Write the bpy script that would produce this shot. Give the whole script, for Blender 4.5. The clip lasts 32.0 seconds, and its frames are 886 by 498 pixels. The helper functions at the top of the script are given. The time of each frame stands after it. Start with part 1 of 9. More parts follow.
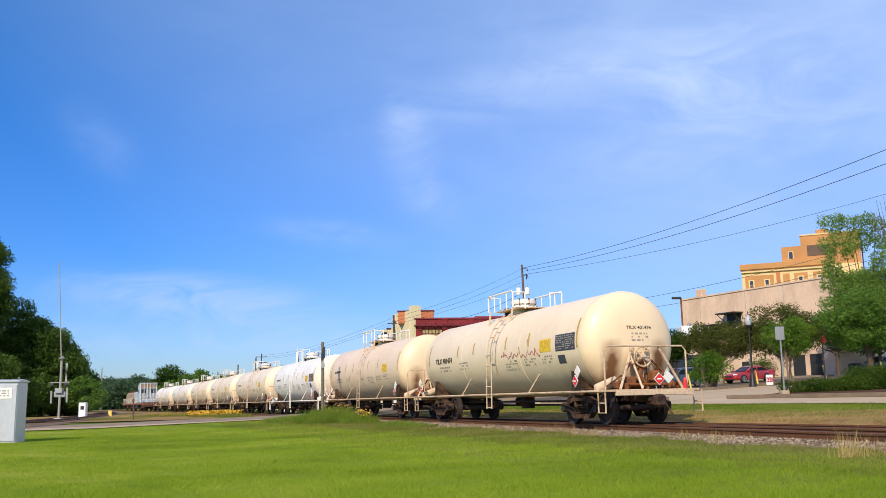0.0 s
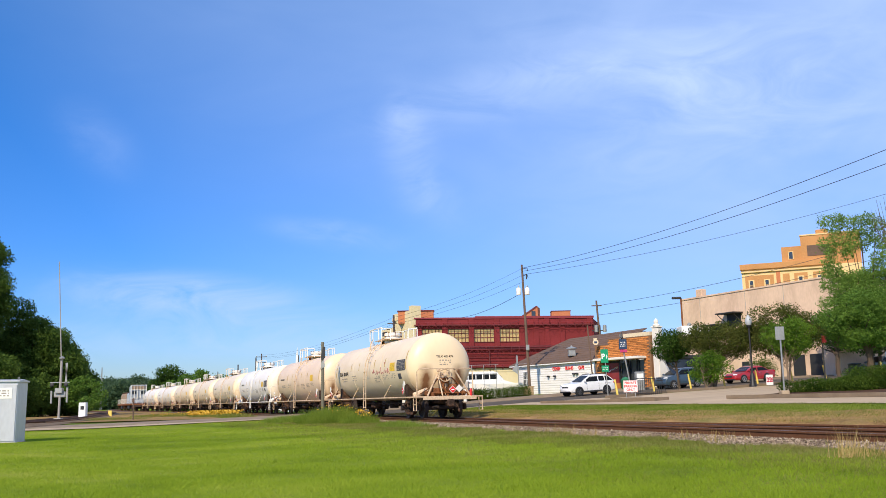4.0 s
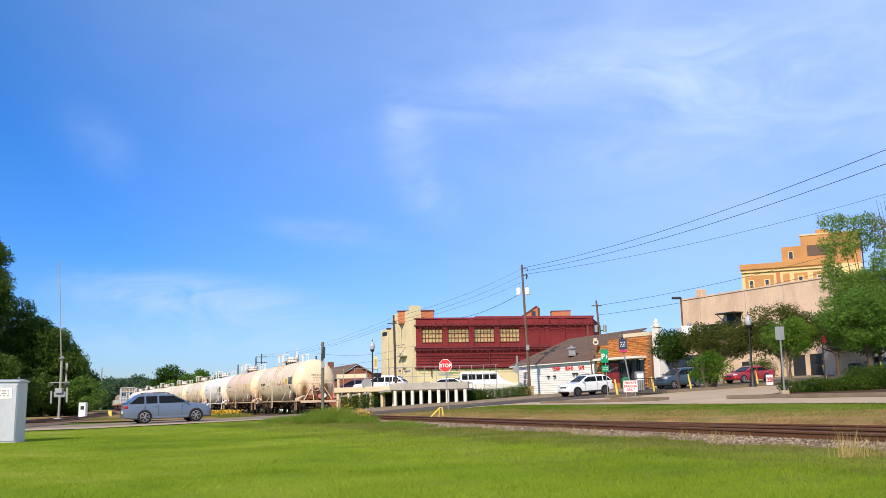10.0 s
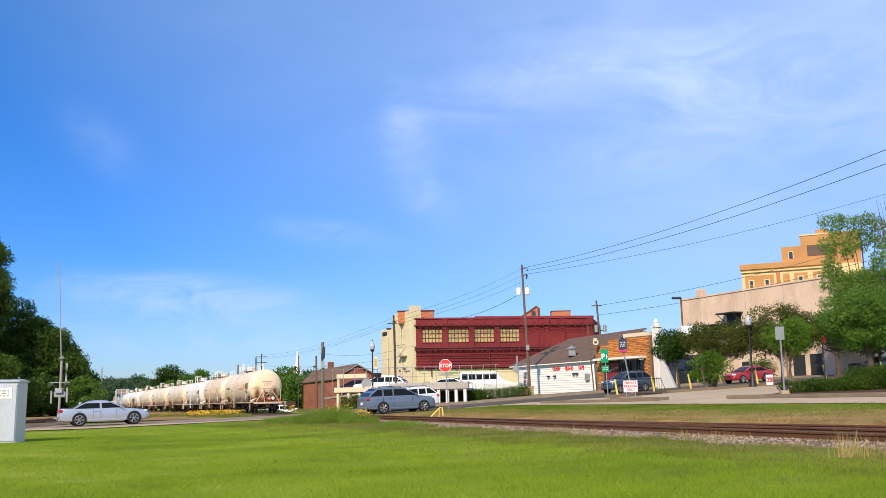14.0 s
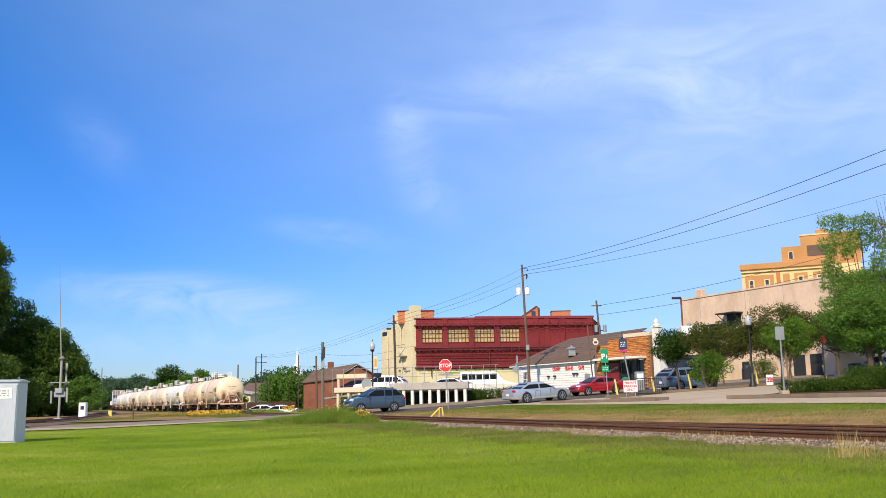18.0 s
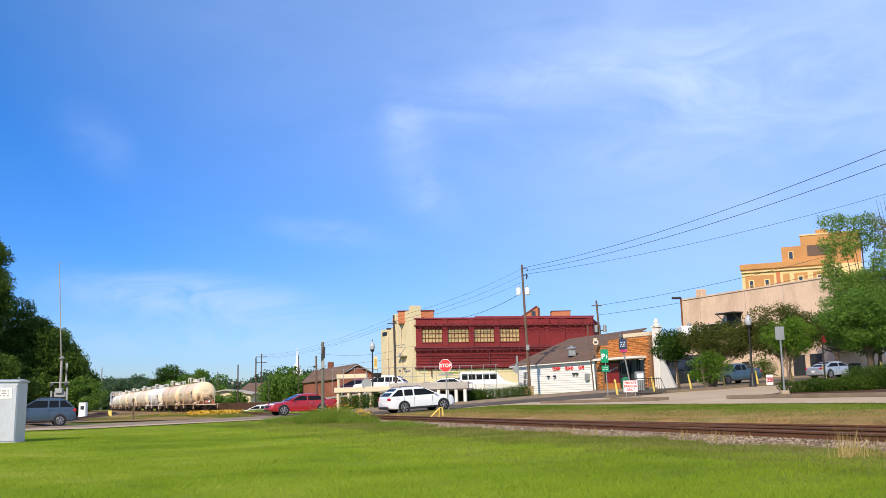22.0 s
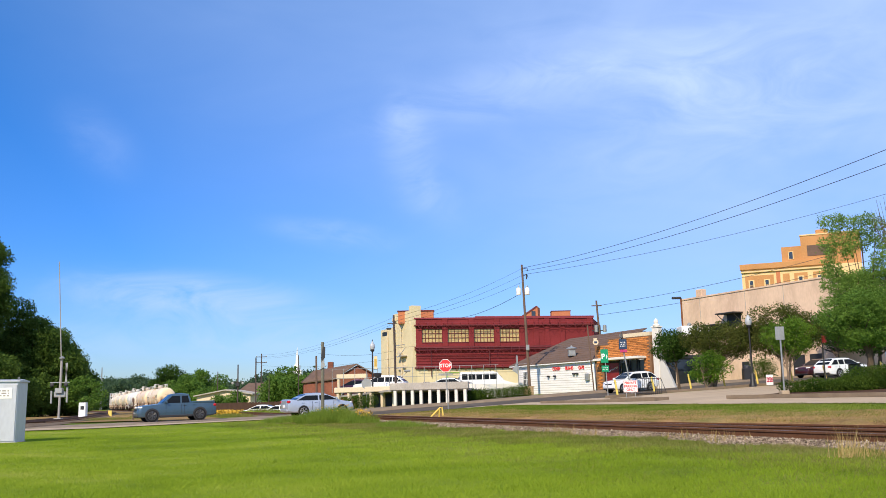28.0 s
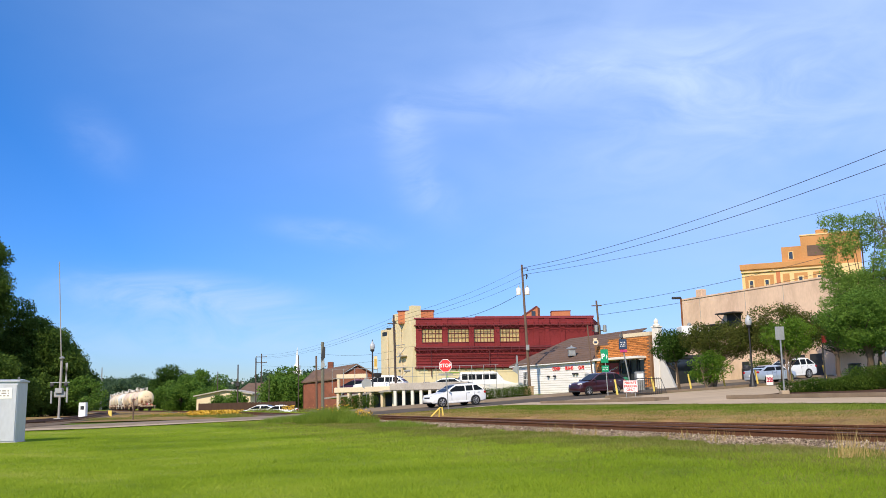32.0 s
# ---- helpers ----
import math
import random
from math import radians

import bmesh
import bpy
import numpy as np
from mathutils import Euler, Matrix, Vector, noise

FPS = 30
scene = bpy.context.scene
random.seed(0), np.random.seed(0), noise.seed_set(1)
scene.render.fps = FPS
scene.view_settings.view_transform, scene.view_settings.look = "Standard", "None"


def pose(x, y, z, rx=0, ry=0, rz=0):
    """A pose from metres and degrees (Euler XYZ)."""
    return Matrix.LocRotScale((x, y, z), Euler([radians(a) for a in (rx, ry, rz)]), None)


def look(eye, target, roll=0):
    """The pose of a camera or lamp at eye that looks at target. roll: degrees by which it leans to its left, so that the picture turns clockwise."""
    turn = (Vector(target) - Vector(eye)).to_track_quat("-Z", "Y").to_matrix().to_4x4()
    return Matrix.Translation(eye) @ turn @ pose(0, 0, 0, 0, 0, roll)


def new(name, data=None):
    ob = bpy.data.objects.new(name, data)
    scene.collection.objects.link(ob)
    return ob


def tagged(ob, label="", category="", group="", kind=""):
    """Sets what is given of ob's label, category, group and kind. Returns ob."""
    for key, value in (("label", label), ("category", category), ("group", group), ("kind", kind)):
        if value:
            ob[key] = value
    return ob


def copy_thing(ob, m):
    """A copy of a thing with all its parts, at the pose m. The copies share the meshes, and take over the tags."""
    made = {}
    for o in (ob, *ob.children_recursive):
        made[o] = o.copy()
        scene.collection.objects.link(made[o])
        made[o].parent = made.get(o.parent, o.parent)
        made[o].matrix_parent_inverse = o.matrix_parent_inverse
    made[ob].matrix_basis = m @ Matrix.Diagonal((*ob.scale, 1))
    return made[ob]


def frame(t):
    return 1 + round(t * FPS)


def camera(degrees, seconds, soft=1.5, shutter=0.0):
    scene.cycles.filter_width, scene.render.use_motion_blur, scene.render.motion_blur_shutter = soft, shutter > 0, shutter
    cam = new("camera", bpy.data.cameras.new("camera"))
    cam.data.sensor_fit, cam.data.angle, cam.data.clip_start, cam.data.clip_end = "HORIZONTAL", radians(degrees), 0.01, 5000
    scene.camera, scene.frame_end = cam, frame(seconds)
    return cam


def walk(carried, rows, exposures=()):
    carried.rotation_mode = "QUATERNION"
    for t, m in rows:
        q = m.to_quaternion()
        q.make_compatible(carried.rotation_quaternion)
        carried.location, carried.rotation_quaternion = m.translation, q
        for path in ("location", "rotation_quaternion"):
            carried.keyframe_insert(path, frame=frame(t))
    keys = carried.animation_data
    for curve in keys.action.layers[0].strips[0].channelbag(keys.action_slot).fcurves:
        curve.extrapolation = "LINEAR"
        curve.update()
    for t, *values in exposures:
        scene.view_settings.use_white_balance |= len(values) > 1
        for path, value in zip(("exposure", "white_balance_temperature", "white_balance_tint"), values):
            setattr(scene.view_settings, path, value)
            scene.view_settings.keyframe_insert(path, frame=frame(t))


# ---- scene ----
FOV = 51.1
cam = camera(FOV, 32.0, soft=0.8)
EYE = (0.0, 0.0, 1.23)
view = pose(*EYE, 90 + 9.247, 0, 0) @ pose(0, 0, 0, 0, 0, -1.2605)
walk(cam, [(0, view), (32, view)], [(0, -0.04), (3, 0.0), (8, 0.06), (20, 0.07), (32, 0.05)])

# ---- light ----
SUN_DIR = Vector((0.33, 0.72, -0.61)).normalized()
SKY_LOW, SKY_MID, SKY_HIGH = (0.45, 0.525, 0.775, 1), (0.40, 0.585, 0.94, 1), (0.68, 0.81, 0.99, 1)
world = bpy.data.worlds.new("sky")
scene.world = world
world.use_nodes = True
wn, wl = world.node_tree.nodes, world.node_tree.links
wn.clear()
w_out = wn.new("ShaderNodeOutputWorld")
w_bg = wn.new("ShaderNodeBackground")
w_sky = wn.new("ShaderNodeTexSky")
w_sky.sky_type = "NISHITA"
w_sky.sun_disc = False
w_sky.sun_elevation = radians(37.6)
w_sky.sun_rotation = math.atan2(-SUN_DIR.x, -SUN_DIR.y)
w_sky.altitude = 50
w_sky.air_density, w_sky.dust_density, w_sky.ozone_density = 1.0, 0.4, 3.0
w_hsv = wn.new("ShaderNodeHueSaturation")
w_hsv.inputs["Saturation"].default_value = 1.35
w_hsv.inputs["Value"].default_value = 1.0
w_tc = wn.new("ShaderNodeTexCoord")
# thin cirrus: two stretched noises
w_map = wn.new("ShaderNodeMapping")
w_map.inputs["Scale"].default_value = (1.4, 1.4, 3.6)
w_map.inputs["Rotation"].default_value = (0, radians(-20), 0)
w_n1 = wn.new("ShaderNodeTexNoise")
w_n1.inputs["Scale"].default_value = 2.2
w_n1.inputs["Detail"].default_value = 4
w_n1.inputs["Roughness"].default_value = 0.55
w_n1.inputs["Distortion"].default_value = 0.6
w_ramp = wn.new("ShaderNodeValToRGB")
w_ramp.color_ramp.elements[0].position = 0.22
w_ramp.color_ramp.elements[0].color = (0, 0, 0, 1)
w_ramp.color_ramp.elements[1].position = 0.80
w_ramp.color_ramp.elements[1].color = (1, 1, 1, 1)
w_mul = wn.new("ShaderNodeMath")
w_mul.operation = "MULTIPLY"
w_mul.inputs[1].default_value = 0.35
w_mix = wn.new("ShaderNodeMix")
w_mix.data_type = "RGBA"
wl.new(w_tc.outputs["Generated"], w_map.inputs["Vector"])
wl.new(w_map.outputs["Vector"], w_n1.inputs["Vector"])
wl.new(w_n1.outputs["Fac"], w_ramp.inputs["Fac"])
wl.new(w_ramp.outputs["Color"], w_mul.inputs[0])
# a broad thin veil that thickens to the east and overhead
w_veil = wn.new("ShaderNodeVectorMath")
w_veil.operation = "DOT_PRODUCT"
w_veil.inputs[1].default_value = (1.0, 0.0, 0.8)
wl.new(w_tc.outputs["Generated"], w_veil.inputs[0])
w_vr = wn.new("ShaderNodeMapRange")
w_vr.inputs["From Min"].default_value = -0.20
w_vr.inputs["From Max"].default_value = 0.72
w_vr.inputs["To Max"].default_value = 0.85
wl.new(w_veil.outputs["Value"], w_vr.inputs["Value"])
w_soft = wn.new("ShaderNodeMath")
w_soft.operation = "MULTIPLY_ADD"
w_soft.inputs[1].default_value = 1.5
w_soft.inputs[2].default_value = 0.62
wl.new(w_mul.outputs[0], w_soft.inputs[0])
w_fac = wn.new("ShaderNodeMath")
w_fac.operation, w_fac.use_clamp = "MULTIPLY", True
wl.new(w_soft.outputs[0], w_fac.inputs[0])
wl.new(w_vr.outputs["Result"], w_fac.inputs[1])
# single wisps: direction of the middle, then the wisp's long and short axes (over their half lengths), and its strength
w_fine = wn.new("ShaderNodeTexNoise")
w_fine.inputs["Scale"].default_value = 6.5
w_fine.inputs["Detail"].default_value = 6
w_fine.inputs["Roughness"].default_value = 0.6
w_fine.inputs["Distortion"].default_value = 1.2
wl.new(w_map.outputs["Vector"], w_fine.inputs["Vector"])
w_ragged = wn.new("ShaderNodeMapRange")
w_ragged.inputs["From Min"].default_value, w_ragged.inputs["From Max"].default_value = 0.27, 0.70
wl.new(w_fine.outputs["Fac"], w_ragged.inputs["Value"])
w_total = w_fac.outputs[0]
for w_mid, w_long, w_short, w_amount in (
        ((-0.2621, 0.9589, 0.1089), (6.0, 1.66, -0.41), (-3.0, 2.9, -32.5), 0.80),
        ((0.0492, 0.9472, 0.317), (6.0, -0.66, 0.97), (5.2, 8.6, -26.5), 0.26),
        ((-0.0352, 0.9634, 0.2657), (2.4, 3.5, -12.5), (-27.0, 0.43, -5.1), 0.30),
        ((-0.0103, 0.9758, 0.2183), (13.0, 3.6, -15.8), (-27.0, 4.5, -21.2), 0.20),
        ((0.2946, 0.9076, 0.2992), (3.6, -1.5, 0.92), (3.1, 1.95, -9.0), 0.26),
        ((-0.1171, 0.9771, 0.1776), (12.0, 1.7, -1.7), (-8.8, 8.6, -53.0), 0.26),
        ((-0.3436, 0.9011, 0.2644), (12.0, 7.6, -10.6), (-20.0, -0.8, -23.0), 0.14),
        ((-0.2121, 0.9749, 0.0678), (2.9, 0.63, -0.03), (-0.8, 2.4, -36.0), 0.42),
        ((0.2346, 0.9133, 0.3329), (4.2, -0.67, -1.16), (-3.2, 6.4, -15.4), 0.20)):
    w_from = wn.new("ShaderNodeVectorMath")
    w_from.operation = "SUBTRACT"
    w_from.inputs[1].default_value = w_mid
    wl.new(w_tc.outputs["Generated"], w_from.inputs[0])
    w_pair = wn.new("ShaderNodeCombineXYZ")
    for w_i, w_axis in enumerate((w_long, w_short)):
        w_dot = wn.new("ShaderNodeVectorMath")
        w_dot.operation = "DOT_PRODUCT"
        w_dot.inputs[1].default_value = w_axis
        wl.new(w_from.outputs["Vector"], w_dot.inputs[0])
        wl.new(w_dot.outputs["Value"], w_pair.inputs[w_i])
    w_len = wn.new("ShaderNodeVectorMath")
    w_len.operation = "LENGTH"
    wl.new(w_pair.outputs["Vector"], w_len.inputs[0])
    w_near = wn.new("ShaderNodeMapRange")
    w_near.interpolation_type = "SMOOTHERSTEP"
    w_near.inputs["From Min"].default_value, w_near.inputs["From Max"].default_value = 1.35, 0.0
    w_near.inputs["To Max"].default_value = w_amount
    wl.new(w_len.outputs["Value"], w_near.inputs["Value"])
    w_add = wn.new("ShaderNodeMath")
    w_add.operation, w_add.use_clamp = "MULTIPLY_ADD", True
    wl.new(w_near.outputs["Result"], w_add.inputs[0])
    wl.new(w_ragged.outputs["Result"], w_add.inputs[1])
    wl.new(w_total, w_add.inputs[2])
    w_total = w_add.outputs[0]
wl.new(w_total, w_mix.inputs["Factor"])
wl.new(w_sky.outputs["Color"], w_hsv.inputs["Color"])
# the clear blue deepens away from the horizon
w_sep = wn.new("ShaderNodeSeparateXYZ")
wl.new(w_tc.outputs["Generated"], w_sep.inputs[0])
w_grad = wn.new("ShaderNodeValToRGB")
w_grad.color_ramp.elements[0].position = 0.0
w_grad.color_ramp.elements[0].color = SKY_LOW
w_grad.color_ramp.elements[1].position = 0.45
w_grad.color_ramp.elements[1].color = SKY_HIGH
w_e = w_grad.color_ramp.elements.new(0.16)
w_e.color = SKY_MID
wl.new(w_sep.outputs["Z"], w_grad.inputs["Fac"])
w_tint = wn.new("ShaderNodeMix")
w_tint.data_type, w_tint.blend_type = "RGBA", "MULTIPLY"
w_tint.inputs["Factor"].default_value = 1
wl.new(w_hsv.outputs["Color"], w_tint.inputs["A"])
wl.new(w_grad.outputs["Color"], w_tint.inputs["B"])
wl.new(w_tint.outputs["Result"], w_mix.inputs["A"])
w_mix.inputs["B"].default_value = (3.25, 4.25, 6.5, 1)
wl.new(w_mix.outputs["Result"], w_bg.inputs["Color"])
w_bg.inputs["Strength"].default_value = 0.172
wl.new(w_bg.outputs["Background"], w_out.inputs["Surface"])

sun_data = bpy.data.lights.new("sun", "SUN")
sun_data.energy = 4.9
sun_data.angle = radians(0.5)
sun_data.color = (1.0, 0.86, 0.66)
sun = new("sun", sun_data)
sun.matrix_world = look(-SUN_DIR * 50, (0, 0, 0))


# ---- materials ----
def mat(name, col, rough=0.7, metal=0.0, var=0.25, scale=3.0, fine=25.0, bump=0.1, dirt=None, dirt_amt=0.0, dirt_scale=1.2,
        rnd=0.0, stretch=(1, 1, 1), spec=0.5, coat=0.0, emit=0.0, trans=0.0, alpha=1.0):
    m = bpy.data.materials.new(name)
    m.use_nodes = True
    n, l = m.node_tree.nodes, m.node_tree.links
    b = n["Principled BSDF"]
    b.inputs["Roughness"].default_value = rough
    b.inputs["Metallic"].default_value = metal
    b.inputs["Specular IOR Level"].default_value = spec if rough < 0.8 else 0.1
    b.inputs["Coat Weight"].default_value = coat
    tc = n.new("ShaderNodeTexCoord")
    mp = n.new("ShaderNodeMapping")
    mp.inputs["Scale"].default_value = stretch
    l.new(tc.outputs["Object"], mp.inputs["Vector"])
    big = n.new("ShaderNodeTexNoise")
    big.inputs["Scale"].default_value = scale
    big.inputs["Detail"].default_value = 4
    small = n.new("ShaderNodeTexNoise")
    small.inputs["Scale"].default_value = fine
    small.inputs["Detail"].default_value = 3
    l.new(mp.outputs["Vector"], big.inputs["Vector"])
    l.new(mp.outputs["Vector"], small.inputs["Vector"])
    addn = n.new("ShaderNodeMath")
    addn.operation = "ADD"
    l.new(big.outputs["Fac"], addn.inputs[0])
    l.new(small.outputs["Fac"], addn.inputs[1])
    last = addn.outputs[0]
    if rnd:
        oi = n.new("ShaderNodeObjectInfo")
        k = n.new("ShaderNodeMath")
        k.operation = "MULTIPLY_ADD"
        k.inputs[1].default_value = rnd
        l.new(oi.outputs["Random"], k.inputs[0])
        l.new(last, k.inputs[2])
        last = k.outputs[0]
    rng = n.new("ShaderNodeMapRange")
    rng.inputs["From Min"].default_value = 0.6
    rng.inputs["From Max"].default_value = 1.4 + rnd
    rng.inputs["To Min"].default_value = 1 - var
    rng.inputs["To Max"].default_value = 1 + var
    l.new(last, rng.inputs["Value"])
    mx = n.new("ShaderNodeMix")
    mx.data_type, mx.blend_type = "RGBA", "MULTIPLY"
    mx.inputs["Factor"].default_value = 1
    mx.inputs["A"].default_value = (*col, 1)
    l.new(rng.outputs["Result"], mx.inputs["B"])
    colour = mx.outputs["Result"]
    if dirt:
        dn = n.new("ShaderNodeTexNoise")
        dn.inputs["Scale"].default_value = dirt_scale
        dn.inputs["Detail"].default_value = 6
        dn.inputs["Roughness"].default_value = 0.65
        l.new(mp.outputs["Vector"], dn.inputs["Vector"])
        dr = n.new("ShaderNodeMapRange")
        dr.inputs["From Min"].default_value = 0.45
        dr.inputs["From Max"].default_value = 0.75
        dr.inputs["To Max"].default_value = dirt_amt
        l.new(dn.outputs["Fac"], dr.inputs["Value"])
        dm = n.new("ShaderNodeMix")
        dm.data_type = "RGBA"
        l.new(dr.outputs["Result"], dm.inputs["Factor"])
        l.new(colour, dm.inputs["A"])
        dm.inputs["B"].default_value = (*dirt, 1)
        colour = dm.outputs["Result"]
    l.new(colour, b.inputs["Base Color"])
    if bump:
        bp = n.new("ShaderNodeBump")
        bp.inputs["Strength"].default_value = bump
        bp.inputs["Distance"].default_value = 0.02
        l.new(small.outputs["Fac"], bp.inputs["Height"])
        l.new(bp.outputs["Normal"], b.inputs["Normal"])
    if emit:
        l.new(colour, b.inputs["Emission Color"])
        b.inputs["Emission Strength"].default_value = emit
    if trans:
        b.inputs["Transmission Weight"].default_value = trans
    return m


def leafy(name, a, b2, rough=0.55):
    """Leaves: colour varies leaf by leaf, and light passes through."""
    m = bpy.data.materials.new(name)
    m.use_nodes = True
    n, l = m.node_tree.nodes, m.node_tree.links
    p = n["Principled BSDF"]
    p.inputs["Roughness"].default_value = rough
    p.inputs["Specular IOR Level"].default_value = 0.06
    g = n.new("ShaderNodeNewGeometry")
    tc = n.new("ShaderNodeTexCoord")
    nz = n.new("ShaderNodeTexNoise")
    nz.inputs["Scale"].default_value = 0.7
    l.new(tc.outputs["Object"], nz.inputs["Vector"])
    ad = n.new("ShaderNodeMath")
    ad.operation = "MULTIPLY_ADD"
    ad.inputs[1].default_value = 0.40
    sb = n.new("ShaderNodeMath")
    sb.operation = "MULTIPLY_ADD"
    sb.inputs[1].default_value = 1.5
    sb.inputs[2].default_value = -0.5
    l.new(nz.outputs["Fac"], sb.inputs[0])
    l.new(g.outputs["Random Per Island"], ad.inputs[0])
    l.new(sb.outputs[0], ad.inputs[2])
    mx = n.new("ShaderNodeMix")
    mx.data_type = "RGBA"
    mx.inputs["A"].default_value = (*a, 1)
    mx.inputs["B"].default_value = (*b2, 1)
    l.new(ad.outputs[0], mx.inputs["Factor"])
    l.new(mx.outputs["Result"], p.inputs["Base Color"])
    tr = n.new("ShaderNodeBsdfTranslucent")
    l.new(mx.outputs["Result"], tr.inputs["Color"])
    ms = n.new("ShaderNodeMixShader")
    ms.inputs["Fac"].default_value = 0.35
    l.new(p.outputs["BSDF"], ms.inputs[1])
    l.new(tr.outputs["BSDF"], ms.inputs[2])
    l.new(ms.outputs["Shader"], n["Material Output"].inputs["Surface"])
    return m


def mixed(name, cols, rough=0.9, patch=0.0, patch_scale=0.15, through_amt=0.0, bump=0.0):
    """Small pieces whose colour goes piece by piece along cols; patch: share that follows broad soft patches instead."""
    m = bpy.data.materials.new(name)
    m.use_nodes = True
    n, l = m.node_tree.nodes, m.node_tree.links
    p = n["Principled BSDF"]
    p.inputs["Roughness"].default_value = rough
    p.inputs["Specular IOR Level"].default_value = 0.08
    geo, tc = n.new("ShaderNodeNewGeometry"), n.new("ShaderNodeTexCoord")
    broad = n.new("ShaderNodeTexNoise")
    broad.inputs["Scale"].default_value, broad.inputs["Detail"].default_value = patch_scale, 5
    broad.inputs["Roughness"].default_value, broad.inputs["Distortion"].default_value = 0.62, 0.4
    l.new(tc.outputs["Object"], broad.inputs["Vector"])
    even = n.new("ShaderNodeMapRange")
    even.inputs["From Min"].default_value, even.inputs["From Max"].default_value = 0.33, 0.67
    even.inputs["To Max"].default_value = patch
    l.new(broad.outputs["Fac"], even.inputs["Value"])
    mul = n.new("ShaderNodeMath")
    mul.operation = "MULTIPLY_ADD"
    mul.inputs[1].default_value = 1.0 - patch
    l.new(geo.outputs["Random Per Island"], mul.inputs[0])
    l.new(even.outputs["Result"], mul.inputs[2])
    ramp = n.new("ShaderNodeValToRGB")
    while len(ramp.color_ramp.elements) < len(cols):
        ramp.color_ramp.elements.new(0.5)
    for k, c in enumerate(cols):
        ramp.color_ramp.elements[k].position = k / (len(cols) - 1)
        ramp.color_ramp.elements[k].color = (*c, 1)
    l.new(mul.outputs[0], ramp.inputs["Fac"])
    l.new(ramp.outputs["Color"], p.inputs["Base Color"])
    if bump:
        fine = n.new("ShaderNodeTexNoise")
        fine.inputs["Scale"].default_value = 30
        l.new(tc.outputs["Object"], fine.inputs["Vector"])
        bp = n.new("ShaderNodeBump")
        bp.inputs["Strength"].default_value, bp.inputs["Distance"].default_value = bump, 0.03
        l.new(fine.outputs["Fac"], bp.inputs["Height"])
        l.new(bp.outputs["Normal"], p.inputs["Normal"])
    if through_amt:
        tr = n.new("ShaderNodeBsdfTranslucent")
        l.new(ramp.outputs["Color"], tr.inputs["Color"])
        ms = n.new("ShaderNodeMixShader")
        ms.inputs["Fac"].default_value = through_amt
        l.new(p.outputs["BSDF"], ms.inputs[1])
        l.new(tr.outputs["BSDF"], ms.inputs[2])
        l.new(ms.outputs["Shader"], n["Material Output"].inputs["Surface"])
    return m


LAWN_COLS = ((0.085, 0.128, 0.011), (0.142, 0.195, 0.014), (0.182, 0.232, 0.020), (0.26, 0.272, 0.05))
M = {}
M["lawn"] = mixed("lawn", LAWN_COLS, 0.95, 1.0, 0.16, 0.0, 0.5)
M["blade"] = mixed("grass_blades", tuple(tuple(c * 1.9 for c in q) for q in LAWN_COLS), 0.8, 0.70, 0.16, 0.5)
M["bank_blade"] = mixed("bank_grass", ((0.085, 0.14, 0.014), (0.15, 0.205, 0.024), (0.29, 0.27, 0.075)), 0.8, 0.5, 0.35, 0.35)
M["rough_blade"] = mixed("rough_grass", ((0.10, 0.135, 0.02), (0.17, 0.20, 0.03), (0.25, 0.23, 0.07), (0.36, 0.29, 0.12)), 0.8, 0.5, 0.5, 0.35)
M["dry_blade"] = mixed("dry_grass", ((0.20, 0.185, 0.04), (0.35, 0.25, 0.09), (0.58, 0.42, 0.18)), 0.8, 0.45, 0.6, 0.3)
M["weed"] = mixed("weeds", ((0.10, 0.17, 0.02), (0.20, 0.28, 0.035), (0.33, 0.38, 0.07)), 0.8, 0.5, 0.9, 0.45)
M["flower"] = mat("yellow_flowers", (0.527, 0.306, 0.017), 0.6, var=0.2, bump=0)
M["tyre_dark"] = mat("tyre_darkened_asphalt", (0.239, 0.181, 0.128), 0.9, var=0.2, scale=0.5, fine=30, bump=0.2)
M["asphalt"] = mat("asphalt", (0.328, 0.252, 0.177), 0.9, var=0.22, scale=0.5, fine=30, bump=0.3, dirt=(0.106, 0.0972, 0.0884), dirt_amt=0.5, dirt_scale=0.25)
M["asphalt_grey"] = mat("grey_asphalt", (0.098, 0.0784, 0.0595), 0.9, var=0.22, scale=0.4, fine=30, bump=0.3, dirt=(0.145, 0.138, 0.123), dirt_amt=0.4, dirt_scale=0.2)
M["concrete_road"] = mat("pale_concrete", (0.44, 0.335, 0.225), 0.9, var=0.16, scale=0.4, fine=20, bump=0.2, dirt=(0.215, 0.172, 0.12), dirt_amt=0.35, dirt_scale=0.3)
M["kerb"] = mat("kerb_concrete", (0.225, 0.172, 0.12), 0.9, var=0.2, scale=1.5, fine=30, bump=0.3, dirt=(0.131, 0.0979, 0.0653), dirt_amt=0.5)
M["dirt"] = mat("tan_dirt", (0.29, 0.175, 0.07), 0.95, var=0.5, scale=1.1, fine=14, bump=0.9, dirt=(0.109, 0.146, 0.0273), dirt_amt=0.75, dirt_scale=0.5)
M["gravel"] = mat("gravel_bed", (0.17, 0.125, 0.085), 0.95, var=0.35, scale=1.2, fine=22, bump=0.9, dirt=(0.115, 0.0796, 0.053), dirt_amt=0.5, dirt_scale=0.5)
M["stone"] = mixed("ballast_stones", ((0.05, 0.035, 0.025), (0.13, 0.095, 0.065), (0.26, 0.19, 0.13), (0.33, 0.255, 0.18), (0.58, 0.47, 0.35)), 0.9, 0.25, 0.8)
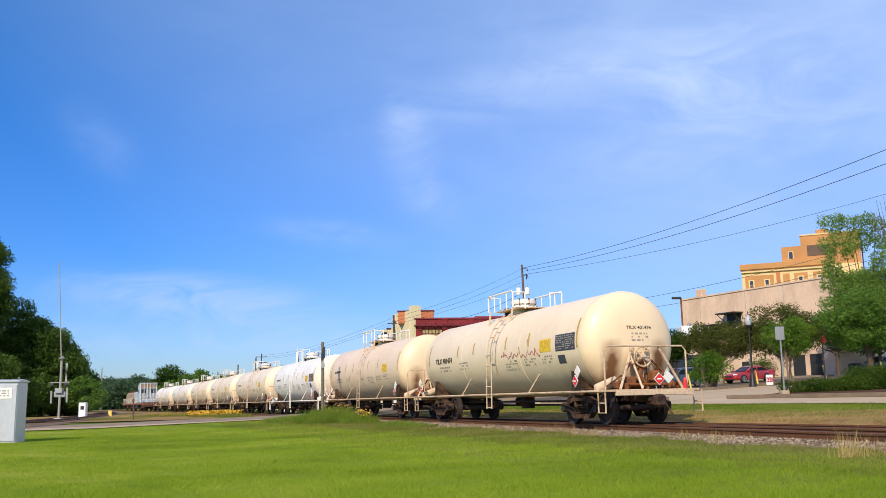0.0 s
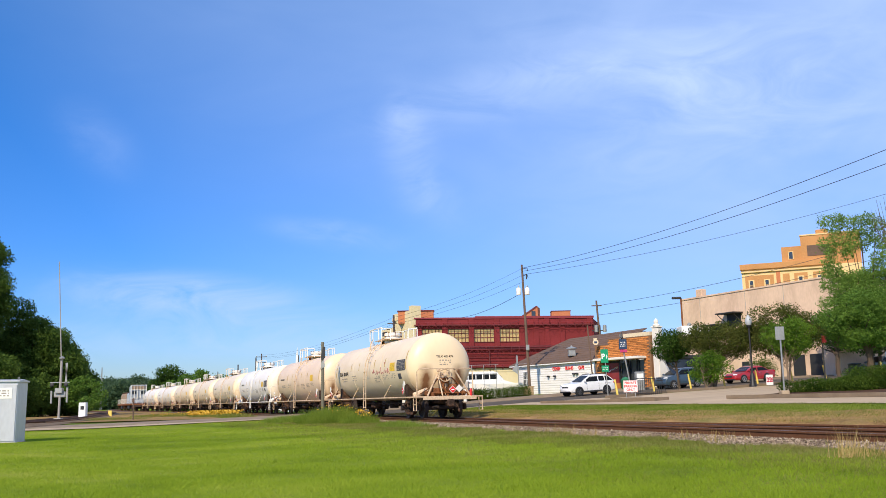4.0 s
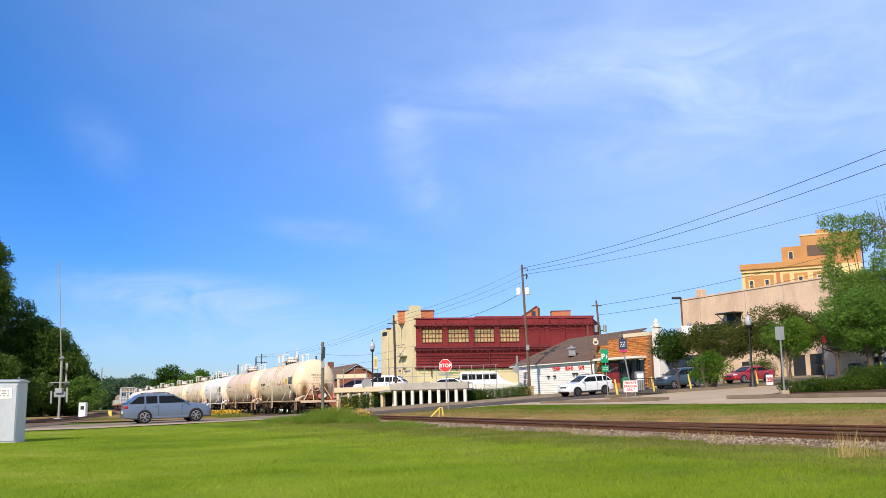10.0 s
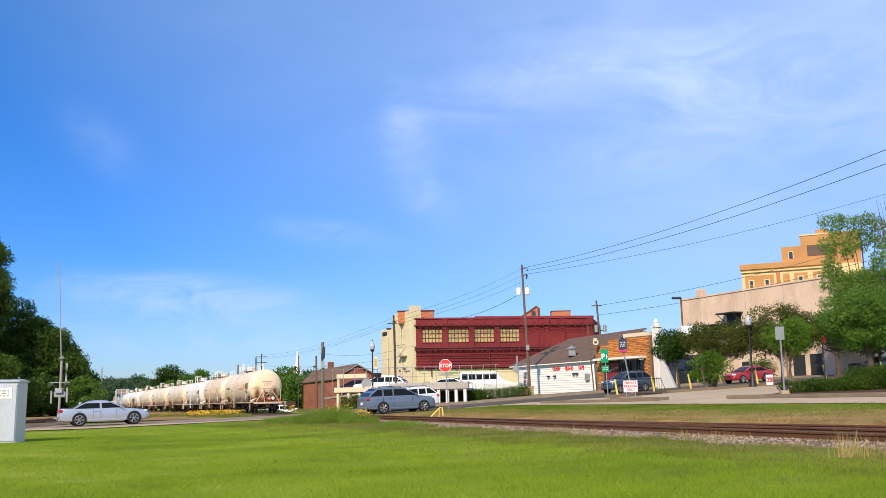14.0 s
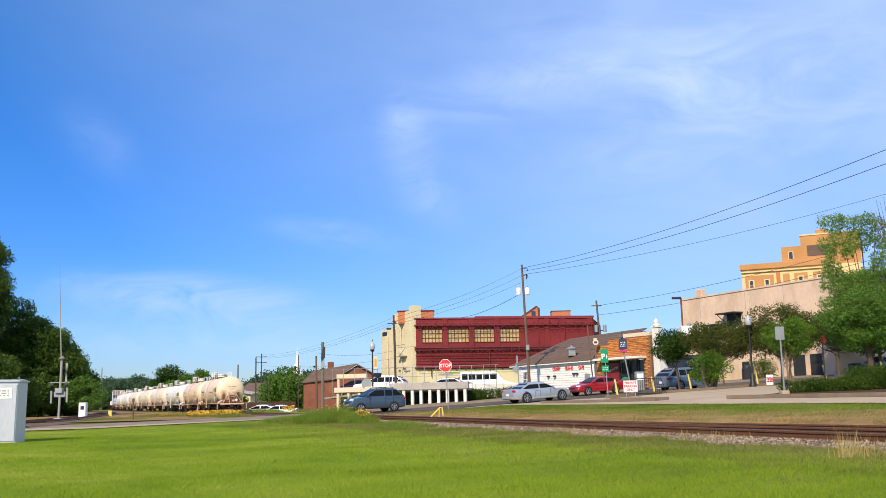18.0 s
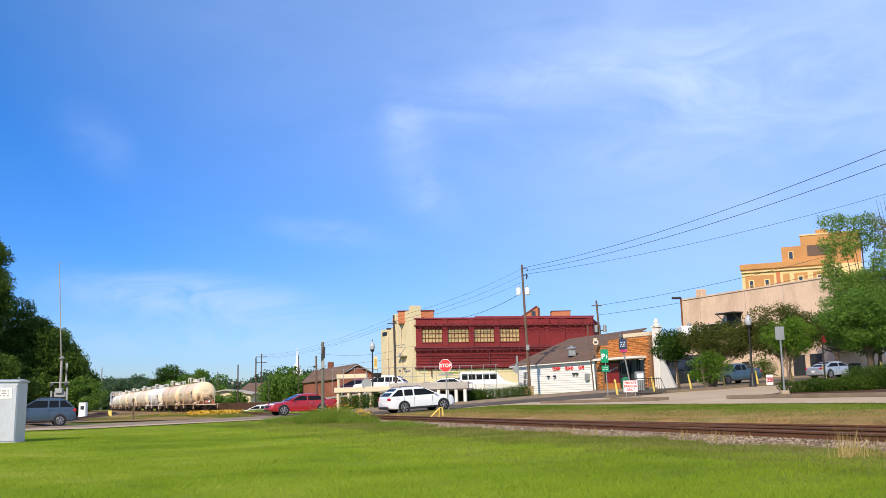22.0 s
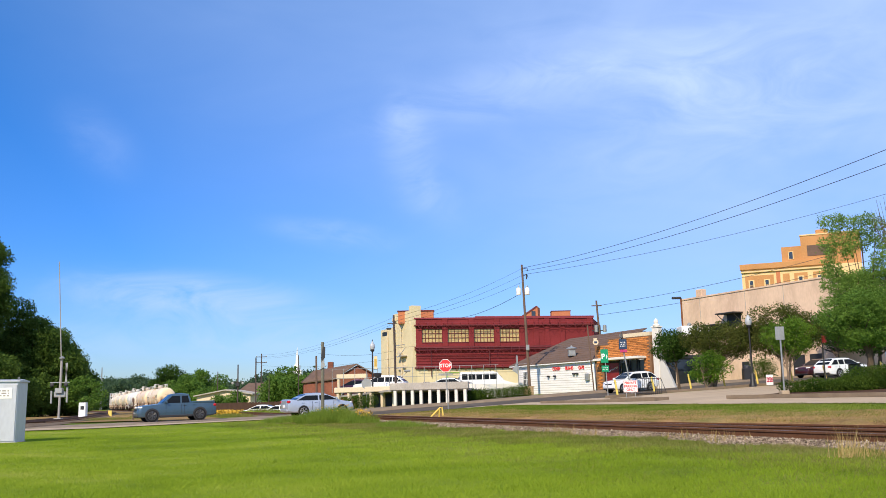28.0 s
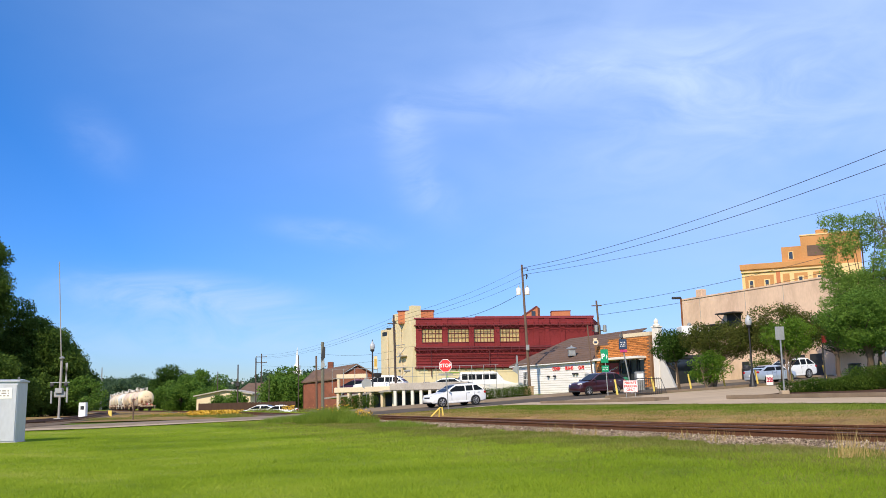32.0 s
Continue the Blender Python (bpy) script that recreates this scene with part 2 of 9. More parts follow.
M["tie"] = mat("creosoted_timber", (0.085, 0.055, 0.04), 0.9, var=0.35, scale=2, fine=20, bump=0.5, rnd=0.3, stretch=(1, 6, 6))
M["rail"] = mat("rusty_rail", (0.135, 0.062, 0.032), 0.8, 0.1, var=0.3, scale=1.5, fine=18, bump=0.25, dirt=(0.0914, 0.0522, 0.0391), dirt_amt=0.6, dirt_scale=1.0)
M["rail_top"] = mat("worn_rail_head", (0.216, 0.176, 0.152), 0.4, 0.8, var=0.2, bump=0.05)
M["cream"] = mat("cream_tank_paint", (0.80, 0.68, 0.50), 0.45, var=0.06, scale=0.8, fine=6, bump=0.02, dirt=(0.60, 0.44, 0.28), dirt_amt=0.30, dirt_scale=0.5, stretch=(1.5, 0.6, 0.6))
M["tan_steel"] = mat("cream_steel", (0.66, 0.49, 0.32), 0.6, var=0.25, scale=2, fine=15, bump=0.1, dirt=(0.20, 0.10, 0.045), dirt_amt=0.95, dirt_scale=2.0)
M["white_steel"] = mat("white_painted_steel", (0.80, 0.77, 0.70), 0.5, var=0.1, scale=3, bump=0.05, dirt=(0.4, 0.3, 0.2), dirt_amt=0.3)
M["truck"] = mat("dirty_black_steel", (0.045, 0.030, 0.023), 0.8, 0.1, var=0.5, scale=4, fine=20, bump=0.3, dirt=(0.24, 0.12, 0.062), dirt_amt=0.75, dirt_scale=2)
M["rust"] = mat("rusty_steel", (0.24, 0.095, 0.04), 0.85, 0.2, var=0.35, scale=3, fine=20, bump=0.3, dirt=(0.09, 0.05, 0.03), dirt_amt=0.6)
M["wheel_steel"] = mat("wheel_steel", (0.06, 0.045, 0.04), 0.6, 0.5, var=0.3, bump=0.1, dirt=(0.16, 0.10, 0.07), dirt_amt=0.5)
M["black"] = mat("black_paint", (0.02, 0.02, 0.022), 0.5, var=0.2, bump=0.02)
M["black_ink"] = mat("black_lettering", (0.06, 0.055, 0.05), 0.8, var=0.1, bump=0)
M["grey_ink"] = mat("faded_lettering", (0.34, 0.30, 0.25), 0.8, var=0.1, bump=0)
M["red_ink"] = mat("red_spray_paint", (0.27, 0.03, 0.06), 0.7, var=0.1, bump=0)
M["blue_decal"] = mat("dark_blue_decal", (0.055, 0.058, 0.075), 0.6, var=0.1, bump=0)
M["yellow"] = mat("yellow_paint", (0.80, 0.52, 0.03), 0.55, var=0.15, scale=4, bump=0.05)
M["stripe"] = mat("gold_reflector_tape", (0.52, 0.33, 0.05), 0.5, var=0.15, bump=0)
M["bollard"] = mat("yellow_bollard_paint", (0.83, 0.60, 0.12), 0.6, var=0.15, scale=5, bump=0.05, dirt=(0.3, 0.22, 0.1), dirt_amt=0.3)
M["red"] = mat("red_sign_paint", (0.72, 0.03, 0.03), 0.45, var=0.06, bump=0)
M["white"] = mat("white_paint", (0.80, 0.79, 0.76), 0.55, var=0.06, scale=2, bump=0.03)
M["siding"] = mat("white_siding", (0.76, 0.74, 0.72), 0.6, var=0.07, scale=1, fine=8, bump=0.05, rnd=0.1, dirt=(0.5, 0.45, 0.38), dirt_amt=0.2)
M["green_sign"] = mat("green_sign", (0.0, 0.26, 0.11), 0.45, var=0.06, bump=0)
M["navy"] = mat("navy_sign", (0.02, 0.045, 0.10), 0.5, var=0.1, bump=0)
M["alu"] = mat("galvanised_sheet", (0.56, 0.57, 0.60), 0.42, 0.2, var=0.12, scale=1.5, fine=10, bump=0.04, dirt=(0.45, 0.375, 0.3), dirt_amt=0.25, stretch=(1, 1, 0.4))
M["galv"] = mat("galvanised_post", (0.33, 0.335, 0.32), 0.5, 0.5, var=0.15, bump=0.05)
M["wood_pole"] = mat("weathered_pole_wood", (0.145, 0.098, 0.072), 0.9, var=0.3, scale=2, fine=20, bump=0.4, stretch=(4, 4, 0.4))
M["grey_pole"] = mat("grey_green_post", (0.17, 0.16, 0.12), 0.9, var=0.3, scale=2, fine=20, bump=0.4, stretch=(4, 4, 0.4))
M["far_pole"] = mat("dark_weathered_pole", (0.085, 0.066, 0.06), 0.9, var=0.3, scale=2, fine=20, bump=0.3, stretch=(4, 4, 0.4))
M["mast"] = mat("pale_mast", (0.33, 0.31, 0.28), 0.6, 0.1, var=0.1, bump=0.05)
M["cable"] = mat("black_cable", (0.03, 0.03, 0.035), 0.7, var=0.1, bump=0)
M["redwall"] = mat("dark_red_wall", (0.225, 0.034, 0.037), 0.85, var=0.22, scale=0.5, fine=8, bump=0.2, dirt=(0.11, 0.02, 0.02), dirt_amt=0.5, dirt_scale=0.4)
M["redwall_dark"] = mat("dark_red_steel", (0.13, 0.022, 0.024), 0.7, var=0.2, scale=1, fine=8, bump=0.1)
M["cornice"] = mat("dark_red_capping", (0.24, 0.03, 0.04), 0.7, var=0.15, bump=0.05)
M["yellow_wall"] = mat("cream_yellow_stucco", (0.71, 0.60, 0.37), 0.85, var=0.1, scale=0.6, fine=8, bump=0.1, dirt=(0.5, 0.4, 0.22), dirt_amt=0.3, dirt_scale=0.5)
M["cream_wall"] = mat("cream_concrete", (0.70, 0.58, 0.40), 0.85, var=0.12, scale=0.6, fine=8, bump=0.1, dirt=(0.4, 0.3, 0.2), dirt_amt=0.35, dirt_scale=0.6)
M["grey_concrete"] = mat("weathered_concrete", (0.42, 0.38, 0.33), 0.9, var=0.2, scale=1.2, fine=10, bump=0.2, dirt=(0.2, 0.17, 0.14), dirt_amt=0.5, dirt_scale=1.0)
M["white_col"] = mat("white_column_paint", (0.74, 0.70, 0.62), 0.8, var=0.12, scale=1.2, bump=0.1, dirt=(0.4, 0.33, 0.25), dirt_amt=0.4)
M["brick_o"] = mat("orange_brick", (0.52, 0.20, 0.06), 0.85, var=0.5, scale=2, fine=20, bump=0.2, rnd=0.8)
M["mortar"] = mat("brown_mortar", (0.24, 0.13, 0.07), 0.95, var=0.2, bump=0.2)
M["red_brick"] = mat("red_brick", (0.232, 0.088, 0.056), 0.9, var=0.25, scale=1, fine=14, bump=0.2, dirt=(0.128, 0.056, 0.04), dirt_amt=0.5)
M["orange_wall"] = mat("orange_stucco", (0.48, 0.175, 0.085), 0.9, var=0.2, scale=0.6, bump=0.1)
M["roof_brown"] = mat("brown_shingle_roof", (0.150, 0.098, 0.074), 0.9, var=0.18, scale=1, fine=8, bump=0.3, rnd=0.35, dirt=(0.0864, 0.0648, 0.054), dirt_amt=0.4)
M["tan_wall"] = mat("pinkish_tan_stucco", (0.72, 0.52, 0.37), 0.9, var=0.1, scale=0.35, fine=6, bump=0.15, dirt=(0.42, 0.28, 0.19), dirt_amt=0.7, dirt_scale=0.5, stretch=(1, 1, 0.45))
M["highrise"] = mat("orange_brown_brick", (0.50, 0.25, 0.10), 0.9, var=0.15, scale=0.4, fine=6, bump=0.1)
M["highrise_yellow"] = mat("yellow_band", (0.72, 0.52, 0.26), 0.85, var=0.1, scale=0.4, bump=0.1)
M["glass"] = mat("dark_window_glass", (0.03, 0.035, 0.04), 0.08, var=0.2, bump=0, spec=0.8)
M["amber_glass"] = mat("dusty_amber_panes", (0.52, 0.38, 0.16), 0.35, var=0.35, scale=0.7, fine=3, bump=0.05, rnd=0.5)
M["car_glass"] = mat("tinted_car_glass", (0.010, 0.012, 0.014), 0.08, var=0.1, bump=0, spec=0.12)
M["tyre"] = mat("tyre_rubber", (0.02, 0.02, 0.02), 0.85, var=0.2, bump=0.1)
M["rim"] = mat("alloy_rim", (0.36, 0.36, 0.37), 0.4, 0.6, var=0.1, bump=0)
M["dark_rim"] = mat("dark_alloy_rim", (0.12, 0.12, 0.12), 0.4, 0.7, var=0.1, bump=0)
M["trim"] = mat("black_plastic_trim", (0.025, 0.025, 0.027), 0.6, var=0.1, bump=0.02)
M["chrome"] = mat("chrome", (0.75, 0.75, 0.75), 0.15, 1.0, var=0.03, bump=0)
M["lamp_clear"] = mat("clear_headlamp", (0.75, 0.76, 0.78), 0.12, var=0.05, bump=0)
M["lamp_red"] = mat("red_tail_lamp", (0.45, 0.012, 0.015), 0.2, var=0.05, bump=0)
M["globe"] = mat("frosted_lamp_glass", (0.42, 0.44, 0.46), 0.3, var=0.05, bump=0)
M["bark"] = mat("tree_bark", (0.10, 0.072, 0.052), 0.95, var=0.35, scale=2, fine=14, bump=0.6, stretch=(3, 3, 0.6))
M["pale_bark"] = mat("pale_smooth_bark", (0.22, 0.16, 0.115), 0.9, var=0.25, scale=2, fine=10, bump=0.3, stretch=(3, 3, 0.6))
M["leaf_dark"] = leafy("dark_leaves", (0.022, 0.055, 0.009), (0.085, 0.15, 0.027))
M["leaf_mid"] = leafy("green_leaves", (0.045, 0.11, 0.017), (0.18, 0.30, 0.05))
M["leaf_light"] = leafy("light_green_leaves", (0.0435, 0.109, 0.0103), (0.197, 0.321, 0.0414))
M["leaf_tall"] = leafy("tall_tree_leaves", (0.07, 0.15, 0.025), (0.26, 0.40, 0.08))
M["leaf_bronze"] = leafy("bronze_green_leaves", (0.032, 0.055, 0.010), (0.155, 0.165, 0.038))
M["leaf_wood"] = leafy("wood_leaves", (0.0313, 0.0704, 0.0117), (0.137, 0.21, 0.0391))
M["leaf_far"] = leafy("far_leaves", (0.045, 0.085, 0.042), (0.10, 0.155, 0.075))
M["hedge"] = leafy("hedge_leaves", (0.022, 0.055, 0.006), (0.105, 0.165, 0.022))
M["mulch"] = mat("brown_mulch", (0.077, 0.042, 0.0245), 0.95, var=0.4, scale=3, fine=25, bump=0.6)
M["fence_brown"] = mat("brown_fence_boards", (0.085, 0.05, 0.035), 0.9, var=0.25, scale=1.5, fine=10, bump=0.2, rnd=0.3)
M["loco_grey"] = mat("pale_grey_loco_paint", (0.40, 0.45, 0.50), 0.5, var=0.15, scale=1, bump=0.05, dirt=(0.2, 0.17, 0.14), dirt_amt=0.4)
M["loco_tan"] = mat("tan_loco_paint", (0.36, 0.25, 0.16), 0.6, var=0.2, scale=1, bump=0.05, dirt=(0.1, 0.07, 0.05), dirt_amt=0.5)
M["green_bin"] = mat("green_bin_plastic", (0.02, 0.16, 0.07), 0.5, var=0.1, bump=0)
M["wood_box"] = mat("tan_planter_box", (0.42, 0.29, 0.17), 0.85, var=0.2, scale=3, bump=0.2)
PAINT = {}


def paint(name, col, metal=0.35):
    if name not in PAINT:
        PAINT[name] = mat("car_paint_" + name, col, 0.28, metal, var=0.05, scale=2, fine=6, bump=0, coat=0.6, dirt=(0.3, 0.26, 0.2), dirt_amt=0.06)
    return PAINT[name]


# ---- mesh helpers ----
class Build:
    """Collects vertices and faces of one mesh."""

    def __init__(self):
        self.v, self.f = [], []

    def add(self, verts, faces):
        o = len(self.v)
        self.v += [tuple(p) for p in verts]
        self.f += [tuple(i + o for i in fc) for fc in faces]
        return self

    def box(self, c, s, m=None, ch=0.0):
        """A box with centre c and size s, its edges chamfered by ch, turned by m."""
        hx, hy, hz = s[0] / 2, s[1] / 2, s[2] / 2
        if ch <= 0:
            vs = [(x, y, z) for z in (-hz, hz) for x, y in ((-hx, -hy), (hx, -hy), (hx, hy), (-hx, hy))]
            fs = [(3, 2, 1, 0), (4, 5, 6, 7), (0, 1, 5, 4), (1, 2, 6, 5), (2, 3, 7, 6), (3, 0, 4, 7)]
        else:
            ch = min(ch, hx * 0.9, hy * 0.9, hz * 0.9)
            vs, ring = [], []
            for z, k in ((-hz, ch), (-hz + ch, 0), (hz - ch, 0), (hz, ch)):
                ax, ay = hx - k, hy - k
                q = ch if k == 0 else ch * 0.5
                vs += [(-ax + q, -ay, z), (ax - q, -ay, z), (ax, -ay + q, z), (ax, ay - q, z), (ax - q, ay, z), (-ax + q, ay, z), (-ax, ay - q, z), (-ax, -ay + q, z)]
            fs = [tuple(range(7, -1, -1)), tuple(range(24, 32))]
            for r in range(3):
                fs += [(r * 8 + i, r * 8 + (i + 1) % 8, r * 8 + 8 + (i + 1) % 8, r * 8 + 8 + i) for i in range(8)]
        m = m or Matrix()
        cc = Vector(c)
        return self.add([m @ Vector(p) + cc for p in vs], fs)

    def tube(self, pts, r, n=8, caps=True, r2=None):
        """A round bar along pts; r at the start, r2 at the end."""
        pts = [Vector(p) for p in pts]
        k = len(pts)
        r2 = r if r2 is None else r2
        vs, fs = [], []
        ref = Vector((0.13, 0.27, 0.95)).normalized()
        for i, p in enumerate(pts):
            d = (pts[min(i + 1, k - 1)] - pts[max(i - 1, 0)]).normalized()
            a = d.cross(ref)
            if a.length < 0.1:
                a = d.cross(Vector((1, 0, 0)))
            a.normalize()
            b = d.cross(a)
            rr = r + (r2 - r) * i / max(1, k - 1)
            vs += [p + (a * math.cos(q) + b * math.sin(q)) * rr for q in (2 * math.pi * j / n for j in range(n))]
        for i in range(k - 1):
            fs += [(i * n + j, i * n + (j + 1) % n, i * n + n + (j + 1) % n, i * n + n + j) for j in range(n)]
        if caps:
            fs += [tuple(range(n - 1, -1, -1)), tuple(range((k - 1) * n, k * n))]
        return self.add(vs, fs)

    def lathe(self, prof, n=24, m=None):
        """prof: (radius, height) turned round z, then posed by m."""
        m = m or Matrix()
        vs, fs = [], []
        for rr, z in prof:
            vs += [m @ Vector((rr * math.cos(2 * math.pi * j / n), rr * math.sin(2 * math.pi * j / n), z)) for j in range(n)]
        for i in range(len(prof) - 1):
            fs += [(i * n + j, i * n + (j + 1) % n, i * n + n + (j + 1) % n, i * n + n + j) for j in range(n)]
        fs += [tuple(range(n - 1, -1, -1)), tuple(range((len(prof) - 1) * n, len(prof) * n))]
        return self.add(vs, fs)

    def prism(self, poly, vec):
        """A flat polygon pushed along vec."""
        k = len(poly)
        vec = Vector(vec)
        vs = [Vector(p) for p in poly] + [Vector(p) + vec for p in poly]
        fs = [tuple(range(k - 1, -1, -1)), tuple(range(k, 2 * k))] + [(i, (i + 1) % k, k + (i + 1) % k, k + i) for i in range(k)]
        return self.add(vs, fs)

    def data(self, name, material, smooth=False, angle=40):
        me = bpy.data.meshes.new(name)
        me.from_pydata(self.v, [], self.f)
        me.materials.append(material)
        bm = bmesh.new()
        bm.from_mesh(me)
        bmesh.ops.recalc_face_normals(bm, faces=bm.faces)
        if smooth:
            lim = radians(angle)
            for fc in bm.faces:
                fc.smooth = True
            for e in bm.edges:
                if len(e.link_faces) == 2 and e.calc_face_angle(0) > lim:
                    e.smooth = False
        bm.to_mesh(me)
        bm.free()
        return me


def part(name, b, material, parent=None, label="", smooth=False, at=None):
    ob = new(name, b.data(name, material, smooth) if isinstance(b, Build) else b)
    if parent:
        ob.parent = parent
    if at is not None:
        ob.matrix_basis = at
    if label:
        ob["label"] = label
    return ob


def thing(name, label, category, m=None, group="", kind=""):
    ob = new(name)
    ob.empty_display_size = 0.2
    if m is not None:
        ob.matrix_basis = m
    return tagged(ob, label, category, group, kind)


def solo(name, b, material, label, category="", group="", kind="", smooth=False, at=None):
    return tagged(part(name, b, material, None, "", smooth, at), label, category, group, kind)


def lettering(text, size, material, parent, m, name="lettering", depth=0.004, align="CENTER", wide=1.0, bold=0.03):
    """Words in the built-in font, as a mesh."""
    cu = bpy.data.curves.new(name, "FONT")
    cu.body, cu.size, cu.extrude, cu.align_x, cu.align_y = text, size, depth, align, "CENTER"
    cu.offset = size * bold
    tmp = new(name, cu)
    bpy.context.view_layer.update()
    me = bpy.data.meshes.new_from_object(tmp.evaluated_get(bpy.context.evaluated_depsgraph_get()))
    bpy.data.objects.remove(tmp)
    if wide != 1:
        me.transform(Matrix.Diagonal((wide, 1, 1, 1)))
    me.materials.clear()
    me.materials.append(material)
    ob = new(name, me)
    if parent:
        ob.parent = parent
    ob.matrix_basis = m
    return ob


def sheet(name, vs, fs, material):
    me = bpy.data.meshes.new(name)
    me.from_pydata(vs, [], fs)
    me.materials.append(material)
    return me


# ---- the lie of the land ----
TRACK_Y = np.arange(-260, 900, 0.25)
def lean(y):
    return np.interp(y, [0, 40, 60, 80, 95, 110, 125, 140, 155, 170, 190, 215, 250, 320], [-0.366, -0.368, -0.388, -0.4, -0.39, -0.405, -0.448, -0.463, -0.453, -0.454, -0.434, -0.41, -0.37, -0.35])
TRACK_X = np.concatenate([[0], np.cumsum(lean(TRACK_Y[:-1] + 0.125) * 0.25)])
TRACK_X += -0.66 - np.interp(40.0, TRACK_Y, TRACK_X)
TRACK_S = np.concatenate([[0], np.cumsum(np.sqrt(1 + lean(TRACK_Y[:-1] + 0.125) ** 2) * 0.25)])
TRACK_S -= np.interp(15.0, TRACK_Y, TRACK_S)
RAIL_Z = 0.5


def on_track(s, off=0.0):
    """The place s metres along the track, off metres to its right, and the heading."""
    y = float(np.interp(s, TRACK_S, TRACK_Y))
    x = float(np.interp(y, TRACK_Y, TRACK_X))
    d = Vector((float(lean(y)), 1, 0)).normalized()
    return Vector((x + d.y * off, y - d.x * off, 0)), d


def beside_track(x, y):
    return (x - np.interp(y, TRACK_Y, TRACK_X)) / np.sqrt(1 + lean(y) ** 2)


def part_off(s):
    """How far the second line of the turnout has swung away to the right at s."""
    return np.where(s > 22.3, 0.0, np.where(s > 0, 0.00487 * (22.3 - s) ** 2, 2.42 - 0.217 * np.minimum(s, 0)))


def beyond_track(x, y):
    """beside_track, with the strip that the turnout's second line takes up left out."""
    o = beside_track(x, y)
    wide = np.minimum(part_off(np.interp(y, TRACK_Y, TRACK_S)), 3.2)
    return np.where(o > 0.7, np.maximum(0.7, o - wide), o)


def beside_road(x, y):
    return (y - 61.1 - 0.5 * x) / 1.118


def road_z(x):
    return np.interp(x, [-300, -20, -12, -8, -3.5, -1.5, 5, 11, 30, 60, 300], [0.27, 0.28, 0.42, 0.505, 0.505, 0.63, 0.98, 1.32, 2.32, 3.3, 3.6])


def land(x, y):
    s = beyond_track(x, y)
    town = 0.45 + 0.045 * np.clip(s, 1.5, 70)
    lawn = 0.32 - 0.02 * np.clip(-s - 2.2, 0, 9)
    k = np.clip((beside_road(x, y) + 14) / 9, 0, 1)
    k = k * k * (3 - 2 * k)
    lawn = lawn * (1 - k) + 0.30 * k
    w = np.clip((s + 2.2) / 3.7, 0, 1)
    z = lawn * (1 - w) + town * w
    r = beside_road(x, y)
    reach = np.interp(x, [-14, -8], [12.5, 8.0])
    q = np.clip(np.minimum(r + reach, 7.0 - r) / 3.0, 0, 1)
    q = q * q * (3 - 2 * q)
    dip = 1.2 * np.clip((r - 9) / 8, 0, 1) * np.clip((s - 2.5) / 3, 0, 1) * np.clip((-5 - x) / 6, 0, 1)
    return (z - dip) * (1 - q) + (road_z(x + r * 0.447) - 0.05) * q


def ground_at(x, y):
    return float(land(np.array(x, float), np.array(y, float)))


# ---- ground ----
def axis(near, step, far):
    a = list(np.arange(near[0], near[1] + 1e-6, step))
    lo, hi, d = a[0], a[-1], step
    left, right = [], []
    while lo > -far:
        d *= 1.35
        lo -= d
        left.append(lo)
    d = step
    while hi < far:
        d *= 1.35
        hi += d
        right.append(hi)
    return np.array(left[::-1] + a + right)


gx, gy = axis((-36, 40), 0.8, 2600), axis((4, 96), 0.8, 2600)
GX, GY = np.meshgrid(gx, gy)
GZ = land(GX, GY)
far_out = np.clip((np.hypot(GX, GY) - 260) / 300, 0, 1)
GZ = GZ * (1 - far_out) + 0.3 * far_out
on_bed = np.abs(beyond_track(GX, GY)) < 1.9
GZ = np.where(on_bed, np.minimum(GZ, 0.24), GZ)
on_bank = (beyond_track(GX, GY) >= 1.9) & (beyond_track(GX, GY) < 3.5) & (GY < 62) & (GY > -20)
GZ = np.where(on_bank, GZ - 0.14, GZ)
ny, nx = GX.shape
gv = np.stack([GX.ravel(), GY.ravel(), GZ.ravel()], 1).tolist()
gf = [(j * nx + i, j * nx + i + 1, (j + 1) * nx + i + 1, (j + 1) * nx + i) for j in range(ny - 1) for i in range(nx - 1)]
ground = tagged(new("ground", sheet("ground", gv, gf, M["lawn"])), "green mown lawn and rough grass rising gently to the town", "ground", kind="structure")
for p in ground.data.polygons:
    p.use_smooth = True


def strip(name, rows, material, label, category="", thick=0.0):
    """A sheet whose rows of points run across it."""
    k = len(rows[0])
    vs = [p for row in rows for p in row]
    fs = [(j * k + i, j * k + i + 1, (j + 1) * k + i + 1, (j + 1) * k + i) for j in range(len(rows) - 1) for i in range(k - 1)]
    ob = new(name, sheet(name, vs, fs, material))
    for p in ob.data.polygons:
        p.use_smooth = True
    return tagged(ob, label, category, kind="structure")


def road_point(x, r, dz=0.0):
    """A point of the street: x of its centre line, r metres beyond it."""
    px, py = x - r * 0.447, 61.1 + 0.5 * x + r * 0.894
    return (px, py, float(road_z(x)) + 0.012 * np.clip(r, -6, 6) * (x > -9) + dz)


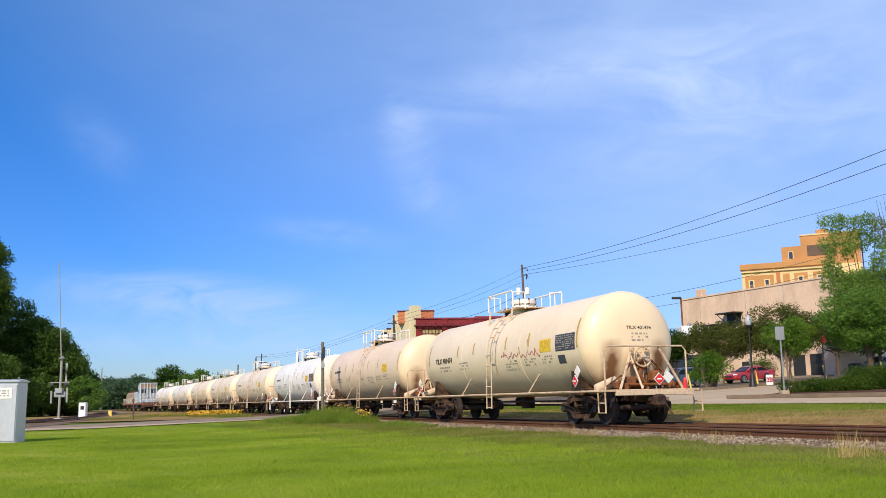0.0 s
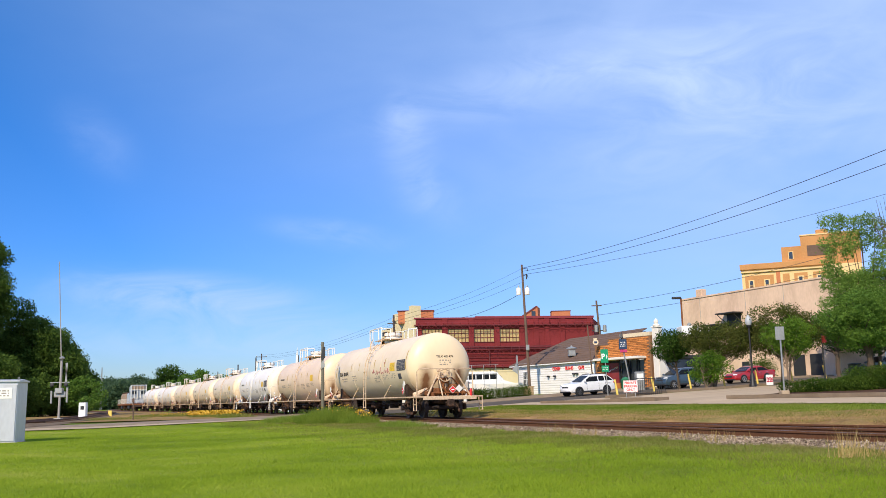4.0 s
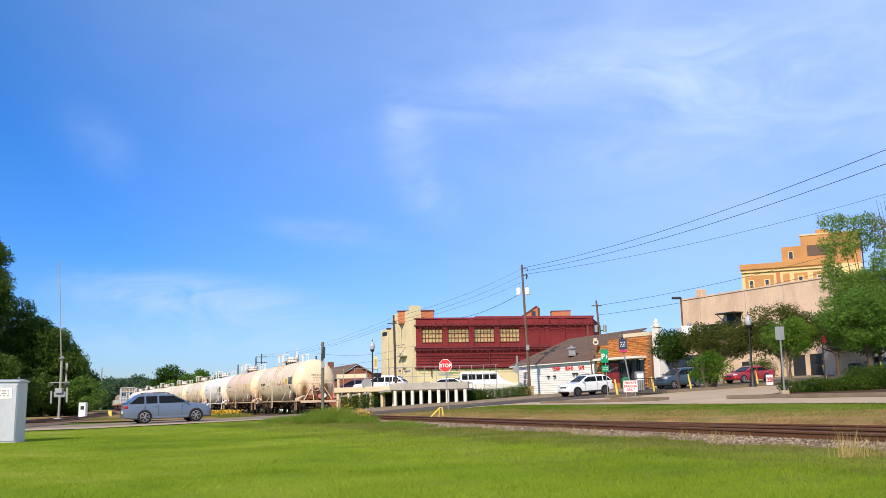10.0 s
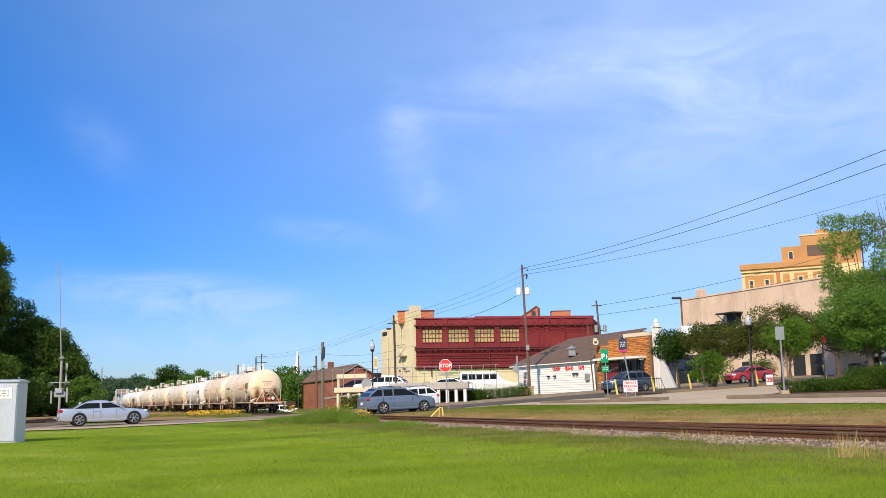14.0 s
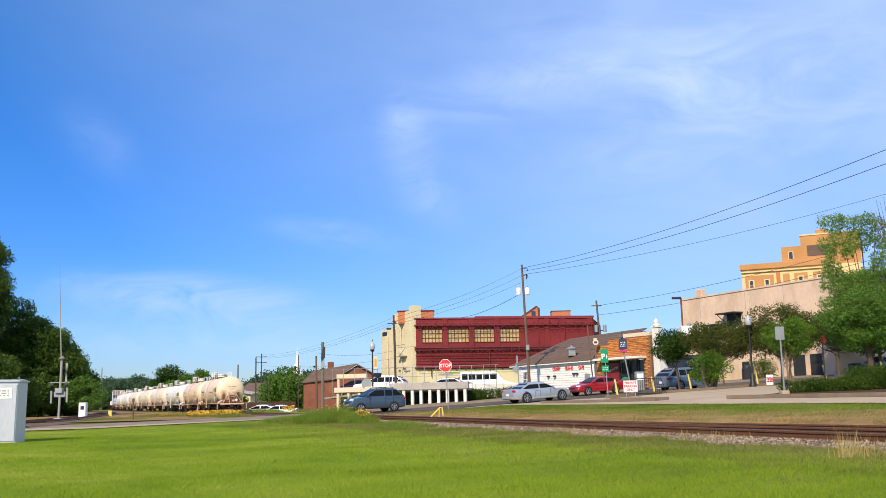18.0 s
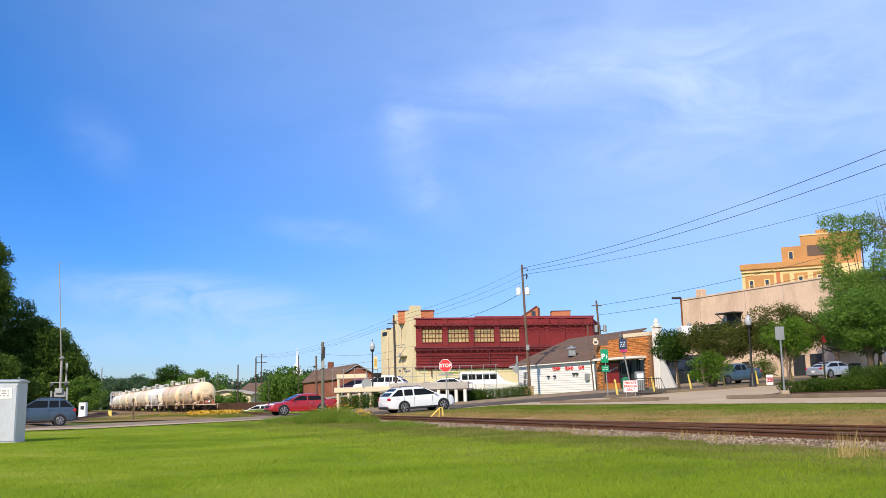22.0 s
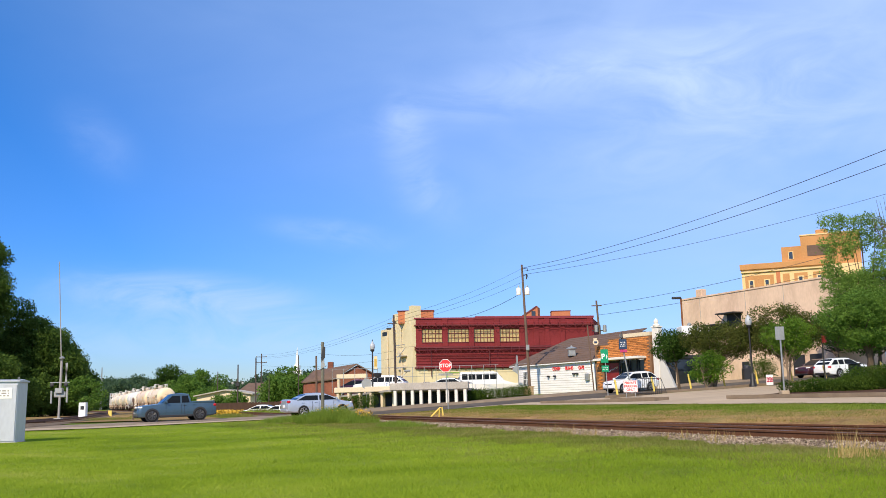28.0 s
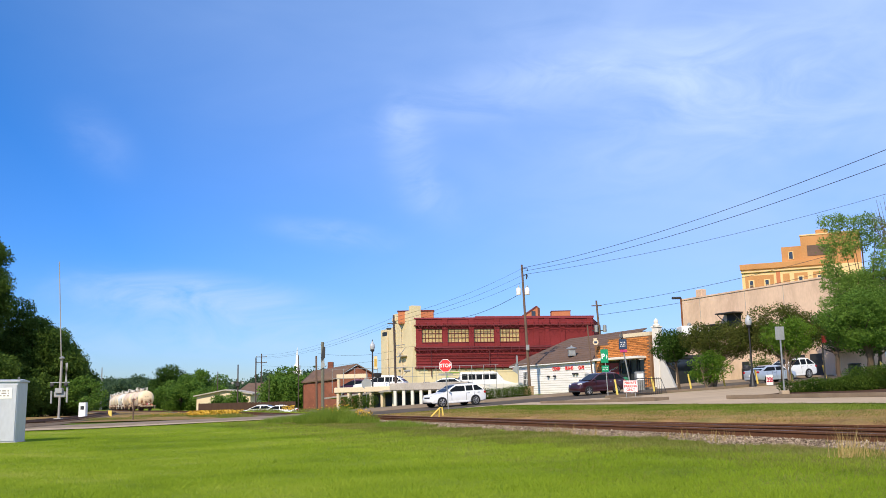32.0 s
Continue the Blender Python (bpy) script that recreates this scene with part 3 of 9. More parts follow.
# street: the dark carriageway and its pale shoulders
road_x = list(np.arange(-300, -40, 10)) + list(np.arange(-40, 45, 1.0)) + list(np.arange(45, 301, 10))
strip("road", [[road_point(x, r) for r in (-3.7, -2.4, -1, 0, 1, 2.4, 3.6)] for x in road_x if x >= -7], M["asphalt_grey"], "worn grey asphalt street climbing from the level crossing", "road")
strip("road_west", [[road_point(x, r) for r in (-3.7, -2.4, -1, 0, 1, 2.4, 3.6)] for x in road_x if x <= -7], M["asphalt"], "pale tan worn asphalt street west of the crossing", "road")
strip("road_shoulder", [[road_point(x, r, -0.006) for r in np.linspace(float(np.interp(x, [-40, -26, -11, -7], [-9.0, -9.0, -5.6, -4.4])), -3.7, 4)] for x in road_x if -120 <= x <= -7], M["concrete_road"], "pale concrete shoulder along the street", "shoulder")
strip("parking_lane", [[road_point(x, r, -0.006) for r in (-10.4, -8.3, -6, -3.7)] for x in road_x if 12 <= x <= 120], M["asphalt_grey"], "grey asphalt parking lane beside the street", "road")
strip("pavement", [[road_point(x, r, 0.13 if r > 3.7 else -0.05) for r in (3.6, 3.75, 6.6)] for x in road_x if -7 <= x <= 90], M["kerb"], "concrete pavement with a raised kerb", "pavement")
# tyre-darkened lane lines
for r0 in (-2.7, -1.0, 0.9, 2.6):
    strip("tyre_track", [[road_point(x, r0 - 0.22, 0.004), road_point(x, r0 + 0.22, 0.004)] for x in road_x if -60 <= x <= -7], M["tyre_dark"], "faint worn wheel track on the street", "road marking")


# pale lot lane that runs beside the railway to the street
def beside(s, off, dz):
    p, d = on_track(s, off)
    return (p.x, p.y, ground_at(p.x, p.y) + dz)


lane_rows = []
for s in np.arange(-30, 47, 1.5):
    near_edge = 8.6 + 0.015 * max(0, 15 - s)
    lane_rows.append([beside(s, o, 0.03) for o in np.linspace(near_edge, 13.6, 6)])
strip("concrete_lane", lane_rows, M["concrete_road"], "pale concrete lane beside the railway bank", "lane")
fan = []
lot_x = [9.4, 10.5, 13.2, 16.5, 21.5, 26.0]
lot_y = [53.9, 54.6, 57.2, 58.5, 60.8, 62.9]
for k in np.linspace(0, 1, 26):
    ex = 9.4 + 16.6 * k
    far_p = Vector((ex, float(np.interp(ex, lot_x, lot_y)), 0))
    near_p, _ = on_track(41 - 19 * k, 13.4)
    fan.append([(p.x, p.y, ground_at(p.x, p.y) + 0.028) for p in (near_p.lerp(far_p, q) for q in np.linspace(0, 1, 12))])
strip("lot_entrance", fan, M["concrete_road"], "pale concrete lot entrance", "lane")


def kerb_line(name, pts, label, w=0.2, h=0.15):
    b = Build()
    pts = [Vector((x, y, ground_at(x, y) + 0.04)) for x, y in pts]
    for a, c in zip(pts, pts[1:]):
        d = (c - a)
        n = Vector((-d.y, d.x, 0)).normalized() * w
        b.add([a, c, c + n, a + n, a + Vector((0, 0, h)), c + Vector((0, 0, h)), c + n + Vector((0, 0, h)), a + n + Vector((0, 0, h))],
              [(0, 1, 5, 4), (1, 2, 6, 5), (2, 3, 7, 6), (3, 0, 4, 7), (4, 5, 6, 7)])
    return solo(name, b, M["kerb"], label, "kerb", kind="structure")


kerb_line("kerb_planter", [(11.8, 39.6), (12.9, 37.3), (14.9, 31.8), (17.6, 24.0), (20, 16)], "weathered concrete kerb of the hedge bed")
kerb_line("kerb_lot", [(9.2, 53.6), (10.3, 54.2), (13.2, 57.0), (16.5, 58.3), (21.5, 60.6), (34, 66.6)], "concrete kerb along the bollards")
kerb_line("kerb_island", [(5.2, 52.0), (7.4, 47.4), (9.6, 43.4), (10.4, 43.9), (8.6, 48.3)], "broken concrete kerb of a small island", h=0.13)

# planted bed behind the kerb
bed = Build()
bed_rows = [(12.0, 39.7, 19.5, 43.5), (13.0, 37.3, 21.0, 40.0), (15.0, 31.8, 23.5, 33.5), (17.7, 24.0, 26, 25)]
strip("mulch_bed", [[(x0 + (x1 - x0) * k, y0 + (y1 - y0) * k, ground_at(x0 + (x1 - x0) * k, y0 + (y1 - y0) * k) + 0.10) for k in (0.02, 0.35, 0.7, 1.0)] for x0, y0, x1, y1 in bed_rows], M["mulch"], "brown mulch bed under a clipped hedge", "flower bed")

# bare tan bank beyond the rails, dirt by the left line
def bank_point(s, o):
    x, y, z = beside(s, o + float(np.minimum(part_off(s), 3.2)), 0.015)
    k = min(1.0, (o - 1.3) / 0.55)
    return (x, y, 0.355 * (1 - k) + z * k)


strip("bare_bank", [[bank_point(s, o) for o in np.linspace(1.3, 4.9 + 0.5 * math.sin(s * 0.9) + 0.3 * math.sin(s * 2.3), 10)] for s in np.arange(-20, 44, 0.5)], M["dirt"], "bare tan earth bank beside the rails", "bank")
strip("dirt_track", [[(x0 + k * (x1 - x0), y, ground_at(x0 + k * (x1 - x0), y) + 0.04) for k in (0, 0.3, 0.6, 1)] for y, x0, x1 in ((58, -44, -14), (66, -42, -16), (76, -42, -20), (90, -44, -24), (110, -50, -31), (135, -58, -41), (160, -66, -53), (200, -84, -73))], M["dirt"], "tan dirt and sparse weeds beside the far line", "dirt")

# ---- railway ----
bed_prof = ((-2.5, 0.26), (-1.75, 0.33), (-1.3, 0.36), (0, 0.36), (1.3, 0.37), (1.6, 0.36), (2.0, 0.30))
tr_s = list(np.arange(-40, 150, 1.5)) + list(np.arange(150, 500, 10))


def bed_point(s, o, z):
    p, d = on_track(s, o + (float(np.minimum(part_off(s), 3.2)) if o > 0.7 else 0.0))
    return (p.x, p.y, z)


strip("ballast_bed", [[bed_point(s, o, z) for o, z in bed_prof] for s in tr_s if not (46.5 < s < 54.5)], M["gravel"], "dirty grey gravel railway bed", "ballast")
strip("crossing_deck", [[bed_point(s, o, 0.478) for o in (-2.4, -0.68, 0.68, 2.2)] for s in np.arange(44.5, 57, 1.0)], M["asphalt_grey"], "asphalt level crossing flush with the rails", "level crossing")


def rail_mesh(s_list, off, name="rail", top=RAIL_Z):
    """A rail: foot, web and head swept along the line."""
    prof = ((-0.07, -0.16), (-0.07, -0.145), (-0.012, -0.125), (-0.012, -0.045), (-0.035, -0.035), (-0.035, -0.004), (-0.028, 0), (0.028, 0), (0.035, -0.004), (0.035, -0.035), (0.012, -0.045), (0.012, -0.125), (0.07, -0.145), (0.07, -0.16))
    b = Build()
    n = len(prof)
    vs, fs = [], []
    for s in s_list:
        o = off(s) if callable(off) else off
        p, d = on_track(s, 0)
        nrm = Vector((d.y, -d.x, 0))
        for a, z in prof:
            q = p + nrm * (o + a)
            vs.append((q.x, q.y, top + z))
    for i in range(len(s_list) - 1):
        fs += [(i * n + j, i * n + (j + 1) % n, i * n + n + (j + 1) % n, i * n + n + j) for j in range(n)]
    b.add(vs, fs)
    return b


railway = thing("railway_track", "rusty railway track on dark timber ties", "railway track", kind="structure")
for o in (-0.7525, 0.7525):
    part("rail", rail_mesh(tr_s, o), M["rail"], railway, "rusty brown steel rail")
    cap = Build()
    rows = []
    for s in tr_s:
        p, d = on_track(s, o)
        nrm = Vector((d.y, -d.x, 0))
        rows.append([tuple(p + nrm * a + Vector((0, 0, RAIL_Z + 0.0025))) for a in (-0.024, 0.024)])
    for r0, r1 in zip(rows, rows[1:]):
        cap.add([r0[0], r0[1], r1[1], r1[0]], [(0, 1, 2, 3)])
    part("rail_running_band", cap, M["rail_top"], railway, "worn rail head")
# turnout: the second line swings away beyond the first
sw = list(np.arange(-16, 22.4, 0.8))
part("switch_rail", rail_mesh(sw, lambda s: -0.68 + float(part_off(s))), M["rail"], railway, "rusty diverging switch rail")
part("switch_rail", rail_mesh(sw, lambda s: 0.825 + float(part_off(s))), M["rail"], railway, "rusty diverging stock rail")
part("guard_rail", rail_mesh(list(np.arange(0.5, 8.5, 1.0)), lambda s: -0.60), M["rail"], railway, "rusty guard rail")

tie_me = Build().box((0, 0, 0), (2.55, 0.22, 0.15), ch=0.015).data("tie", M["tie"])
long_ties = [Build().box((k * 0.6, 0, 0), (2.55 + k * 1.2, 0.22, 0.15), ch=0.015).data("tie", M["tie"]) for k in range(4)]
spot = -16.0
while spot < 95:
    if not (45 < spot < 56):
        p, d = on_track(spot)
        tie = part("tie", long_ties[int(min(3.0, math.ceil(float(part_off(spot)) / 1.2)))], None, railway)
        tie.matrix_basis = Matrix.Translation((p.x, p.y, 0.287 + 0.012 * random.random())) @ Matrix.Rotation(math.atan2(d.y, d.x) - math.pi / 2 + random.uniform(-0.02, 0.02), 4, "Z")
    spot += 0.52 if spot < 30 else 0.75

# the second line, further left
LINE2 = [(-23.0, 40), (-24.5, 57), (-29.5, 75), (-36.5, 98), (-44.5, 122), (-54, 150), (-78, 206), (-120, 300)]


def line2(k, off):
    y = 40 + k
    xs, ys = [p[0] for p in LINE2], [p[1] for p in LINE2]
    x = float(np.interp(y, ys, xs)) * 0.5 + float(np.interp(y + 8, ys, xs)) * 0.25 + float(np.interp(y - 8, ys, xs)) * 0.25
    x2 = float(np.interp(y + 8, ys, xs)) - float(np.interp(y - 8, ys, xs))
    d = Vector((x2, 16, 0)).normalized()
    return Vector((x + d.y * off, y - d.x * off, 0))


line_b = thing("railway_track", "rusty siding track curving away into the distance", "railway track", kind="structure")
bedb = Build()
rows = [[(*line2(k, o)[:2], z) for o, z in ((-2.0, 0.3), (-1.4, 0.40), (1.4, 0.40), (2.0, 0.3))] for k in np.arange(0, 250, 4.0)]
for r0, r1 in zip(rows, rows[1:]):
    for i in range(3):
        bedb.add([r0[i], r0[i + 1], r1[i + 1], r1[i]], [(0, 1, 2, 3)])
part("ballast_bed", bedb, M["gravel"], line_b, "dark dirty gravel bed")
for o in (-0.75, 0.75):
    b = Build()
    for k in np.arange(0, 246, 4.0):
        a, c = line2(k, o), line2(k + 4.0, o)
        b.tube([(a.x, a.y, 0.50), (c.x, c.y, 0.50)], 0.07, 4, False)
    part("rail", b, M["rail"], line_b, "rusty brown steel rail")
for k in np.arange(16, 110, 0.9):
    a, c = line2(k, 0), line2(k + 0.5, 0)
    t2 = part("tie", tie_me, None, line_b)
    t2.matrix_basis = Matrix.Translation((a.x, a.y, 0.39)) @ Matrix.Rotation(math.atan2(c.y - a.y, c.x - a.x) - math.pi / 2, 4, "Z")


# ---- scattered stuff ----
def many(name, verts, faces_per, material, label, category, smooth=False):
    """One mesh from an array of pieces: verts (n, k, 3), faces_per: faces of one piece."""
    n, k, _ = verts.shape
    me = bpy.data.meshes.new(name)
    me.from_pydata(verts.reshape(-1, 3).tolist(), [], [])
    fl = np.array([len(f) for f in faces_per])
    idx = np.concatenate([np.array(f) for f in faces_per])
    loops = (np.arange(n)[:, None] * k + idx[None, :]).ravel()
    totals = np.tile(fl, n)
    starts = np.concatenate([[0], np.cumsum(totals)[:-1]])
    me.loops.add(len(loops))
    me.loops.foreach_set("vertex_index", loops.astype(np.int32))
    me.polygons.add(len(totals))
    me.polygons.foreach_set("loop_start", starts.astype(np.int32))
    me.polygons.foreach_set("loop_total", totals.astype(np.int32))
    me.update(calc_edges=True)
    me.materials.append(material)
    if label is None:
        return me
    return tagged(new(name, me), label, category, kind="stuff")


rs = np.random.RandomState(4)


def turf(n, height, width, lean_by):
    """Mown blades, denser towards the near edge of the lawn."""
    y = 8.5 * (54 / 8.5) ** rs.uniform(0, 1, n)
    x = y * rs.uniform(-0.54, 0.54, n)
    ok = is_lawn(x, y)
    x, y = x[ok], y[ok]
    n = len(x)
    z = land(x, y)
    tuft = 0.75 + 0.35 * np.sin(x * 2.1 + 1.7 * np.sin(y * 0.9)) * np.sin(y * 1.7 + np.sin(x * 1.3))
    h = height * rs.uniform(0.4, 1.3, n) * tuft
    a = rs.uniform(0, 2 * np.pi, n)
    w = width * rs.uniform(0.6, 1.4, n) * (y / 10) ** 0.75
    lx, ly = rs.normal(0, lean_by, n) * h, rs.normal(0, lean_by, n) * h
    v = np.zeros((n, 3, 3))
    v[:, 0] = np.stack([x - np.cos(a) * w, y - np.sin(a) * w, z - 0.012], 1)
    v[:, 1] = np.stack([x + np.cos(a) * w, y + np.sin(a) * w, z - 0.012], 1)
    v[:, 2] = np.stack([x + lx, y + ly, z + h], 1)
    return v


def is_lawn(x, y):
    s, r = beside_track(x, y), beside_road(x, y)
    edge = np.interp(x, [-40, -26, -11, -7], [-9.2, -9.2, -5.8, -4.6])
    cabin = (x > -16.4) & (x < -14.3) & (y > 31.0) & (y < 32.7)
    return (s < -3.2 - rs.exponential(0.5, np.shape(s))) & (r < edge) & (np.abs(x) < 0.56 * y + 1.5) & ~cabin


many("lawn_grass", turf(820000, 0.042, 0.0042, 0.9), [(0, 1, 2)], M["blade"], "short bright green mown lawn grass", "grass")


def verge(n, s0, s1, o0, o1, height, width, lean_by, power=1.0):
    """Blades along the line, o0 to o1 to its right, thinning out towards o1."""
    s = s0 + (s1 - s0) * rs.uniform(0, 1, n) ** 1.5
    y = np.interp(s, TRACK_S, TRACK_Y)
    swing = 0.25 * np.sin(s * 1.3) + 0.18 * np.sin(s * 3.1 + 1)
    o = o0 + swing + (o1 - o0) * rs.uniform(0, 1, n) ** power
    o = np.where(o > 0.7, o + np.minimum(part_off(s), 3.2), o)
    d = lean(y)
    q = 1 / np.sqrt(1 + d * d)
    x, y = np.interp(y, TRACK_Y, TRACK_X) + o * q, y - o * d * q
    ok = beside_road(x, y) < -4.6
    x, y = x[ok], y[ok]
    n = len(x)
    z, h, a = land(x, y), height * rs.uniform(0.4, 1.3, n), rs.uniform(0, 2 * np.pi, n)
    w = width * rs.uniform(0.6, 1.4, n) * (y / 14) ** 0.7
    v = np.zeros((n, 3, 3))
    v[:, 0] = np.stack([x - np.cos(a) * w, y - np.sin(a) * w, z - 0.012], 1)
    v[:, 1] = np.stack([x + np.cos(a) * w, y + np.sin(a) * w, z - 0.012], 1)
    v[:, 2] = np.stack([x + rs.normal(0, lean_by, n) * h, y + rs.normal(0, lean_by, n) * h, z + h], 1)
    return v


many("rough_grass", np.concatenate([verge(120000, -14, 42, -2.35, -4.9, 0.055, 0.0045, 0.8, 1.6), verge(45000, -14, 42, -3.6, -7.6, 0.05, 0.0045, 0.8, 1.4), verge(1500, -14, 42, -2.5, -1.6, 0.07, 0.005, 0.8)]), [(0, 1, 2)], M["rough_blade"], "dull olive and straw-coloured grass along the ballast", "grass")


many("bank_grass", np.concatenate([verge(170000, -20, 46, 8.5, 3.0, 0.05, 0.0055, 0.7, 1.1), verge(20000, -20, 46, 4.0, 1.8, 0.045, 0.005, 0.8)]), [(0, 1, 2)], M["bank_blade"], "green grass on the bank beyond the rails", "grass")
many("bank_dry_grass", np.concatenate([verge(60000, -20, 46, 1.6, 5.4, 0.05, 0.005, 1.0), verge(45000, -20, 46, 1.7, 3.9, 0.04, 0.006, 1.2)]), [(0, 1, 2)], M["dry_blade"], "dry tan grass beside the rails", "grass")

# tall weeds with yellow flowers where the lawn meets the crossing
def clump(n, cx, cy, rx, ry, height, width, lean_by=0.35):
    ang, rad = rs.uniform(0, 2 * np.pi, n), np.sqrt(rs.uniform(0, 1, n))
    x, y = cx + rx * rad * np.cos(ang), cy + ry * rad * np.sin(ang)
    off = np.abs(beside_track(x, y)) > 2.1
    x, y, rad = x[off], y[off], rad[off]
    n = len(x)
    z = land(x, y)
    h = height * rs.uniform(0.3, 1.1, n) * (1.1 - 0.6 * rad ** 2)
    a = rs.uniform(0, 2 * np.pi, n)
    w = width * rs.uniform(0.6, 1.4, n)
    v = np.zeros((n, 3, 3))
    v[:, 0] = np.stack([x - np.cos(a) * w, y - np.sin(a) * w, z], 1)
    v[:, 1] = np.stack([x + np.cos(a) * w, y + np.sin(a) * w, z], 1)
    v[:, 2] = np.stack([x + rs.normal(0, lean_by, n) * h, y + rs.normal(0, lean_by, n) * h, z + h], 1)
    return v


many("weeds", np.concatenate([clump(26000, -5.2, 44.6, 1.9, 2.8, 0.72, 0.007, 0.45), clump(9000, -3.2, 41.6, 1.5, 2.2, 0.48, 0.008, 0.45), clump(6000, -1.2, 36.5, 1.5, 4.0, 0.24, 0.009, 0.5), clump(7000, -7.4, 48, 2.0, 2.3, 0.38, 0.010, 0.5)]),
     [(0, 1, 2)], M["weed"], "tall green weeds beside the crossing", "weeds")
many("meadow", np.concatenate([clump(16000, -13.5, 73, 6.5, 5, 0.34, 0.014, 0.6), clump(22000, -21, 88, 8, 10, 0.34, 0.016, 0.6), clump(9000, -27, 70, 5, 6, 0.2, 0.014, 0.7)]), [(0, 1, 2)], M["rough_blade"], "rough dry grass beyond the street", "grass")


def blossoms(n, cx, cy, rx, ry, z0, z1, size):
    ang, rad = rs.uniform(0, 2 * np.pi, n), np.sqrt(rs.uniform(0, 1, n))
    c = np.stack([cx + rx * rad * np.cos(ang), cy + ry * rad * np.sin(ang)], 1)
    c = c[np.abs(beside_track(c[:, 0], c[:, 1])) > 2.1]
    n = len(c)
    z = land(c[:, 0], c[:, 1]) + rs.uniform(z0, z1, n)
    v = np.zeros((n, 4, 3))
    a = rs.uniform(0, 2 * np.pi, n)
    t = rs.uniform(-0.5, 1.0, n)
    for i, (p, q) in enumerate(((-1, -1), (1, -1), (1, 1), (-1, 1))):
        v[:, i, 0] = c[:, 0] + size * (p * np.cos(a) - q * np.sin(a) * t)
        v[:, i, 1] = c[:, 1] + size * (p * np.sin(a) + q * np.cos(a) * t)
        v[:, i, 2] = z + size * q * 0.8
    return v


def stalks(n, cx, cy, r, height, seed):
    q = np.random.RandomState(seed)
    x, y = cx + q.normal(0, r, n), cy + q.normal(0, r, n)
    z, h, w = np.full(n, 0.33), height * q.uniform(0.4, 1.1, n), 0.004 * q.uniform(0.6, 1.4, n)
    v = np.zeros((n, 3, 3))
    v[:, 0] = np.stack([x - w, y, z], 1)
    v[:, 1] = np.stack([x + w, y, z], 1)
    v[:, 2] = np.stack([x + q.normal(0, 0.25, n) * h, y + q.normal(0, 0.25, n) * h, z + h], 1)
    return v


many("dry_stalks", np.concatenate([stalks(60, 5.85, 13.2, 0.25, 0.34, 1), stalks(40, 5.5, 13.0, 0.12, 0.5, 2), stalks(45, 5.5, 18.6, 0.25, 0.26, 3), stalks(30, 4.9, 20.0, 0.2, 0.24, 4), stalks(40, 2.9, 24.8, 0.3, 0.3, 5), stalks(60, 3.2, 22.6, 0.4, 0.2, 6)]),
     [(0, 1, 2)], M["dry_blade"], "thin dry grass stalks growing in the ballast", "grass")
many("yellow_wildflowers", np.concatenate([blossoms(70, -5.2, 44.0, 1.5, 1.8, 0.45, 0.85, 0.022), blossoms(220, -3.3, 41.5, 0.7, 0.9, 0.25, 0.6, 0.028), blossoms(3600, -17.0, 78, 4.4, 4.0, 0.15, 0.5, 0.045), blossoms(150, -21.5, 78, 3.0, 3.0, 0.2, 0.4, 0.03)]),
     [(0, 1, 2, 3)], M["flower"], "yellow and orange wildflowers", "flowers")


# loose ballast stones
def stones(n, s0, s1, o0, o1, size, zf):
    s = s0 + (s1 - s0) * rs.uniform(0, 1, n) ** 1.4
    o = rs.uniform(o0, o1, n)
    y = np.interp(s, TRACK_S, TRACK_Y)
    x = np.interp(y, TRACK_Y, TRACK_X)
    d = lean(y)
    q = 1 / np.sqrt(1 + d * d)
    cx, cy = x + o * q, y - o * d * q
    cz = zf(o)
    oct6 = np.array([(1, 0, 0), (0, 1, 0), (-1, 0, 0), (0, -1, 0), (0, 0, 0.8), (0, 0, -0.8)], float)
    v = oct6[None] * rs.uniform(0.5, 1.2, (n, 6, 3)) * (size * rs.uniform(0.5, 1.5, (n, 1, 1)))
    a = rs.uniform(0, 6.28, n)
    r = np.stack([v[:, :, 0] * np.cos(a)[:, None] - v[:, :, 1] * np.sin(a)[:, None], v[:, :, 0] * np.sin(a)[:, None] + v[:, :, 1] * np.cos(a)[:, None], v[:, :, 2]], 2)
    return r + np.stack([cx, cy, cz], 1)[:, None]


OCT = [(0, 1, 4), (1, 2, 4), (2, 3, 4), (3, 0, 4), (1, 0, 5), (2, 1, 5), (3, 2, 5), (0, 3, 5)]
bed_z = lambda o: np.interp(o, [p[0] for p in bed_prof], [p[1] for p in bed_prof])
many("ballast_stones", np.concatenate([stones(34000, -14, 34, -2.55, -0.85, 0.025, bed_z), stones(900, -14, 34, -2.5, -0.9, 0.045, bed_z), stones(3500, -14, 34, -2.9, -2.2, 0.04, bed_z), stones(6000, -14, 32, -0.6, 0.65, 0.03, bed_z), stones(5000, -14, 32, 0.9, 2.4, 0.03, bed_z)]), OCT, M["stone"], "loose pale grey and brown ballast stones", "gravel")

# ---- the train ----
R, ZC = 1.385, 2.145


def head_depth(r):
    """How far a dished head bulges at r from its middle."""
    return 0.56 * math.sqrt(max(0.0, 1 - min(1.0, r / R) ** 2.6))


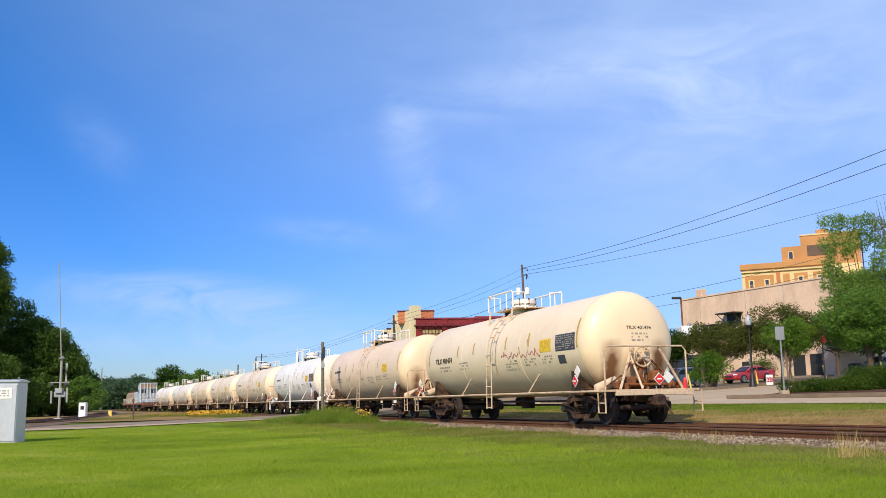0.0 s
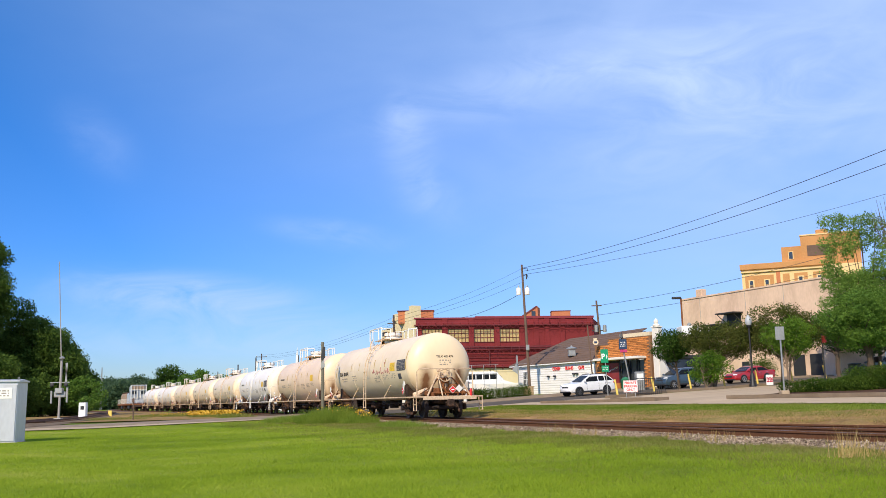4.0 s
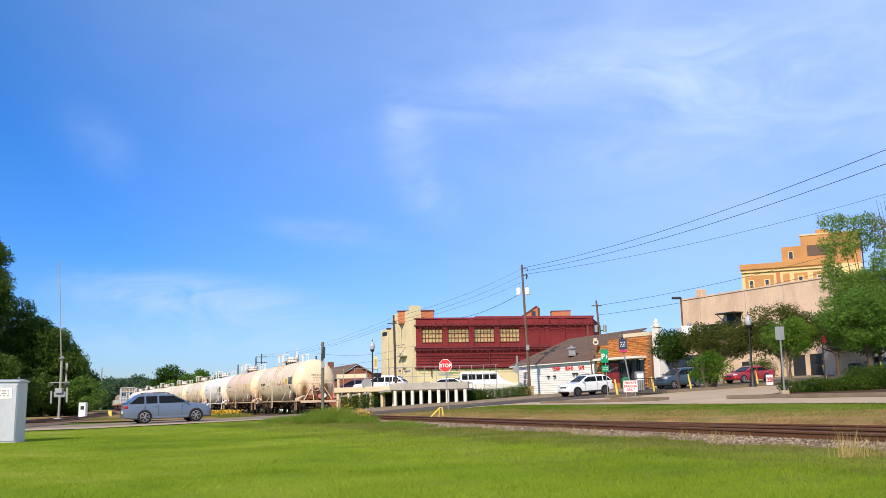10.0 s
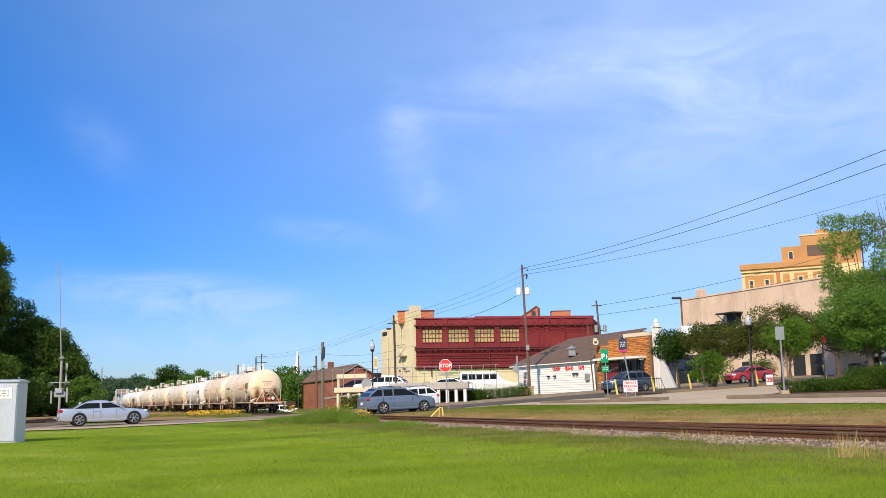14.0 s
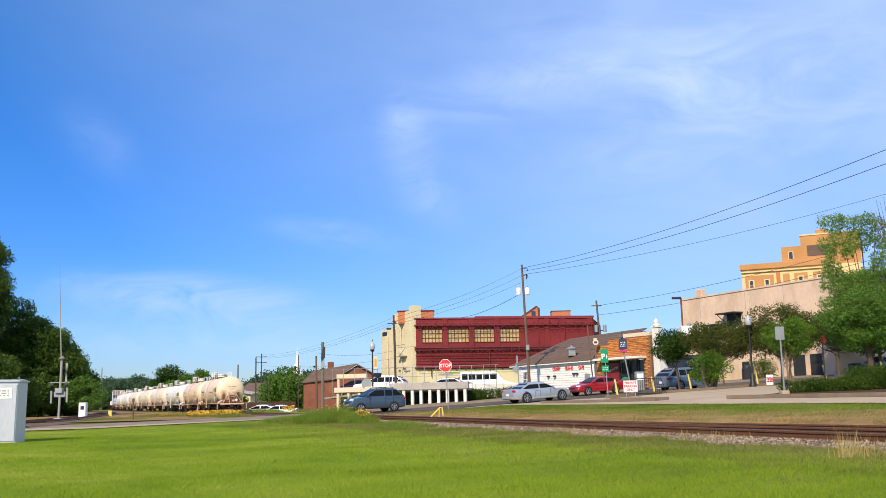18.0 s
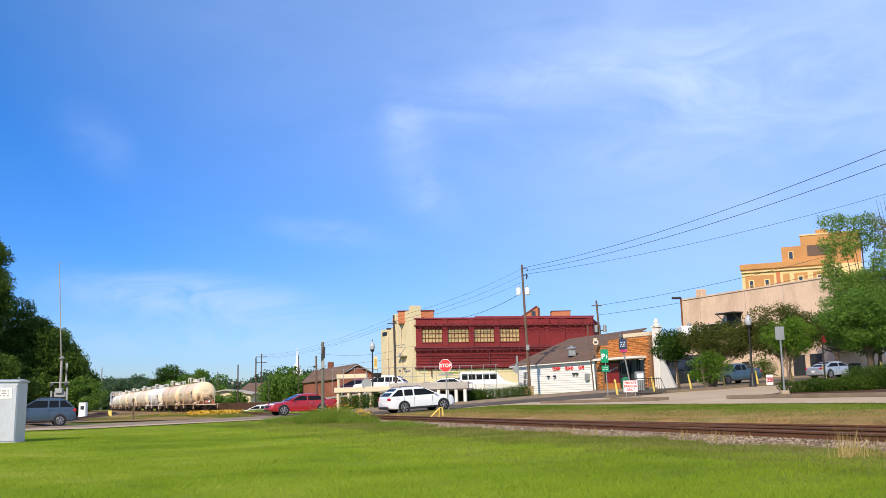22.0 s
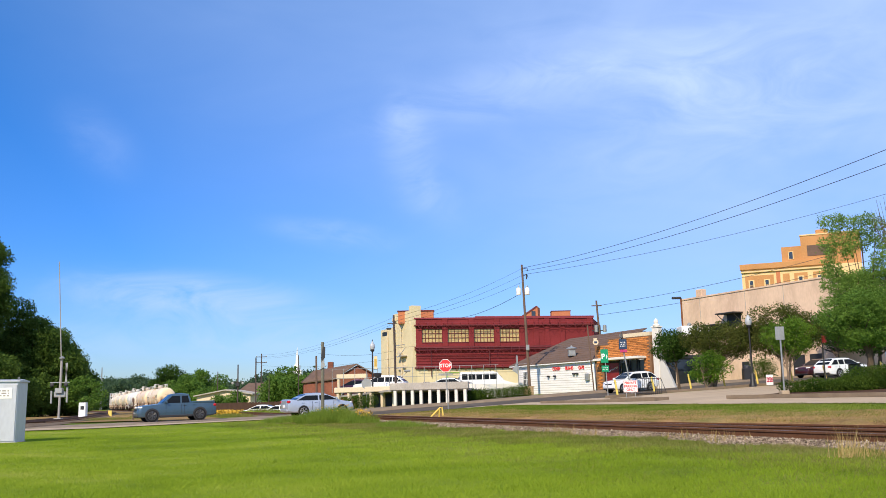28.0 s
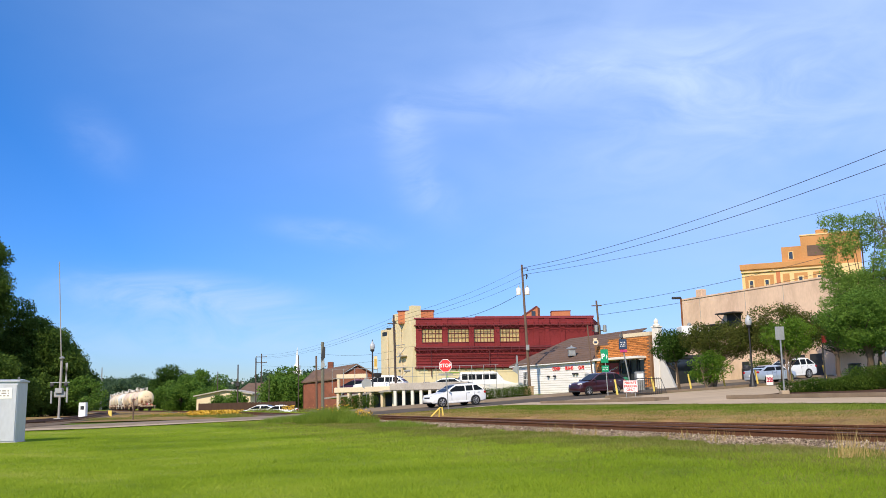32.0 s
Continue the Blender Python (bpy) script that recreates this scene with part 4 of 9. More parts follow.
def tank_paint(base, half, amount):
    """Tank paint with brown streaks that run down either side of the heads."""
    m = mat("streaked_tank_paint", base, 0.42, var=0.06, scale=0.8, fine=6, bump=0.02, dirt=tuple(c * k for c, k in zip(base, (0.82, 0.72, 0.6))), dirt_amt=0.5, dirt_scale=0.45, stretch=(1.4, 0.7, 0.5))
    n, l = m.node_tree.nodes, m.node_tree.links
    b = n["Principled BSDF"]
    src = b.inputs["Base Color"].links[0].from_socket
    tc = n.new("ShaderNodeTexCoord")
    sep = n.new("ShaderNodeSeparateXYZ")
    l.new(tc.outputs["Object"], sep.inputs[0])

    def op(kind, a, c=None, clamp=False):
        k = n.new("ShaderNodeMath")
        k.operation, k.use_clamp = kind, clamp
        for i, q in enumerate((a, c)):
            if q is None:
                continue
            if isinstance(q, (int, float)):
                k.inputs[i].default_value = q
            else:
                l.new(q, k.inputs[i])
        return k.outputs[0]

    nz = n.new("ShaderNodeTexNoise")
    nz.inputs["Scale"].default_value = 1.8
    nz.inputs["Detail"].default_value = 5
    l.new(tc.outputs["Object"], nz.inputs["Vector"])
    ax = op("ABSOLUTE", sep.outputs["X"])
    side = op("SUBTRACT", 1.0, op("DIVIDE", op("ABSOLUTE", op("SUBTRACT", ax, 0.72)), 0.34), True)
    low = op("DIVIDE", op("SUBTRACT", ZC + 0.12, sep.outputs["Z"]), 0.5, True)
    end = op("DIVIDE", op("SUBTRACT", op("ABSOLUTE", sep.outputs["Y"]), half - 0.15), 0.3, True)
    rim = op("DIVIDE", op("SUBTRACT", ZC - 0.75, sep.outputs["Z"]), 0.5, True)
    spread = op("MAXIMUM", side, rim)
    mask = op("MULTIPLY", op("MULTIPLY", spread, low), op("MULTIPLY", end, op("MULTIPLY", nz.outputs["Fac"], 1.6)))
    mask = op("MULTIPLY", mask, amount, True)
    # brown low on the flanks over the bogies: grime and painted shade
    over = op("DIVIDE", op("SUBTRACT", op("ABSOLUTE", sep.outputs["Y"]), half - 2.2), 1.6, True)
    flank = op("DIVIDE", op("SUBTRACT", ZC - 0.25, sep.outputs["Z"]), 0.75, True)
    grime_shade = op("MULTIPLY", op("MULTIPLY", over, flank), op("MULTIPLY", nz.outputs["Fac"], 1.25), True)
    mask = op("MAXIMUM", mask, op("MULTIPLY", grime_shade, min(0.9, 0.45 * amount + 0.2)))
    # a warmer, yellower coat on the heads
    mx0 = n.new("ShaderNodeMix")
    mx0.data_type = "RGBA"
    l.new(op("MULTIPLY", end, 0.55), mx0.inputs["Factor"])
    l.new(src, mx0.inputs["A"])
    mx0.inputs["B"].default_value = (0.82, 0.62, 0.36, 1)
    mx = n.new("ShaderNodeMix")
    mx.data_type = "RGBA"
    l.new(mask, mx.inputs["Factor"])
    l.new(mx0.outputs["Result"], mx.inputs["A"])
    mx.inputs["B"].default_value = (0.17, 0.075, 0.03, 1)
    l.new(mx.outputs["Result"], b.inputs["Base Color"])
    return m


WHEELSETS = []


def wheelset_mesh():
    b = Build()
    prof = [(0.06, -0.10), (0.12, -0.10), (0.13, -0.03), (0.33, -0.02), (0.35, -0.06), (0.42, -0.07), (0.425, 0.04), (0.45, 0.045), (0.45, 0.075), (0.36, 0.075), (0.33, 0.03), (0.14, 0.04), (0.13, 0.10), (0.06, 0.10)]
    for sx in (-1, 1):
        b.lathe(prof, 20, Matrix.Translation((sx * 0.75, 0, 0)) @ Matrix.Rotation(radians(-90 * sx), 4, "Y"))
        b.lathe([(0.05, -0.12), (0.1, -0.12), (0.1, 0.1), (0.05, 0.12)], 10, Matrix.Translation((sx * 1.02, 0, 0)) @ Matrix.Rotation(radians(90), 4, "Y"))
    b.tube([(-0.75, 0, 0), (0.75, 0, 0)], 0.085, 10)
    return b.data("wheelset", M["wheel_steel"], True)


WHEELSET = wheelset_mesh()


def truck_mesh():
    """Two side frames, springs and the bolster between them."""
    b = Build()
    for sx in (-1, 1):
        x = sx * 0.99
        outer = [(-1.12, 0.50), (-1.05, 0.58), (-0.72, 0.60), (-0.42, 0.74), (0.42, 0.74), (0.72, 0.60), (1.05, 0.58), (1.12, 0.50), (1.08, 0.34), (0.76, 0.33), (0.42, 0.16), (-0.42, 0.16), (-0.76, 0.33), (-1.08, 0.34)]
        for lo, hi in (((-1.12, 0.33), (-0.66, 0.59)), ((0.66, 0.33), (1.12, 0.59))):
            b.box((x, (lo[0] + hi[0]) / 2, (lo[1] + hi[1]) / 2), (0.17, hi[0] - lo[0], hi[1] - lo[1]), ch=0.04)
        top = [(-0.72, 0.50), (-0.72, 0.60), (-0.40, 0.75), (0.40, 0.75), (0.72, 0.60), (0.72, 0.50), (0.38, 0.62), (-0.38, 0.62)]
        b.prism([(x - 0.08, y, z) for y, z in top], (0.16, 0, 0))
        low = [(-0.74, 0.42), (-0.42, 0.16), (0.42, 0.16), (0.74, 0.42), (0.66, 0.46), (0.36, 0.27), (-0.36, 0.27), (-0.66, 0.46)]
        b.prism([(x - 0.08, y, z) for y, z in low], (0.16, 0, 0))
        for y in (-0.34, 0.34):
            b.box((x, y, 0.45), (0.13, 0.09, 0.4), ch=0.02)
        for y in (-0.18, 0, 0.18):
            for k in range(4):
                b.lathe([(0.045, -0.022), (0.078, -0.012), (0.078, 0.012), (0.045, 0.022)], 8, Matrix.Translation((x, y, 0.31 + 0.065 * k)))
    b.box((0, 0, 0.60), (1.95, 0.34, 0.18), ch=0.04)
    for y in (-0.42, 0.42):
        b.box((0, y, 0.40), (1.7, 0.10, 0.14), ch=0.02)
    return b


TRUCK = truck_mesh().data("bogie", M["truck"])


def add_truck(car, y):
    tr = part("bogie", TRUCK, None, car, "black steel bogie with coil springs", at=pose(0, y, 0))
    for wy in (-0.89, 0.89):
        ws = part("wheelset", WHEELSET, None, tr, at=pose(0, wy, 0.42))
        WHEELSETS.append((ws, wy))
    return tr


def arc(r, a0, a1, y, n=12):
    """Points on the tank's round, by degrees from straight up to the right."""
    return [(r * math.sin(radians(a0 + (a1 - a0) * i / n)), y, ZC + r * math.cos(radians(a0 + (a1 - a0) * i / n))) for i in range(n + 1)]


def on_tank(a, y, lift=0.004):
    """The pose of a flat mark on the tank's left side: a degrees round from the top."""
    q = radians(a)
    n = Vector((-math.sin(q), 0, math.cos(q)))
    x_axis = Vector((0, -1, 0))
    y_axis = n.cross(x_axis)
    m = Matrix((x_axis, y_axis, n)).transposed().to_4x4()
    m.translation = Vector((0, y, ZC)) + n * (R + lift)
    return m


def patch(w, h, curved=True):
    """A thin sign curved round the tank."""
    b = Build()
    k = 6
    vs, fs = [], []
    for i in range(k + 1):
        yy = -h / 2 + h * i / k
        sag = -(R - math.sqrt(max(0, R * R - yy * yy))) if curved else 0
        vs += [(-w / 2, yy, sag), (w / 2, yy, sag)]
    for i in range(k):
        fs.append((2 * i, 2 * i + 1, 2 * i + 3, 2 * i + 2))
    return b.add(vs, fs)


def bars(w, h, rows, rng, fill=0.75):
    """Lines of small writing as plain bars."""
    b = Build()
    for i in range(rows):
        yy = h / 2 - (i + 0.5) * h / rows
        x = -w / 2
        while x < w / 2:
            lw = rng.uniform(0.06, 0.22) * min(1.0, w)
            if rng.random() < fill:
                b.add([(x, yy - h / rows * 0.24, 0), (min(x + lw, w / 2), yy - h / rows * 0.24, 0), (min(x + lw, w / 2), yy + h / rows * 0.24, 0), (x, yy + h / rows * 0.24, 0)], [(0, 1, 2, 3)])
            x += lw + 0.05
    return b


def on_head(ob, half):
    """Bends flat writing on to the rounded rear head."""
    m = ob.matrix_basis
    inv = m.inverted()
    for v in ob.data.vertices:
        p = m @ v.co
        p.y = -half - head_depth(math.hypot(p.x, p.z - ZC)) - 0.006
        v.co = inv @ p
    return ob


def tank_car(name, half, body, label, rng, marks=0, steel="tan_steel"):
    """A tank car: +y is its leading end, z 0 the rail head."""
    car = thing(name, label, "tank car", group="tank cars of the train")
    steel_m = M[steel]
    prof = []
    for i in range(13):
        rr = R * math.sin(math.pi / 2 * i / 12) ** 0.8
        prof.append((max(0.004, rr), -half - head_depth(rr)))
    for k in range(1, 6):
        prof.append((R, -half + 2 * half * k / 6))
    for i in range(12, -1, -1):
        rr = R * math.sin(math.pi / 2 * i / 12) ** 0.8
        prof.append((max(0.004, rr), half + head_depth(rr)))
    tank = part("tank", Build().lathe(prof, 48, Matrix.Translation((0, 0, ZC)) @ Matrix.Rotation(radians(-90), 4, "X")), body, car, smooth=True)
    # weld seams
    for y in (-half, -half / 2.6, half / 2.6, half):
        ring = Build()
        ring.lathe([(R - 0.01, -0.018), (R + 0.006, -0.018), (R + 0.006, 0.018), (R - 0.01, 0.018)], 48, Matrix.Translation((0, y, ZC)) @ Matrix.Rotation(radians(-90), 4, "X"))
        part("weld_seam", ring, body, tank)
    # manway, its housing and the valves
    top = ZC + R
    dome = part("manway", Build().lathe([(0.40, -0.1), (0.40, 0.22), (0.37, 0.24), (0.37, 0.32), (0.43, 0.33), (0.43, 0.44), (0.38, 0.47), (0.1, 0.50)], 24, pose(0, 0.07, top - 0.03)), M["white_steel"], car, "round manway housing", smooth=True)
    bolts = Build()
    for i in range(8):
        q = 2 * math.pi * i / 8
        bolts.tube([(0.41 * math.cos(q), 0.07 + 0.41 * math.sin(q), top + 0.26), (0.41 * math.cos(q), 0.07 + 0.41 * math.sin(q), top + 0.47)], 0.025, 6)
    tagged(part("hatch_bolts", bolts, M["rust"], dome), kind="stuff")
    for vx, vy, vh in ((0.25, 0.72, 0.3), (-0.3, 0.78, 0.24)):
        part("valve", Build().lathe([(0.09, -0.15), (0.09, vh * 0.5), (0.14, vh * 0.55), (0.14, vh * 0.7), (0.06, vh)], 10, pose(vx, vy, top)), M["rust"], car)
    # platform with its railing
    plat = part("platform", Build().box((0, 0, top + 0.10), (1.3, 1.9, 0.04), ch=0.01), steel_m, car, "steel walkway round the manway")
    rail = Build()
    zt = top + 0.62
    for sx in (-0.88, 0.88):
        rail.tube([(sx, -1.0, top + 0.1), (sx, -1.0, zt - 0.06), (sx, -0.94, zt), (sx, 0.94, zt), (sx, 1.0, zt - 0.06), (sx, 1.0, top + 0.1)], 0.028, 6)
        for y in (-0.5, 0.5):
            rail.tube([(sx, y, top + 0.05), (sx, y, zt)], 0.024, 6)
    for y in (-1.0, 1.0):
        rail.tube([(-0.88, y, zt - 0.04), (-0.45, y, zt - 0.04), (-0.45, y, top + 0.05)], 0.026, 6)
        rail.tube([(0.88, y, zt - 0.04), (0.45, y, zt - 0.04), (0.45, y, top + 0.05)], 0.026, 6)
    part("platform_railing", rail, M["white_steel"], plat, "white pipe railing")
    for sx in (-1, 1):
        for y in (-0.9, 0.9):
            part("platform_bracket", Build().tube([(sx * 0.85, y, top + 0.1), (sx * 0.95, y, ZC + 0.9)], 0.035, 6), steel_m, plat)
    # ladders, either side
    for sx in (-1, 1):
        lad = Build()
        for y in (-0.76, -0.36):
            pts = [(sx * 1.62, y, 0.42), (sx * 1.60, y, ZC - 0.35)] + [(sx * abs(p[0]), p[1], p[2]) for p in arc(R + 0.16, 78, 35, y, 8)]
            lad.tube(pts, 0.020, 6)
        z = 0.45
        while z < ZC + 0.1:
            lad.tube([(sx * 1.61, -0.76, z), (sx * 1.61, -0.36, z)], 0.018, 6)
            z += 0.33
        for a in (70, 58, 46):
            p = arc(R + 0.16, a, a, 0, 1)[0]
            lad.tube([(sx * abs(p[0]), -0.76, p[2]), (sx * abs(p[0]), -0.36, p[2])], 0.018, 6)
        part("ladder", lad, steel_m, car, "side ladder bent over the tank")
    # running rails, low on each side, with stays
    for sx in (-1, 1):
        rr = Build()
        rr.tube([(sx * 1.45, -half - 0.3, 0.86), (sx * 1.45, half + 0.3, 0.86)], 0.032, 6)
        for y in (-half * 0.50, half * 0.36):
            rr.tube([(sx * 1.45, y, 0.86), (sx * 1.26, y - 0.42, ZC - 0.74)], 0.03, 5)
        part("side_rail", rr, steel_m, car, "pale side running rail with stays")
    # stub sill, outlet and brake rigging under the tank
    for s in (-1, 1):
        sill = Build()
        sill.box((0, s * (half - 0.2), 0.72), (0.36, 3.0, 0.30), ch=0.03)
        sill.box((0, s * (half - 0.7), 0.86), (2.3, 0.5, 0.22), ch=0.04)
        for sx in (-1, 1):
            sill.prism([(sx * 0.35, s * (half - 0.7) - 0.2, 0.80), (sx * 1.2, s * (half - 0.7) - 0.2, 0.92), (sx * 1.18, s * (half - 0.7) - 0.2, ZC - 0.55), (sx * 0.7, s * (half - 0.7) - 0.2, ZC - 1.1)], (0, 0.4, 0))
        part("underframe", sill, M["truck"], car, "dark stub sill and tank saddle")
    rig = Build()
    rig.lathe([(0.14, -0.3), (0.17, -0.26), (0.17, 0.26), (0.14, 0.3)], 12, Matrix.Translation((0.45, 1.4, 0.62)) @ Matrix.Rotation(radians(90), 4, "X"))
    rig.lathe([(0.22, -0.1), (0.22, 0.25), (0.12, 0.3)], 12, pose(0, 0, 0.5))
    rig.tube([(0.3, -half + 2, 0.5), (0.3, half - 2, 0.5)], 0.035, 6)
    rig.tube([(-0.4, -half + 2, 0.62), (-0.4, half - 2, 0.62)], 0.03, 6)
    rig.box((-0.2, 2.4, 0.55), (0.4, 0.6, 0.3), ch=0.05)
    part("brake_rigging", rig, M["truck"], car)
    # end platforms
    for s in (-1, 1):
        e = half + 1.1
        deck = Build()
        deck.box((0.1 * s, s * e, 0.86), (2.7, 0.5, 0.06), ch=0.01)
        deck.box((0, s * (e + 0.22), 0.79), (2.3, 0.07, 0.11), ch=0.01)
        for sx in (-1, 1):
            deck.box((sx * 1.38, s * (e - 0.75), 0.86), (0.42, 1.2, 0.05), ch=0.01)
        dk = part("end_platform", deck, steel_m, car, "rust-streaked end platform")
        hoop = Build()
        zt2 = ZC - 0.16
        hoop.tube([(1.36 * s, s * (e + 0.1), 0.86), (1.36 * s, s * (e + 0.1), zt2 - 0.12), (1.26 * s, s * (e + 0.1), zt2), (-0.95 * s, s * (e + 0.1), zt2), (-1.05 * s, s * (e + 0.1), zt2 - 0.12), (-1.05 * s, s * (e + 0.1), 0.86)], 0.023, 6)
        part("end_handrail", hoop, steel_m, dk, "bent pipe handrail")
        br = Build()
        br.tube([(-0.9, s * (e + 0.05), 0.9), (-0.25, s * (half + 0.62), ZC - 0.35)], 0.035, 6)
        br.tube([(0.95, s * (e + 0.05), 0.9), (0.25, s * (e + 0.05), ZC - 0.15)], 0.035, 6)
        br.tube([(-0.25, s * (half + 0.62), ZC - 0.35), (-0.25, s * (e + 0.05), 0.9)], 0.03, 6)
        part("brace", br, steel_m, dk)
        gear = Build()
        gear.box((-0.02, s * (half + 0.72), ZC - 0.62), (0.34, 0.16, 0.26), ch=0.04)
        for gx, gz in ((-0.85, 1.0), (-0.62, 0.96), (0.75, 1.0), (1.0, 0.98)):
            gear.box((gx, s * (half + 0.92), gz), (0.16, 0.2, 0.2), ch=0.04)
        gear.tube([(-1.1, s * (half + 0.8), 0.98), (-0.6, s * (half + 0.7), 1.25), (-0.2, s * (half + 0.66), 1.12), (0.4, s * (half + 0.66), 1.35)], 0.022, 6)
        gear.tube([(0.15, s * (half + 0.7), 0.95), (0.2, s * (half + 0.66), 1.5)], 0.022, 6)
        gear.box((0.34, s * (half + 0.80), 1.22), (0.26, 0.3, 0.3), ch=0.05)
        gear.box((-0.42, s * (half + 0.78), 1.10), (0.34, 0.26, 0.24), ch=0.05)
        gear.tube([(-0.02, s * (half + 0.78), ZC - 0.6), (-0.1, s * (half + 0.8), 1.3), (0.1, s * (half + 0.85), 0.9)], 0.05, 6)
        gear.tube([(0.3, s * (half + 0.72), ZC - 0.5), (0.62, s * (half + 0.78), 1.35), (0.5, s * (half + 0.9), 0.92)], 0.03, 6)
        gear.tube([(-0.3, s * (half + 0.72), ZC - 0.55), (-0.55, s * (half + 0.78), 1.3), (-0.7, s * (half + 0.9), 0.92)], 0.03, 6)
        gear.tube([(-0.9, s * (half + 0.9), 1.02), (0.9, s * (half + 0.9), 1.02)], 0.03, 6)
        part("brake_gear", gear, M["rust"], dk, "rusty brake gear and pipes")
        # steps at the corners
        for sx in (-1, 1):
            st = Build()
            x = sx * 1.42
            st.tube([(x, s * (e - 0.18), 0.86), (x, s * (e - 0.18), 0.32), (x, s * (e + 0.18), 0.32), (x, s * (e + 0.18), 0.86)], 0.022, 6)
            st.tube([(x, s * (e - 0.18), 0.56), (x, s * (e + 0.18), 0.56)], 0.018, 6)
            part("corner_step", st, steel_m, dk)
        hw = Matrix.Translation((-0.02, s * (half + 0.86), ZC - 0.42)) @ Matrix.Rotation(radians(90), 4, "X")
        wheel = Build()
        wheel.tube([hw @ Vector((0.25 * math.cos(2 * math.pi * k / 20), 0.25 * math.sin(2 * math.pi * k / 20), 0)) for k in range(21)], 0.022, 6, False)
        wheel.lathe([(0.02, -0.18), (0.07, -0.18), (0.08, 0.05), (0.02, 0.06)], 10, hw)
        for i in range(5):
            q = 2 * math.pi * i / 5
            wheel.tube([hw @ Vector((0, 0, 0)), hw @ Vector((0.24 * math.cos(q), 0.24 * math.sin(q), 0))], 0.018, 5)
        wheel.box(hw @ Vector((0, -0.02, -0.14)), (0.2, 0.12, 0.26), ch=0.03)
        wheel.tube([hw @ Vector((0.03, -0.1, -0.1)), hw @ Vector((0.06, -0.62, -0.12)), hw @ Vector((0.02, -0.95, -0.1))], 0.018, 5)
        for q in (0.9, 2.4, 3.6):
            wheel.box(hw @ Vector((0.30 * math.cos(q), 0.30 * math.sin(q), -0.16)), (0.14, 0.08, 0.12), ch=0.02)
        part("brake_wheel", wheel, steel_m, dk, "hand brake wheel and its gear box")
        cp = Build()
        cp.box((0, s * (e + 0.18), 0.60), (0.22, 0.6, 0.24), ch=0.04)
        cp.box((0.07 * s, s * (e + 0.50), 0.60), (0.3, 0.24, 0.32), ch=0.06)
        cp.tube([(0.25, s * (e + 0.1), 0.64), (0.34, s * (e + 0.3), 0.36), (0.25, s * (e + 0.55), 0.28)], 0.03, 6)
        part("coupler", cp, M["truck"], car, "dirty knuckle coupler and air hose")
        cyl = Build().lathe([(0.07, -0.34), (0.13, -0.30), (0.13, 0.30), (0.07, 0.34)], 12, Matrix.Translation((-1.0, s * (half + 0.62), 1.02)) @ Matrix.Rotation(radians(70), 4, "Y") @ Matrix.Rotation(radians(90), 4, "Z"))
        part("air_reservoir", cyl, steel_m, dk)
        add_truck(car, s * (half - 0.7))
    # hazard diamonds
    for s in (-1, 1):
        e = half + 1.1
        for x, y, dz, turn in ((0.10, s * (e + 0.29), -0.02, 90), (0.40, s * (e + 0.24), 0.02, 91), (-1.56, s * (half + 0.02), -0.02, 0), (-1.56, s * (half + 0.16), 0.22, 1)):
            pl = Build().prism([(0, 0, -0.16), (0.16, 0, 0), (0, 0, 0.16), (-0.16, 0, 0)], (0, 0.02, 0))
            mm = Matrix.Translation((x, y, 1.16 + dz)) @ Matrix.Rotation(radians(0 if turn >= 90 else 90), 4, "Z")
            pp = part("placard", pl, M["white_steel"], car, "diamond hazard placard with a red face", at=mm)
            if turn in (91, 1):
                continue
            inner = Build()
            for yy in (-0.004, 0.024):
                inner.add([(0, yy, -0.14), (0.14, yy, 0), (0, yy, 0.14), (-0.14, yy, 0)], [(0, 1, 2, 3)])
            part("placard_face", inner, M["red"], pp)
            num = Build()
            for yy in (-0.008, 0.028):
                num.add([(-0.07, yy, -0.018), (0.07, yy, -0.018), (0.07, yy, 0.018), (-0.07, yy, 0.018)], [(0, 1, 2, 3)])
            part("placard_number_panel", num, M["white"], pp)
    # marks on the tank's left side
    for y, a in ((half * 0.93, 80), (half * 0.45, 79), (half * 0.21, 79), (-half * 0.22, 78), (-half * 0.49, 78), (-half * 0.975, 78)):
        long_one = abs(y) > half * 0.9
        part("reflector_stripe", patch(0.09, 0.80 if long_one else 0.40), M["stripe"], tank, "gold reflector stripe", at=on_tank(a, y))
    if marks == 2:
        lettering("TILX 401474", 0.27, M["black_ink"], tank, on_tank(91, half * 0.67, 0.012), wide=1.2, bold=0.004)
        on_head(lettering("TILX 401474", 0.125, M["black_ink"], tank, pose(0.10, -half, ZC + 0.36, 90), wide=1.15, bold=0.012), half)
        tagged(on_head(part("small_lettering", bars(0.52, 0.26, 3, rng), M["grey_ink"], tank, "small faded lettering", at=pose(0.12, -half, ZC + 0.12, 90)), half), kind="stuff")
        # a red spray-paint scrawl
        pts = []
        for i in range(46):
            yy = -half * 0.17 - i * 0.062
            h = 96 - 2.2 * math.sin(i * 1.25) - (8 if i % 9 == 4 else 0) - (9 if i == 31 else 0) - 1.5 * math.sin(i * 0.4)
            p = arc(R + 0.006, -h, -h, yy, 1)[0]
            pts.append(p)
        part("graffiti", Build().tube(pts, 0.010, 4), M["red_ink"], tank, "red sprayed scrawl")
    else:
        tagged(part("car_number", bars(1.2, 0.22, 1, rng, 1.0), M["black_ink"], tank, "faded dark lettering", at=on_tank(84, half * 0.70)), kind="stuff")
